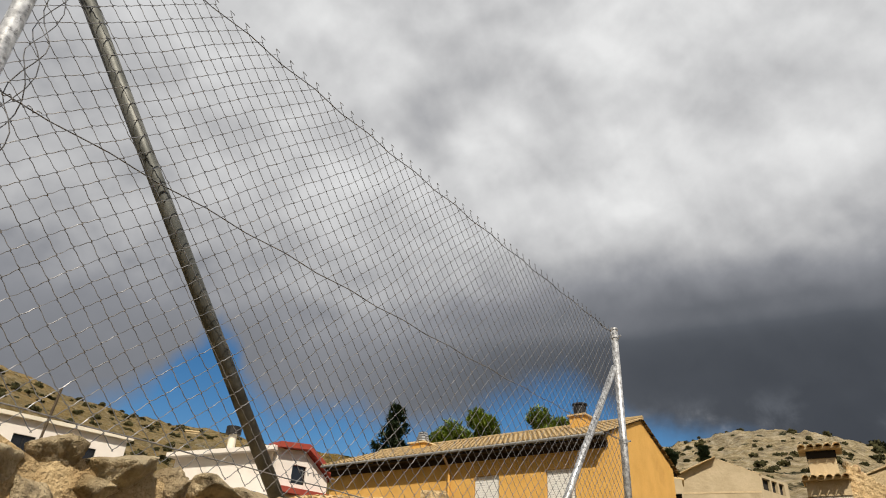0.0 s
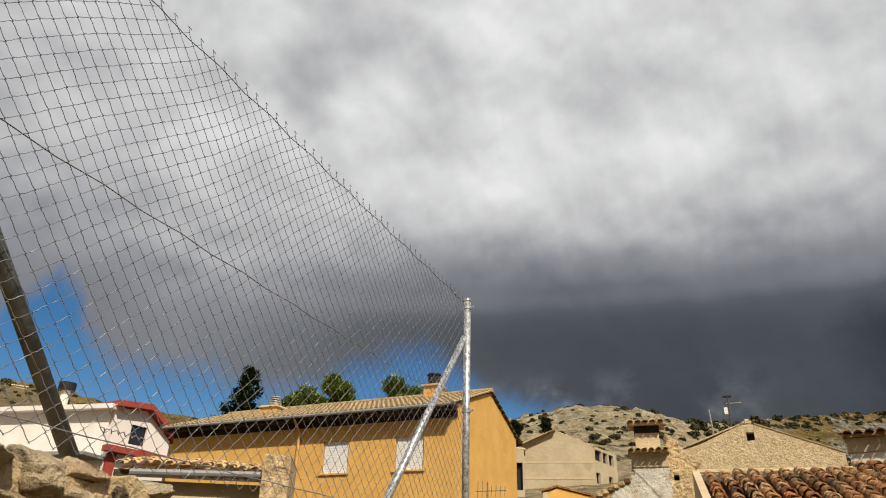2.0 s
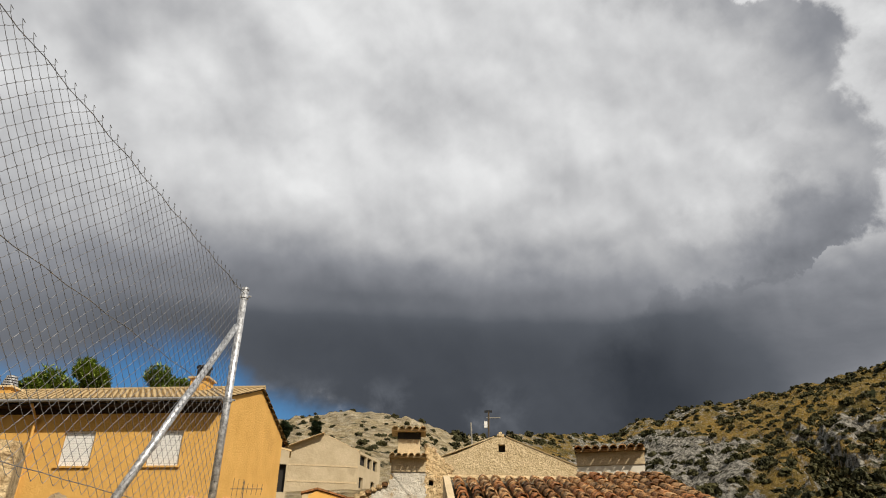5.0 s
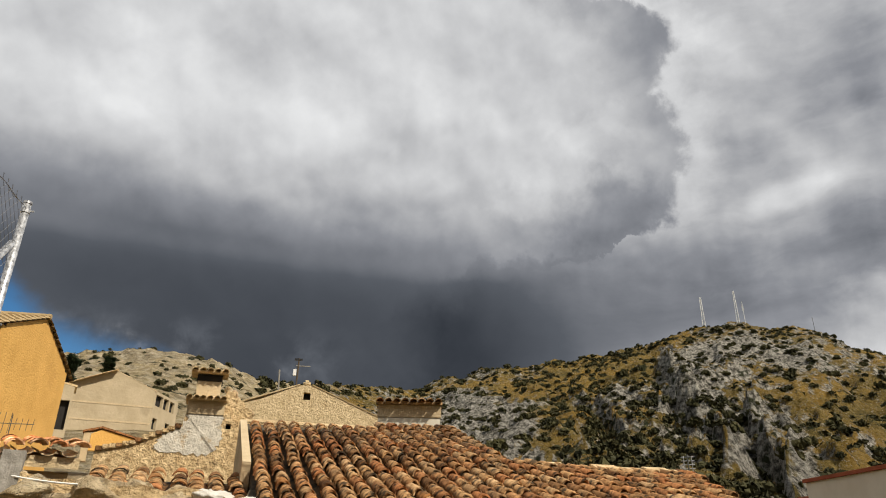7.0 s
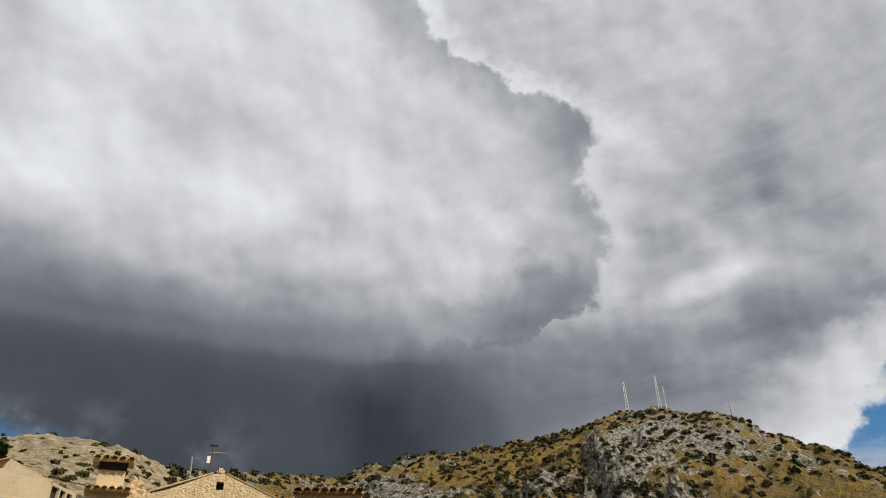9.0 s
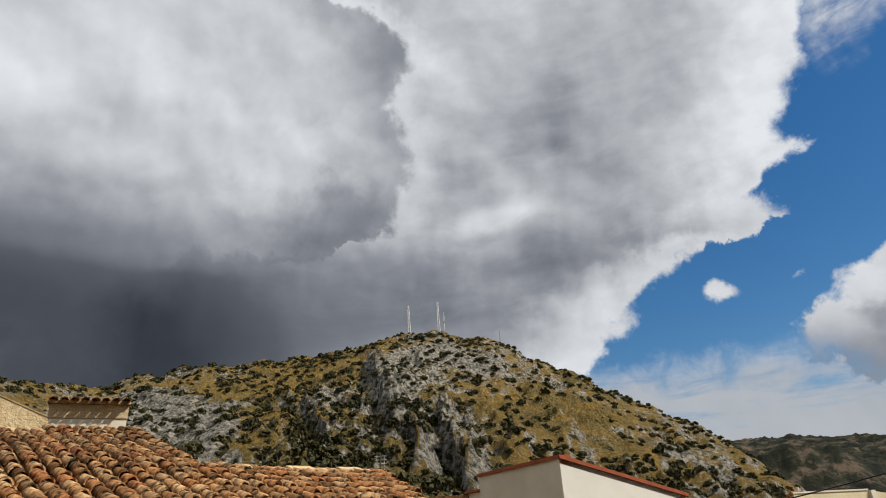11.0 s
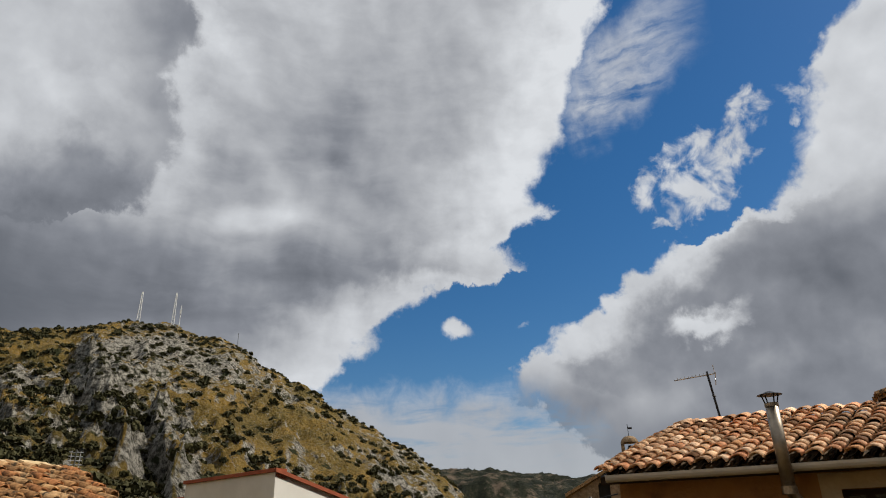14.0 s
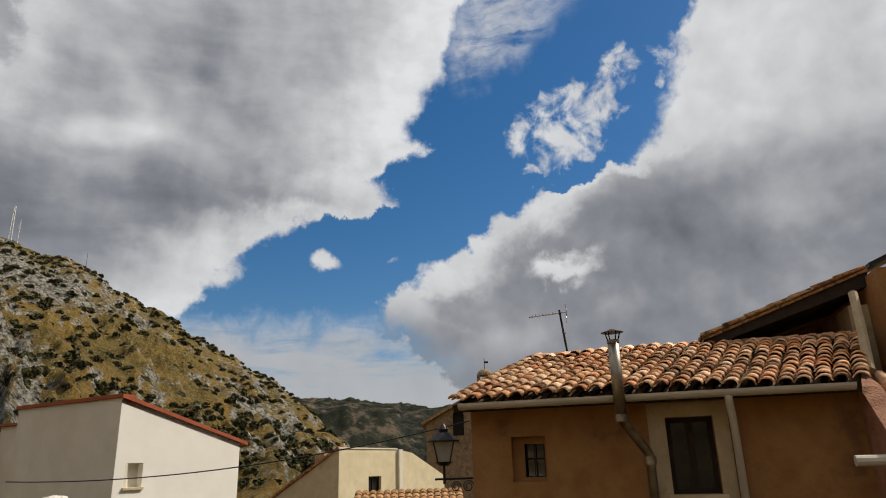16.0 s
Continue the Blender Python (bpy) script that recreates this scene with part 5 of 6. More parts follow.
def old_house():
    az, d = 29.8, 16.0
    rnd = random.Random(8)
    h = thing("old_stone_house", facing(pol(az, d, -2.0), az), "old rubble house end with worn whitewash and a tile-capped chimney", "house")
    z = lambda el: 2.0 + d * math.tan(radians(el))
    x = lambda a: d * math.tan(radians(a - az))
    top = [(x(22.4), z(6.5)), (x(24.5), z(7.0)), (x(26.5), z(7.9)), (x(28.15), z(8.6)), (x(28.3), z(9.6)), (x(31.6), z(9.6)), (x(31.9), z(9.0)), (x(33.4), z(8.8))]
    part("wall", wall_mesh(x(22.4), x(33.4), 0, top, [(x(31.35), x(31.75), z(8.4), z(8.8))], 0.5), RUBBLE, h)
    part("plaster", prism(ragged([(x(26.3), z(6.6)), (x(30.3), z(6.3)), (x(31.2), z(7.4)), (x(31.1), z(9.4)), (x(28.5), z(9.55)), (x(28.2), z(8.5)), (x(26.8), z(7.75))], rnd, 0.045, 12), 0.012), WHITEWASH, h, "worn patch of grey whitewash", Matrix.Translation((0, -0.015, 0)))
    for k in range(13):
        f = k / 13
        a0 = 22.5 + 5.6 * f
        zz = upper(top, x(a0))
        part("coping_stone", boxed(x(a0) - 0.02, x(a0 + 0.42), -0.06, 0.5, zz - 0.05, zz + 0.03 + 0.03 * rnd.random(), bevel=0.015), RUBBLE if k % 3 else TILE_OLD, h, "", pose(0, 0, 0, 0, 0, 0))
    part("hole_back", boxed(x(31.2), x(31.9), 0.3, 0.45, z(8.3), z(8.9)), DARKNESS, h)
    part("chimney", boxed(x(28.3), x(31.1), -0.04, 0.6, z(9.4), z(10.45)), BEIGE_RENDER, h, "")
    up = part("chimney_top", boxed(x(28.75), x(30.6), 0.02, 0.5, z(10.46), z(12.5)), BEIGE_RENDER, h)
    # near-black box round the stack paints the shade of its smoke openings
    part("smoke_opening", boxed(x(28.7), x(30.65), 0.0, 0.52, z(11.95), z(12.45)), DARKNESS, up)
    for el, w, dd, n in ((10.4, 0.86, 0.75, 6), (12.5, 0.80, 0.65, 5)):
        cap = tile_cap(h, w, dd, z(el), n, TILE_PALE)
        cap.matrix_basis = Matrix.Translation((x(29.65), 0.2, 0))
    for k in range(46):
        a0, e0 = rnd.uniform(31.2, 33.3), rnd.uniform(9.0, 11.7)
        if e0 > 11.9 - (a0 - 31.0) * 0.95:
            continue
        ob = new("stone", STONES[k % 7])
        ob.parent = h
        ob.matrix_basis = pose(x(a0), 0.35, z(e0), rnd.uniform(0, 90), rnd.uniform(0, 90), rnd.uniform(0, 90)) @ Matrix.Diagonal((0.12, 0.12, 0.10, 1))
    part("broken_pier", prism(ragged([(x(31.1), z(8.9)), (x(33.4), z(8.8)), (x(33.3), z(9.7)), (x(32.3), z(10.7)), (x(31.5), z(11.4)), (x(31.05), z(11.5))], rnd, 0.05), 0.5), RUBBLE, h, "broken ochre rubble pier", Matrix.Translation((0, 0.1, 0)))


old_house()


def barn():
    az, d = 37.2, 26.0
    h = thing("mud_barn", facing(pol(az, d, -2.0), az), "mud-rendered barn gable with a small arched hole", "barn")
    z = lambda el: 2.0 + d * math.tan(radians(el))
    x = lambda a: d * math.tan(radians(a - az))
    top = [(x(31.0), z(10.3)), (x(33.5), z(10.95)), (x(36.6), z(12.2)), (x(37.6), z(12.2)), (x(40), z(11.2)), (x(43.2), z(9.9))]
    part("gable_wall", wall_mesh(x(31), x(43.2), 0, top, [(x(36.95), x(37.5), z(11.05), z(11.65))], 0.5), MUD, h)
    part("hole_back", boxed(x(36.7), x(37.8), 0.3, 0.4, z(10.9), z(11.8)), DARKNESS, h)
    part("finial_stone", boxed(x(36.85), x(37.45), 0.0, 0.4, z(12.15), z(12.65), bevel=0.07), MUD, h)
    for (xa, za), (xb, zb) in ((top[0], top[2]), (top[3], top[5])):
        part("verge_tiles", prism([(xa, za + 0.004), (xb, zb + 0.004), (xb, zb + 0.05), (xa, za + 0.05)], 0.5), TILE_TAN if xa > 0 else MUD, h, "", Matrix.Translation((0, -0.02, 0)))
    part("body", boxed(x(31.2), x(43), 0.51, 6, 0, z(9.7)), MUD, h)


barn()
bx = thing("rendered_box", facing(pol(46.0, 14.0, -1.0), 46.0), "beige rendered chimney block with a tiled top", "chimney")
_z = lambda el: 1.0 + 14 * math.tan(radians(el))
part("upper", boxed(-0.645, 0.645, -0.02, 0.8, _z(9.75), _z(10.75), bevel=0.01), BEIGE_RENDER, bx)
part("body", boxed(-0.63, 0.63, 0, 0.78, 0, _z(9.74)), CREAM, bx)
tile_cap(bx, 1.34, 0.9, _z(10.76), 8, TILE_OLD).matrix_basis = Matrix.Translation((0, 0.35, 0))


# ---- the near tiled roofs ----
def near_roofs():
    # one old roof that falls towards the yard: a higher part, and a lower wing on its right
    top = Vector((5.54, 8.43, 3.096))
    pitch, run = 19.0, 4.05
    up = Vector((math.sin(radians(30)), math.cos(radians(30)), 0))
    eave = top - up * run * math.cos(radians(pitch)) - Vector((0, 0, run * math.sin(radians(pitch))))
    f = slope_frame(eave, 120, pitch)
    f0 = slope_frame(eave, 120, 0)
    h = thing("old_tiled_house", Matrix.Translation((0, 0, 0)), "low stone house under an old roof of weathered curved clay tiles", "house")
    tiled_slope(h, f, 6.1, run + 0.6, TILE_OLD, 3, rise=1.35, channel=TILE_DIRTY_SHADED, full=0.41, left=lambda y: 0.0 if y > 0.9 else -0.05, right=lambda y: 5.32 + 0.27 * y if y < 2.22 else 3.12, top=lambda x: (run + 0.18 * x) if x < 3.15 else 2.25)
    part("verge_wall", boxed(-0.10, -0.01, 1.6, run + 0.1, -0.9, 0.09), BEIGE_RENDER, h, "rendered verge", f)
    part("ridge_wall", boxed(0, 3.1, run + 0.62, run + 0.85, -1.2, -0.02), RUBBLE, h, "", f)
    part("front_wall", boxed(-0.3, 5.3, 0.3, 0.65, -2.6, -0.1), RUBBLE, h, "", f0)
    part("step_edge", boxed(3.13, 3.24, 2.2, run + 0.5, -0.6, 0.05), BEIGE_RENDER, h, "", f)
    for k in range(7):
        part("coping_tile", boxed(3.2 + k * 0.40, 3.58 + k * 0.40, 2.16, 2.34, -0.04, 0.075 + 0.02 * (k % 2), bevel=0.01), TILE_PALE, h, "", f)
    part("wing_back", boxed(3.2, 5.9, 2.36, 2.6, -1.4, -0.02), RUBBLE, h, "", f)
    # little roof at the foot of the old wall
    t3 = pel(23.2, 4.75, 8.4)
    e3 = t3 - Vector((math.sin(radians(28)), math.cos(radians(28)), 0)) * 1.5 - Vector((0, 0, 0.48))
    s = thing("lean_to", Matrix.Translation((0, 0, 0)), "short lean-to roof of curved clay tiles", "lean-to")
    tiled_slope(s, slope_frame(e3, 118, 17), 1.75, 1.5, TILE_OLD, 13)
    part("front_wall", boxed(0.05, 1.7, 0.2, 0.5, -2.2, -0.17), RUBBLE, s, "", slope_frame(e3, 118, 0))


near_roofs()


def sheds():
    # small tiled roof beside the far post
    e = pel(13.0, 5.9, 7.6)
    s = thing("small_shed", Matrix.Translation((0, 0, 0)), "small shed with a pale tiled eave over a dark opening", "shed")
    f = slope_frame(e, 102, 9)
    tiled_slope(s, f, 1.25, 0.8, TILE, 17, sheet=MUD, channel=MUD)
    f0 = slope_frame(e, 102, 0)
    part("wall", wall_mesh(0.05, 1.2, -2.2, [(0.05, -0.17), (1.2, -0.17)], [(0.1, 0.95, -0.42, -0.19)], 0.3), BEIGE_RENDER, s, "", f0 @ Matrix.Translation((0, 0.2, 0)))
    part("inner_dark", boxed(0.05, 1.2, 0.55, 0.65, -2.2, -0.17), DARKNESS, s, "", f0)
    # beige roof with a gutter in front of the orange house
    e2 = pel(-11.5, 8.0, 12.4)
    q = thing("long_shed", Matrix.Translation((0, 0, 0)), "stone shed with a pale tiled roof and grey gutter", "shed")
    f2 = slope_frame(e2, 62 + 34, 12)
    tiled_slope(q, f2, 2.35, 1.5, TILE_PALE, 19)
    f20 = slope_frame(e2, 96, 0)
    part("gutter", tubed([(0.3, -0.14, -0.10), (2.3, -0.14, -0.06)], 0.05, 8), GREY_METAL, q, "", f20)
    part("wall", boxed(0.0, 2.3, 0.25, 0.6, -2.2, -0.17), BEIGE_RENDER, q, "", f20)
    part("end_pier", boxed(2.32, 2.75, -0.1, 1.2, -2.2, 0.28), RUBBLE, q, "rough rubble pier", f20)


sheds()


# ---- houses to the right ----
def white_house():
    c = pel(82.0, 5.35, 16.0)
    l, r = pel(75.5, 4.5, 19.2), pel(90.6, 2.0, 18.1)
    base = -4.5
    zc, zr = c.z - base, r.z - base
    wl, wr = (l - c).xy.length, (r - c).xy.length
    h = thing("white_house", along(l, c, base), "plain white rendered house with a red tile edge", "house")
    # shade put into the colour: cream here, white on the sunlit front
    part("side_wall", wall_mesh(0, wl, 0, [(0, zc), (wl, zc)], (), 0.3), CREAM, h, "side wall in a darker cream for its shade")
    rel = along(l, c, base).inverted() @ along(c, r, base)
    win = [(0.24, 0.66, zc - 1.78, zc - 1.30)]
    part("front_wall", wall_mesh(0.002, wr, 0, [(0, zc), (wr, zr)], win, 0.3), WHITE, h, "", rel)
    w = part("niche", boxed(win[0][0], win[0][1], 0.16, 0.2, win[0][2], win[0][3]), CREAM, h, "", rel)
    part("sill", boxed(win[0][0] - 0.03, win[0][1] + 0.03, -0.04, 0.16, win[0][2] - 0.05, win[0][2] - 0.002), BEIGE_RENDER, w)
    part("roof_edge", prism([(-0.02, zc + 0.003), (wr + 0.22, zr - 0.05), (wr + 0.22, zr + 0.03), (-0.02, zc + 0.085)], 0.35), TILE_RED, h, "thin red tile edge", rel @ Matrix.Translation((0, -0.05, 0)))
    part("roof_edge", boxed(-0.05, wl, -0.05, 0.3, zc + 0.003, zc + 0.08), TILE_RED, h)
    bm = prism([(0, zc - 0.1), (wr, zr - 0.1), (wr, zr), (0, zc)], wl)
    part("roof", bm, TILE_RED, h, "", rel)
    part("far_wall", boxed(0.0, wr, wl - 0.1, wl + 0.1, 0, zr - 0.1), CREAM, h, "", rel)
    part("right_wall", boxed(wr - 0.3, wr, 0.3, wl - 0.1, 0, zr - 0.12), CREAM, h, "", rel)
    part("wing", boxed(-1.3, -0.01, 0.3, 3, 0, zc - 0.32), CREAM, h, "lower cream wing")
    part("wing_tiles", boxed(-1.35, -0.01, 0.22, 3, zc - 0.316, zc - 0.26), TILE_RED, h)
    b = thing("low_house", facing(pel(73.0, 0.0, 20.5), 73.0), "low beige rendered house with a tiled edge", "house")
    part("wall", boxed(-1.2, 1.2, 0, 3, -5, 1.05), BEIGE_RENDER, b)
    part("roof", prism([(-1.3, 1.054), (1.3, 1.054), (1.3, 1.16), (-1.3, 1.16)], 3.1), TILE_OLD, b, "", Matrix.Translation((0, -0.08, 0)))


white_house()


def yellow_house():
    c, r_, l_ = pol(98.2, 30), pol(103.0, 33.6), pol(92.6, 32.6)
    base = -5.0
    z = lambda el, d: EYE - base + d * math.tan(radians(el))
    w = (r_ - c).xy.length
    h = thing("yellow_house", along(c, r_, base), "pale yellow rendered house with a sloping shaded side", "house")
    zt = z(1.45, 31.5)
    hole = (w * 0.46, w * 0.46 + 0.95, zt - 2.2, zt - 1.15)
    part("front_wall", wall_mesh(0, w, 0, [(0, zt), (w, zt)], [hole], 0.3), YELLOW, h)
    window(h, *hole, 0.12, DARK_WOOD, GLASS_DARK, 2)
    part("right_wall", wall_mesh(w + 0.01, w + 4.2, 0, [(w, zt), (w + 1.2, zt - 0.15), (w + 4.2, zt - 1.25)], [], 0.3), YELLOW, h, "", Matrix.Translation((0, 0.06, 0)))
    part("pilaster", boxed(w - 0.18, w + 0.1, -0.12, -0.004, 0, zt), CREAM, h)
    rel = along(c, r_, base).inverted() @ along(l_, c, base)
    wl = (l_ - c).xy.length
    part("left_wall", wall_mesh(0, wl - 0.01, 0, [(0, zt - 2.2), (wl, zt)], (), 0.3), BEIGE_RENDER, h, "stained beige side", rel)
    part("verge", prism([(-0.2, zt - 2.3), (wl, zt + 0.004), (wl, zt + 0.10), (-0.2, zt - 2.18)], 0.5), TILE_OLD, h, "", rel @ Matrix.Translation((0, -0.08, 0)))
    part("chimney", boxed(wl * 0.52, wl * 0.52 + 0.5, 0.8, 1.3, zt - 2, zt - 0.1), ASHLAR, h, "brown brick chimney", rel)
    part("parapet", boxed(-0.03, w - 0.2, -0.03, 0.33, zt + 0.003, zt + 0.06), CREAM, h)
    part("roof_pipe", tubed([(w * 0.4, 1.2, zt - 0.3), (w * 0.4, 1.2, zt + 0.3)], 0.06, 8), CREAM, h)
    r = thing("tiled_outbuilding", facing(pol(104.2, 22, -0.55 - 1.0), 104.2), "brown tiled lean-to roof below the church", "outbuilding")
    part("roof", wavy_sheet(3.4, 2.4, 0.22, 0.06, 0.05, 7), TILE_OLD, r, "", Matrix.Translation((-1.9, -1.0, 0.1)) @ pose(0, 0, 0, 17, 0, 0))["kind"] = "stuff"
    part("wall", boxed(-1.8, 1.5, -0.8, 0, -4, 0.02), BEIGE_RENDER, r)


yellow_house()


def church():
    az, d = 107.0, 46.0
    h = thing("church", facing(pol(az, d, -5.0), az), "brown stone church with an arched window and a small bell turret", "church")
    z = lambda el, dd=46.0: 5.0 + dd * math.tan(radians(el))
    x = lambda a: d * math.tan(radians(a - az))
    part("wall", wall_mesh(x(105.2), x(113), 0, [(x(105.2), z(3.3)), (x(108.2), z(4.9)), (x(113), z(4.9))], [(x(107.4), x(108.3), z(2.35), z(4.2))], 0.5), ASHLAR, h)
    part("window_back", boxed(x(107.2), x(108.5), 0.3, 0.4, z(2.2), z(4.3)), DARKNESS, h)
    bm = bmesh.new()
    for k in range(9):
        a0, a1 = math.pi * k / 9, math.pi * (k + 1) / 9
        mx, r0, r1, zz = (x(107.4) + x(108.3)) / 2, 0.34, 0.58, z(4.0)
        vs = [bm.verts.new((mx + r * math.cos(a), -0.03, zz + r * math.sin(a))) for r, a in ((r0, a0), (r1, a0), (r1, a1), (r0, a1))]
        f = bm.faces.new(vs)
    g = bmesh.ops.extrude_face_region(bm, geom=list(bm.faces))
    bmesh.ops.translate(bm, vec=(0, 0.05, 0), verts=[q for q in g["geom"] if isinstance(q, bmesh.types.BMVert)])
    part("arch", bm, ASHLAR, h)
    part("string_course", boxed(x(105.6), x(112), -0.08, -0.004, z(1.85), z(2.15)), ASHLAR, h)
    part("roof", prism([(x(104.8), z(3.2)), (x(108.2), z(5.0)), (x(112.8), z(5.0)), (x(112.8), z(5.25)), (x(108.2), z(5.25)), (x(104.8), z(3.45))], 6), TILE_OLD, h, "", Matrix.Translation((0, -0.3, 0)))
    # bell turret far behind
    t = thing("bell_turret", facing(pol(110.2, 60, 5.0), 110.2), "small brick bell turret with a domed cap and weathervane", "bell tower")
    zz = lambda el: 60 * math.tan(radians(el)) - 5.0
    w = 60 * math.tan(radians(0.55))
    for sx in (-1, 1):
        for sy in (0, 1):
            part("pier", boxed(sx * w - 0.14, sx * w + 0.14, sy * 0.9, sy * 0.9 + 0.28, -1.0, zz(7.15)), ASHLAR, t)
    part("body", boxed(-w - 0.1, w + 0.1, 0, 1.2, -6.0, zz(6.5)), ASHLAR, t)
    bm = bmesh.new()
    tube(bm, [(0, 0.6, zz(7.15)), (0, 0.6, zz(7.3)), (0, 0.6, zz(7.45)), (0, 0.6, zz(7.6)), (0, 0.6, zz(7.68))], 0.5, 12)
    for v in bm.verts:
        f = max(0.1, math.sqrt(max(0.0, 1 - ((v.co.z - zz(7.15)) / (zz(7.7) - zz(7.15))) ** 2)))
        v.co.x, v.co.y = v.co.x * f * 1.45, 0.6 + (v.co.y - 0.6) * f * 1.45
    part("cap", bm, ASHLAR, t)
    part("bell", tubed([(0, 0.6, zz(6.65)), (0, 0.6, zz(6.95))], 0.26, 10, 0.12), BLACK, t, "dark bell")
    part("vane", tubed([(0, 0.6, zz(7.65)), (0, 0.6, zz(8.6))], 0.025, 5), BLACK, t)
    part("vane_plate", boxed(-0.02, 0.34, 0.59, 0.61, zz(8.2), zz(8.35)), BLACK, t)


church()


def brown_house():
    """The house with the flue: wall in shade, tiled roof, gutter, two windows."""
    foot = pol(122.5, 9.0)
    d = Vector((math.sin(radians(32.5)), math.cos(radians(32.5)), 0))
    left, right = foot + d * 2.20, foot - d * 2.36
    base = -4.0
    m = along(left, right, base)
    w = (right - left).xy.length
    h = thing("brown_house", m, "brown rendered house with a curved-tile roof, gutter and metal flue", "house")
    e = EYE + 0.70 - base
    hz = EYE - base
    sw = (0.51, 0.94, hz - 0.28, hz + 0.26)
    bw = (2.39, 2.93, hz - 0.46, hz + 0.41)
    part("front_wall", wall_mesh(0, w, 0, [(0, e), (w, e)], [sw, bw], 0.35), BROWN_RENDER, h)
    part("left_wall", boxed(0, 0.35, 0.352, 5, 0, e), BROWN_RENDER, h)
    part("right_wall", boxed(w - 0.35, w, 0.352, 5, 0, e), BROWN_RENDER, h)
    # small window: deep reveal, iron grille
    part("reveal", wall_mesh(sw[0] - 0.004, sw[1] - 0.001, sw[2] + 0.001, [(sw[0] - 0.004, sw[3] - 0.001), (sw[1] - 0.001, sw[3] - 0.001)], [(sw[0] + 0.14, sw[1] - 0.03, sw[2] + 0.05, sw[3] - 0.09)], 0.06), BROWN_RENDER, h, "weathered inner reveal", Matrix.Translation((0, 0.12, 0)))
    q = window(h, *sw, 0.22, DARK_WOOD, GLASS_DARK, 1, bar=0.06)
    for k in range(1, 4):
        part("grille_bar", tubed([(sw[0] + 0.13 * k, 0.16, sw[2]), (sw[0] + 0.13 * k, 0.16, sw[3])], 0.009, 6), BLACK, q)
    part("grille_bar", tubed([(sw[0], 0.16, (sw[2] + sw[3]) / 2), (sw[1], 0.16, (sw[2] + sw[3]) / 2)], 0.009, 6), BLACK, q)
    window(h, *bw, 0.16, DARK_WOOD, GLASS_DARK, 2, bar=0.06)
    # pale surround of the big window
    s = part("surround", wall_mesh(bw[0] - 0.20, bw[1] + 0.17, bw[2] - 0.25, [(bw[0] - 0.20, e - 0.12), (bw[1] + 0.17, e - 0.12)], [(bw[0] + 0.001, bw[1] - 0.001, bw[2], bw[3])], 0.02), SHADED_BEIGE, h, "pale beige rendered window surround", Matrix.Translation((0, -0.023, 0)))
    part("sill", boxed(bw[0] - 0.05, bw[1] + 0.05, -0.10, 0.14, bw[2] - 0.06, bw[2] - 0.003), BEIGE_RENDER, h)
    # roof
    pitch = 21.0
    over = 0.30
    f = Matrix.Translation((-0.16, -over, e + 0.02)) @ pose(0, 0, 0, pitch, 0, 0)
    run = 2.12
    roof_w = 4.65
    # dark channels and dark sheet also paint the shade under the tile ends
    tiled_slope(h, f, roof_w, run, TILE, 23, lap=0.168, left=lambda y: 0.37 * y, right=lambda y: 4.65 + 0.29 * y, skew=0.29, sway=0.012, sheet=DARK_WOOD, channel=TILE_DIRTY_SHADED, rise=0.82, full=0.50)
    hip = tile_kit(TILE, 77, 0.36, 0.085)
    for k in range(10):
        ob = new("hip_tile", hip[k % 4])
        ob.parent = h
        ob.matrix_basis = f @ pose(0.02 + 0.37 * 0.22 * k, -0.04 + 0.22 * k, 0.02, -3, 0, -20.3)
    for k in range(20):
        ob = new("ridge_tile", hip[k % 4])
        ob.parent = h
        ob.matrix_basis = f @ pose(roof_w + 0.55 - 0.22 * k, run + 0.02, 0.0, 0, 0, 90) @ pose(0, 0, 0, -3, 0, 0)
    part("back_slope", boxed(1.3, roof_w, run, run + 2.4, -0.9, -0.80), TILE_OLD, h, "", f)
    # gutter: half round, with brackets
    bm = bmesh.new()
    n = 9
    rings = []
    for xx in (-0.06, 4.40):
        rings.append([bm.verts.new((xx, -over - 0.07 - 0.07 * math.cos(math.pi * k / (n - 1)), e - 0.03 - 0.08 * math.sin(math.pi * k / (n - 1)))) for k in range(n)])
    for k in range(n - 1):
        bm.faces.new((rings[0][k], rings[0][k + 1], rings[1][k + 1], rings[1][k]))
    bm.faces.new(rings[0])
    bm.faces.new(rings[1][::-1])
    g = part("gutter", bm, ZINC, h, "pale painted half-round gutter")
    for k in range(6):
        xx = 0.4 + k * 0.78
        bm = bmesh.new()
        rings = [[bm.verts.new((xq, -over - 0.07 - 0.075 * math.cos(math.pi * q / (n - 1)), e - 0.028 - 0.085 * math.sin(math.pi * q / (n - 1)))) for q in range(n)] for xq in (xx, xx + 0.035)]
        for q in range(n - 1):
            bm.faces.new((rings[0][q], rings[0][q + 1], rings[1][q + 1], rings[1][q]))
        part("gutter_joint", bm, ZINC, g)
    xp = 3.15
    part("downpipe", tubed([(xp - 0.05, -over - 0.07, e - 0.06), (xp - 0.05, -over - 0.07, e - 0.15), (xp, -0.07, e - 0.40), (xp, -0.07, 0.2)], 0.045, 10), ZINC, h, "pale painted downpipe", None, True)
    # flue: up through the eave, elbow, down the wall
    xf = 1.90
    yf = -0.48
    fl = part("flue", tubed([(xf, yf, hz + 0.42), (xf, yf, hz + 1.30)], 0.068, 18), STEEL, h, "stainless steel flue pipe", None, True)
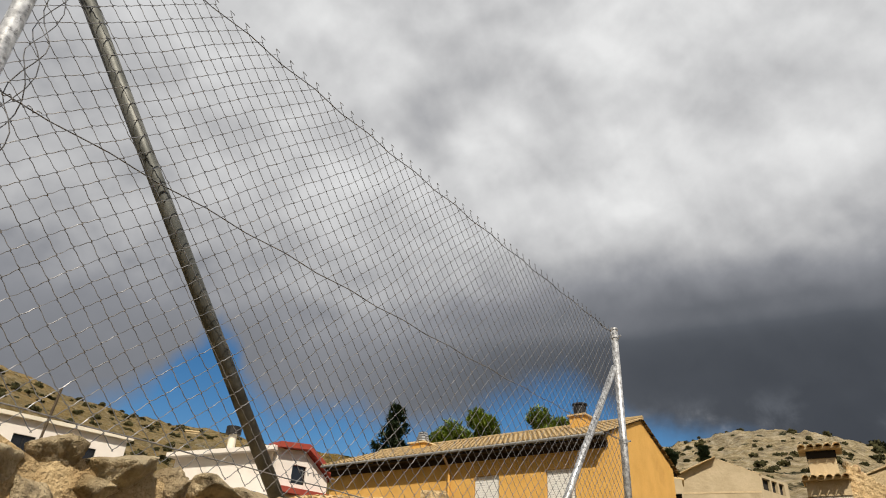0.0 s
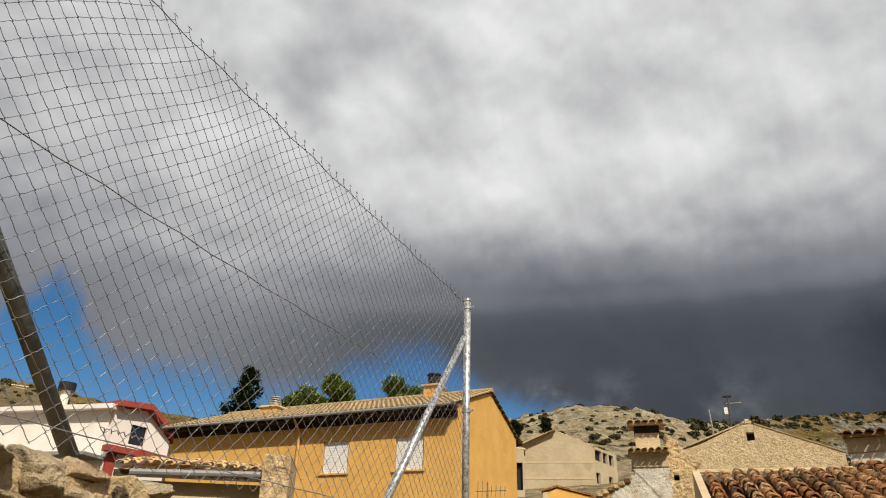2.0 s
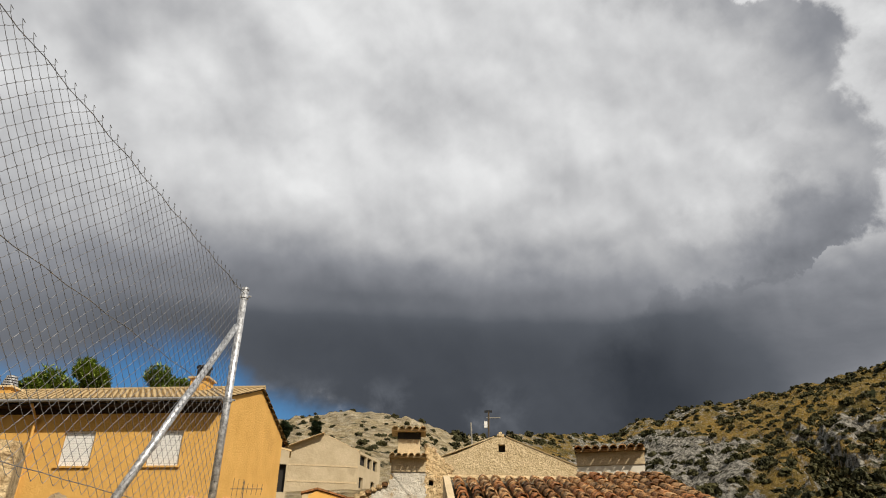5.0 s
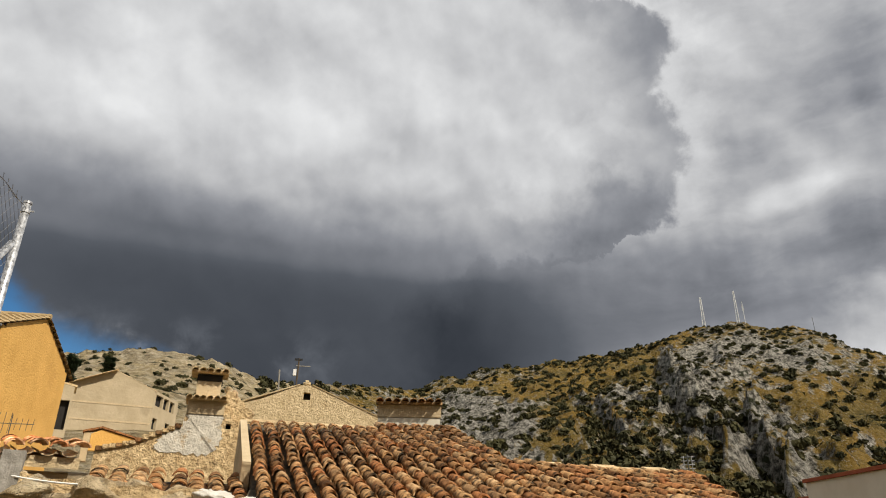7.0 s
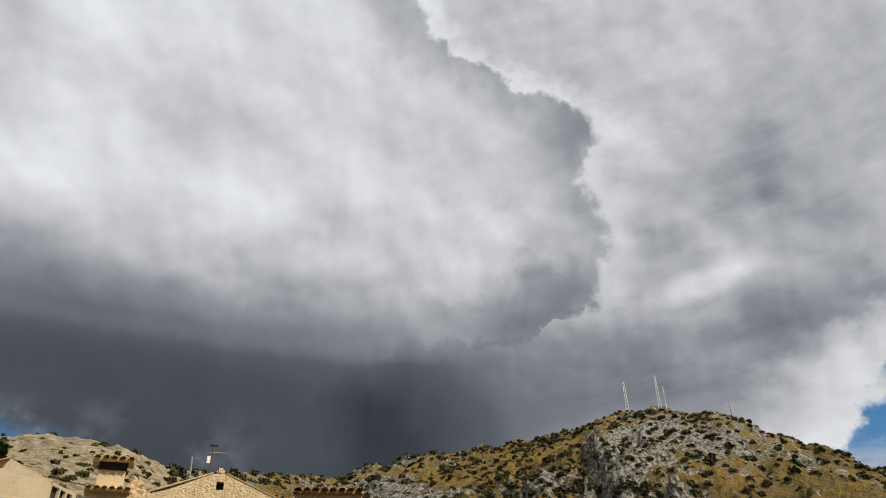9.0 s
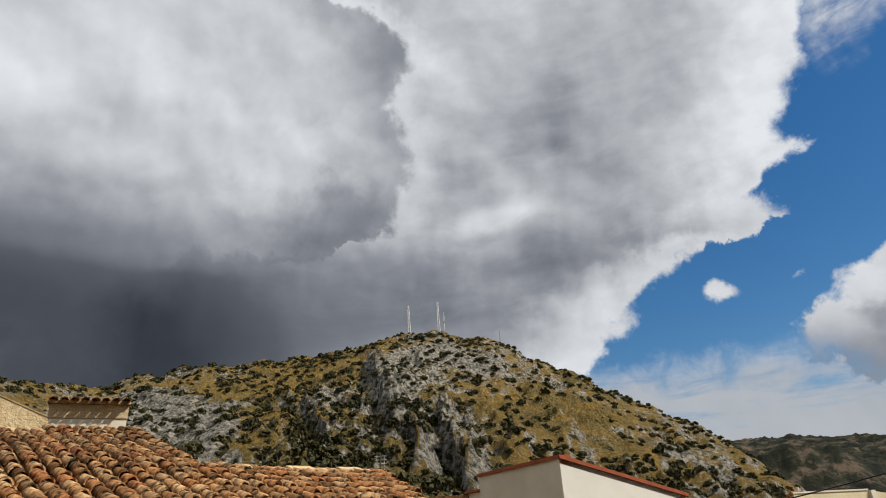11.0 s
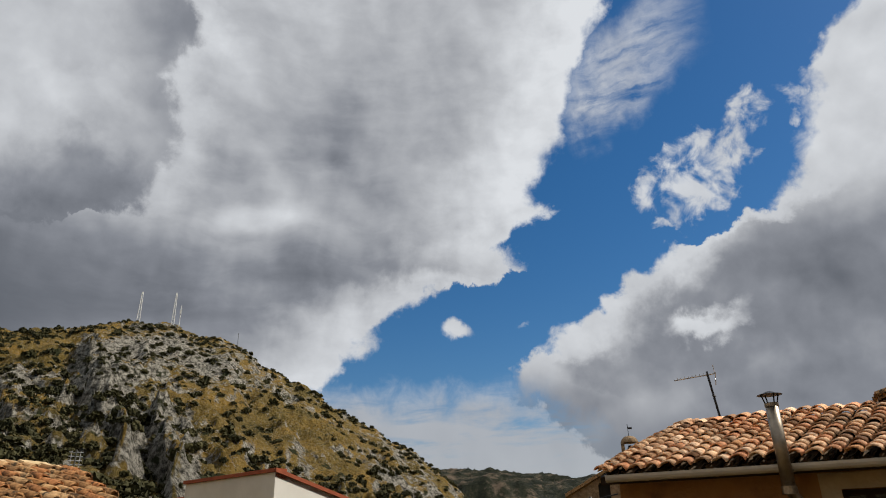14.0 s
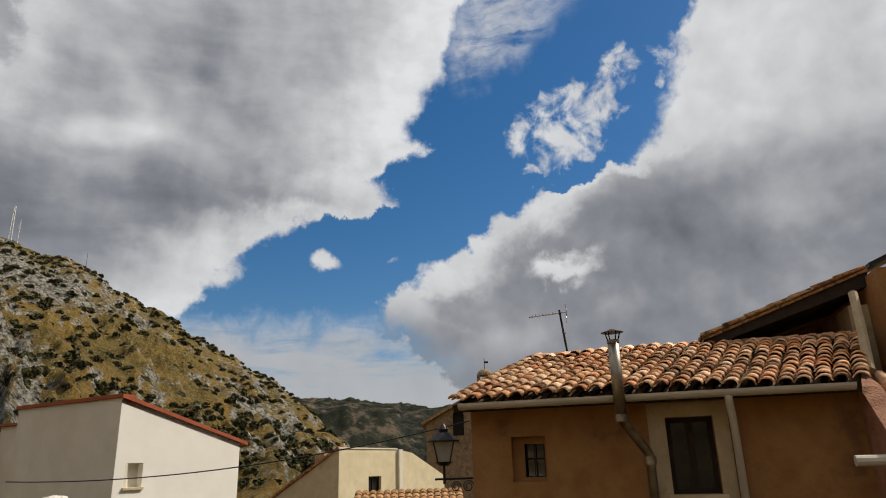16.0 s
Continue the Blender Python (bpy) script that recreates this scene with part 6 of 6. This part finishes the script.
    part("flue_pipe", tubed([(xf, yf, hz + 0.42), (xf + 0.02, yf + 0.02, hz + 0.36), (xf + 0.24, -0.25, hz + 0.04), (xf + 0.27, -0.22, hz - 0.03), (xf + 0.27, -0.22, hz - 1.6)], 0.055, 16), STEEL, fl, "", None, True)
    part("flue_collar", tubed([(xf, yf, hz + 0.36), (xf, yf, hz + 0.44)], 0.078, 18), STEEL, fl)
    part("flue_collar", tubed([(xf, yf, hz + 1.27), (xf, yf, hz + 1.31)], 0.074, 18), STEEL, fl)
    part("flue_collar", tubed([(xf + 0.27, -0.22, hz - 0.12), (xf + 0.27, -0.22, hz - 0.03)], 0.072, 18), STEEL, fl)
    part("flue_bracket", tubed([(xf + 0.07, yf, hz + 0.60), (xf + 0.07, -0.002, hz + 0.60)], 0.010, 6), GALV_DULL, fl)
    part("cowl_disc", tubed([(xf, yf, hz + 1.40), (xf, yf, hz + 1.412), (xf, yf, hz + 1.435)], 0.135, 20, 0.04), BLACK, fl, "dark cowl disc")
    for k in range(4):
        a = k * math.pi / 2 + 0.5
        part("cowl_leg", tubed([(xf + 0.060 * math.cos(a), yf + 0.060 * math.sin(a), hz + 1.28), (xf + 0.10 * math.cos(a), yf + 0.10 * math.sin(a), hz + 1.41)], 0.008, 5), BLACK, fl)
    return m, e, w, base


BHM, BE, BWID, BBASE = brown_house()


def neighbour():
    """The higher house on the right: an oversailing verge over a shaded gable, and a lower roof at its foot."""
    h = thing("neighbour_house", BHM, "taller neighbouring house with an oversailing tiled verge and shaded gable", "house")
    inv = BHM.inverted()
    a, b = inv @ pel(127.2, 7.45, 11.2), inv @ pel(140.0, 12.05, 10.6)
    y0 = (a.y + b.y) / 2
    d = 3.0
    ax, az_, bx_, bz = a.x, a.z, b.x, b.z
    part("roof", prism([(ax, az_ - 0.02), (bx_, bz - 0.10), (bx_, bz + 0.088), (ax, az_ + 0.088)], d), DARK_WOOD, h, "dark timber roof underside", Matrix.Translation((0, y0, 0)))
    kit = tile_kit(TILE_OLD, 40)
    slope = math.atan2(bz - az_, bx_ - ax)
    length = math.hypot(bx_ - ax, bz - az_)
    edge = part("verge_board", prism([(ax, az_ + 0.092), (bx_, bz + 0.092), (bx_, bz + 0.13), (ax, az_ + 0.13)], 0.3), TILE_OLD, h, "", Matrix.Translation((0, y0 - 0.05, 0)))
    for k in range(int(length / 0.33)):
        for row in range(3):
            ob = new("roof_tile", kit[(k + row) % 4])
            ob.parent = edge
            s = k * 0.33
            ob.matrix_basis = pose(ax + math.cos(slope) * s, 0.06 + row * 0.21, az_ + 0.13 + math.sin(slope) * s, 0, -math.degrees(slope), 0) @ pose(0, 0, 0, 0, 0, -90)
    part("gable_wall", wall_mesh(ax + 1.0, bx_ + 2.5, 0, [(ax + 1.0, az_ + 0.25), (bx_, bz - 0.14), (bx_ + 2.5, bz - 0.14)], (), 0.3), BROWN_RENDER, h, "", Matrix.Translation((0, y0 + 1.7, 0)))
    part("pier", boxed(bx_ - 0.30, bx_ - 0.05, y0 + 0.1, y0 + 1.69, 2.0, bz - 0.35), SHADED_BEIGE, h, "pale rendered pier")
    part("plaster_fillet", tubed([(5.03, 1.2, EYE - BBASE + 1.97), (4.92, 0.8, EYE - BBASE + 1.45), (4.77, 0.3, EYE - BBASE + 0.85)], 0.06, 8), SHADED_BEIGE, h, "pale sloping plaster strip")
    part("side_wall", boxed(bx_ - 0.04, bx_ + 3.0, y0 - 0.5, y0 + 3.0, 0, bz + 0.02), BROWN_RENDER, h)
    ch = part("chimney", boxed(bx_ + 0.15, bx_ + 0.75, y0 + 0.1, y0 + 0.6, bz - 0.3, bz + 0.16), ASHLAR, h)
    part("chimney_slab", prism([(bx_ + 0.05, bz + 0.16), (bx_ + 0.85, bz + 0.5), (bx_ + 0.85, bz + 0.56), (bx_ + 0.05, bz + 0.22)], 0.7), BLACK, ch, "", Matrix.Translation((0, y0, 0)))
    # steep little roof that runs down beside the brown house
    m = Matrix.Translation((BWID + 0.20, -0.75, BE - 0.62)) @ pose(0, 0, 0, 33, 0, 0)
    tiled_slope(h, m, 1.6, 1.15, TILE, 29)
    part("low_wall", boxed(BWID + 0.45, BWID + 2.2, -0.3, 0.0, 0, BE - 0.75), BROWN_RENDER, h)
    part("flank", prism([(-0.80, 0), (1.2, 0), (1.2, BE + 0.15), (0.3, BE + 0.10), (-0.1, BE - 0.06), (-0.80, BE - 0.66)], 0.22), RED_PLASTER, h, "reddish crumbling plaster", pose(BWID + 0.17, 0, 0, 0, 0, 90))
    part("low_gutter", tubed([(BWID - 0.42, -0.8, BE - 0.84), (BWID + 2.0, -0.8, BE - 0.84)], 0.055, 10), ZINC, h, "pale gutter of the lower roof")


neighbour()

# ---- aerials, masts, lamp, cables, posts, trees ----
def yagi(name, m, height, boom, n, label, tilt=4.0):
    t = thing(name, m, label, "television aerial")
    part("pole", tubed([(0, 0, 0), (math.tan(radians(tilt)) * -height, 0, height)], 0.017, 8), BLACK, t, "dark thin pole")
    top = Vector((math.tan(radians(tilt)) * -height, 0, height - 0.04))
    b = part("boom", tubed([top + Vector((0.12, 0, 0)), top + Vector((-boom, 0.05, -0.04))], 0.010, 6), GALV, t)
    for k in range(n):
        p = top + Vector((-boom * k / n, 0, -0.04 * k / n))
        part("element", tubed([p + Vector((0, -0.10, 0)), p + Vector((0, 0.10, 0))], 0.004, 5), GALV, b)
    for s in (-1, 1):
        part("reflector", tubed([top + Vector((0.12, -0.1, 0.0)), top + Vector((0.10, 0.1, 0.16 * s))], 0.006, 5), GALV, b)
        part("reflector", tubed([top + Vector((0.12, 0.1, 0.0)), top + Vector((0.10, -0.1, 0.12 * s))], 0.006, 5), GALV, b)
    part("bracket", tubed([top + Vector((0.03, 0, -0.32)), top + Vector((0.06, 0, -0.36))], 0.02, 6), BLACK, t)
    return t


yagi("roof_aerial", facing(pel(117.0, 7.3, 11.3), 116.4), 0.88, 0.5, 9, "television aerial on a thin leaning pole on the tiled roof", 6.0)

wall_aerial = thing("wall_aerial", facing(pel(17.0, 7.1, 12.0), 17.0) @ Matrix.Scale(0.58, 4), "small television aerial in front of the ochre gable", "television aerial")
part("pole", tubed([(0, 0, -0.3), (0, 0, 0.42)], 0.012, 6), GALV_DULL, wall_aerial)
bm_ = part("boom", tubed([(-0.35, 0, 0.18), (0.52, 0, 0.22)], 0.009, 6), GALV_DULL, wall_aerial)
for k in range(7):
    part("element", tubed([(-0.3 + 0.13 * k, 0, 0.05 + (0.0 if k > 2 else -0.1)), (-0.28 + 0.13 * k, 0, 0.34 + (0.0 if k > 2 else 0.12))], 0.006, 5), GALV_DULL, bm_)

slope_grid = thing("grid_aerial", facing(pel(67.9, 4.6, 12.0), 67.9), "upright grid aerial above the old tiles", "television aerial")
part("pole", tubed([(0, 0, -0.6), (0, 0, 0.42)], 0.012, 6), GALV_DULL, slope_grid)
for k in range(7):
    part("element", tubed([(-0.1, 0, 0.02 + k * 0.06), (0.1, 0, 0.02 + k * 0.06)], 0.006, 5), GALV, slope_grid)
for s in (-1, 1):
    part("upright", tubed([(0.06 * s, 0, 0), (0.06 * s, 0, 0.4)], 0.006, 5), GALV, slope_grid)


def lattice_mast(az, el, d, height, w, label):
    t = thing("lattice_mast", facing(pel(az, el, d), az), label, "radio mast", "masts on the summit")
    for sx in (-1, 1):
        for sy in (-1, 1):
            part("leg", tubed([(sx * w, sy * w, -3), (sx * w * 0.35, sy * w * 0.35, height)], 0.21, 5), PVC, t)
    n = int(height / 1.6)
    for k in range(n):
        z0, z1 = height * k / n, height * (k + 1) / n
        f0, f1 = w * (1 - 0.65 * k / n), w * (1 - 0.65 * (k + 1) / n)
        s = 1 if k % 2 else -1
        part("brace", tubed([(-f0 * s, -f0, z0), (f1 * s, -f1, z1)], 0.16, 4), PVC, t)
    return t


lattice_mast(70.2, 16.3, 422, 20.5, 0.9, "pale lattice radio mast on the rocky summit")
lattice_mast(72.8, 16.4, 424, 21.5, 0.8, "tall lattice radio mast beside the summit hut")
mt = thing("pole_mast", facing(pel(73.3, 16.3, 424), 73.3), "thin pole aerial beside the taller mast", "radio mast", "masts on the summit")
part("pole", tubed([(0, 0, -3), (0, 0, 15)], 0.2, 6), PVC, mt)
part("aerial_panel", boxed(-0.5, 0.5, -0.3, -0.1, 9, 12), PVC, mt)
mt2 = thing("pole_mast", facing(pel(78.05, 15.0, 430), 78.0), "lone thin pole on the crest of the hill", "radio mast", "masts on the summit")
part("pole", tubed([(0, 0, -4), (0, 0, 10.5)], 0.13, 6), GALV_DULL, mt2)
for az, w in ((71.9, 1.6), (72.9, 1.2)):
    hh = thing("summit_hut", facing(pel(az, 16.3, 423), az), "small pale equipment hut on the summit", "hut", "huts on the summit")
    part("wall", boxed(-w, w, 0, 3, -2, 1.7), PVC, hh)
    part("roof", boxed(-w - 0.3, w + 0.3, -0.3, 3.3, 1.704, 2.0), GALV, hh)

pole = thing("wooden_pole", facing(pel(34.65, 11.8, 88), 34.65), "thin pale wooden pole on the slope", "pole")
part("pole", tubed([(0, 0, -1), (-0.15, 0, 2.7)], 0.10, 6), OLD_WOOD, pole)
pole2 = thing("utility_pole", facing(pel(36.0, 12.0, 88), 36.0), "dark utility pole with a crossarm on the saddle", "utility pole")
part("pole", tubed([(0, 0, -1), (0.1, 0, 4.0)], 0.11, 6), BARK, pole2)
part("crossarm", boxed(-0.2, 1.6, -0.06, 0.06, 2.95, 3.05), OLD_WOOD, pole2)
part("insulator_box", boxed(-0.5, -0.1, -0.2, 0.2, 1.7, 2.5), PVC, pole2)
part("lamp_head", boxed(-0.45, 0.55, -0.1, 0.1, 3.7, 3.95), BLACK, pole2)

hpole = thing("street_pole", facing(pel(-29.6, 11.0, 30), -29.6), "thin dark pole in front of the white house", "pole")
part("pole", tubed([(-0.15, 0, -2), (0.15, 0, 1.8)], 0.05, 8), BARK, hpole)


def street_lamp():
    d = 9.7
    t = thing("street_lamp", facing(pel(106.5, -0.3, d), 106.55), "black iron wall lantern with frosted panes on a scrolled bracket", "street lamp")
    z = lambda el: d * math.tan(radians(el))
    w0, w1 = 0.115, 0.19
    zb, zt = z(0.25), z(1.75)
    for k in range(4):
        a0, a1 = math.radians(45 + 90 * k), math.radians(135 + 90 * k)
        q = [Vector((math.cos(a) * w * 1.0, math.sin(a) * w * 1.0, zz)) for a, w, zz in ((a0, w0, zb), (a1, w0, zb), (a1, w1, zt), (a0, w1, zt))]
        bm = bmesh.new()
        bm.faces.new([bm.verts.new(v) for v in q])
        g = bmesh.ops.extrude_face_region(bm, geom=list(bm.faces))
        nrm = (q[1] - q[0]).cross(q[3] - q[0]).normalized()
        bmesh.ops.translate(bm, vec=nrm * -0.006, verts=[v for v in g["geom"] if isinstance(v, bmesh.types.BMVert)])
        part("pane", bm, CURTAIN, t, "frosted lantern pane")
        part("corner_bar", tubed([q[0], q[3]], 0.010, 6), BLACK, t)
    bm = bmesh.new()
    tube(bm, [(0, 0, zt), (0, 0, zt + 0.02)], w1 + 0.03, 12)
    tube(bm, [(0, 0, zt + 0.02), (0, 0, zt + 0.12), ], w1 + 0.01, 12, 0.09)
    tube(bm, [(0, 0, zt + 0.12), (0, 0, zt + 0.17)], 0.06, 10, 0.075)
    tube(bm, [(0, 0, zt + 0.17), (0, 0, zt + 0.24)], 0.07, 10, 0.012)
    part("hood", bm, BLACK, t)
    part("base_ring", tubed([(0, 0, zb - 0.05), (0, 0, zb)], 0.06, 10, w0 + 0.01), BLACK, t)
    part("stem", tubed([(0, 0, zb - 0.28), (0, 0, zb - 0.05)], 0.018, 8), BLACK, t)
    zz = zb - 0.22
    br = part("bracket", tubed([(-0.12, 0, zz), (0.55, 0.25, zz)], 0.014, 6), BLACK, t)
    for c, r in ((0.15, 0.07), (0.32, 0.08), (0.47, 0.05)):
        pts = [Vector((c, c * 0.42, zz - 0.10)) + Vector((math.cos(a) * r * (1 - a / 16), 0.4 * math.cos(a) * r * (1 - a / 16), math.sin(a) * r * (1 - a / 16))) for a in [0.5 * k for k in range(22)]]
        part("scroll", tubed(pts, 0.008, 5), BLACK, br)


street_lamp()


def cable(name, a, b, sag, r, label, material=None):
    a, b = Vector(a), Vector(b)
    pts = [a.lerp(b, k / 24) - Vector((0, 0, sag * 4 * (k / 24) * (1 - k / 24))) for k in range(25)]
    t = thing(name, Matrix.Translation(a), label, "cable")
    part("strand", tubed([p - a for p in pts], r, 5), material or BLACK, t)


cable("overhead_cable", pel(75.5, -0.4, 13.5), pel(108.6, 3.0, 9.6), 0.22, 0.009, "black overhead cable strung between the houses")
cable("loose_cable", pel(14.0, 5.0, 4.6), pel(23.5, 3.3, 4.3), 0.03, 0.005, "white loose cable along the wall top", PVC)

stake = thing("wooden_stake", facing(pol(18.9, 4.45, -0.25), 18.9), "weathered grey wooden stake beside the wall", "stake")
bm = bmesh.new()
box(bm, -0.055, 0.055, -0.04, 0.04, -1.4, 0.66)
bmesh.ops.subdivide_edges(bm, edges=list(bm.edges), cuts=3, use_grid_fill=True)
for v in bm.verts:
    v.co += Vector((noise.noise(v.co * 6), noise.noise(v.co * 6 + Vector((5, 0, 0))), noise.noise(v.co * 9))) * 0.014
    v.co.x += 0.03 * v.co.z
part("post", bm, OLD_WOOD, stake)


def crown(rnd, pieces, shape):
    """Many small leaf sprays inside an uneven body; shape(rnd) gives a place and a size."""
    vs, fs = [], []
    for _ in range(pieces):
        c, s, out = shape(rnd)
        q = Euler((rnd.uniform(-0.8, 0.8), rnd.uniform(-0.8, 0.8), rnd.uniform(0, 6.28))).to_matrix()
        for k in range(4):
            a = rnd.uniform(0, 6.28)
            tip = q @ Vector((math.cos(a) * s, math.sin(a) * s, rnd.uniform(-0.1, 0.6) * s))
            side = tip.cross(Vector((0, 0, 1))).normalized() * s * 0.22
            n = len(vs)
            vs += [tuple(c - side), tuple(c + side), tuple(c + tip)]
            fs.append((n, n + 1, n + 2))
    me = bpy.data.meshes.new("crown")
    me.from_pydata(vs, [], fs)
    return me


def tree(name, az, el0, el1, d, radius, kind, material, label, seed):
    rnd = random.Random(seed)
    foot = pel(az, el0, d)
    height = d * (math.tan(radians(el1)) - math.tan(radians(el0)))
    low = 5.0
    t = thing(name, Matrix.Translation(foot - Vector((0, 0, low))), label, "tree")
    H = height + low
    part("trunk", tubed([(0, 0, 0), (0.1, 0, H * 0.5), (0, 0.05, H * 0.93)], 0.28, 8, 0.04), BARK, t)
    if kind == "conifer":
        whorls = [(h, rnd.uniform(0, 6.28)) for h in [low * 0.5 + (H - low * 0.5) * (k / 26) for k in range(26)] for _ in range(5)]

        def shape(r):
            h, a = whorls[r.randrange(len(whorls))]
            f = 1 - (h - low * 0.5) / (H - low * 0.5)
            rad = radius * (0.12 + 0.95 * f) * r.uniform(0.1, 1.0) * (0.75 + 0.4 * math.sin(a * 3 + h))
            return Vector((math.cos(a) * rad, math.sin(a) * rad, h + 0.15 * rad + r.uniform(-0.15, 0.15))), 0.34, 0
    else:
        lobes = [(Vector((rnd.uniform(-1, 1) * radius * 0.62, rnd.uniform(-1, 1) * radius * 0.62, low * 0.7 + (H - low * 0.7) * rnd.uniform(0.25, 0.85))), rnd.uniform(0.35, 0.6) * radius) for _ in range(9)]

        def shape(r):
            c, s = lobes[r.randrange(9)]
            v = Vector((r.gauss(0, 1), r.gauss(0, 1), r.gauss(0, 0.8))).normalized() * s * r.uniform(0.55, 1.05)
            return c + v, 0.30, 0
        for c, s in lobes[:5]:
            part("limb", tubed([(0, 0, H * 0.35), tuple(c * 0.6 + Vector((0, 0, H * 0.15))), tuple(c)], 0.10, 5, 0.03), BARK, t)
    me = crown(rnd, 2600, shape)
    me.materials.append(material)
    cr = new("crown", me)
    cr.parent = t
    return t


tree("conifer", -3.3, 12.0, 16.1, 46, 2.5, "conifer", LEAF_DARK, "dark pointed conifer behind the long roof", 1)
tree("pine", 1.6, 12.5, 15.6, 44, 1.55, "pine", LEAF_PINE, "bright green round-crowned pine behind the roof", 2)
tree("pine", 4.1, 12.8, 16.0, 46, 1.45, "pine", LEAF_PINE, "green pine beside its fellow behind the roof", 3)
tree("pine", 9.8, 13.5, 16.3, 42, 1.35, "pine", LEAF_PINE, "green pine behind the chimney with the black cowl", 4)
tree("slope_tree", 19.2, 11.4, 13.2, 95, 1.0, "pine", LEAF_DARK, "dark green tree on the pale slope", 5)
tree("slope_tree", 21.7, 12.2, 13.6, 120, 0.9, "pine", LEAF_DARK, "dark green tree on the pale slope", 6)
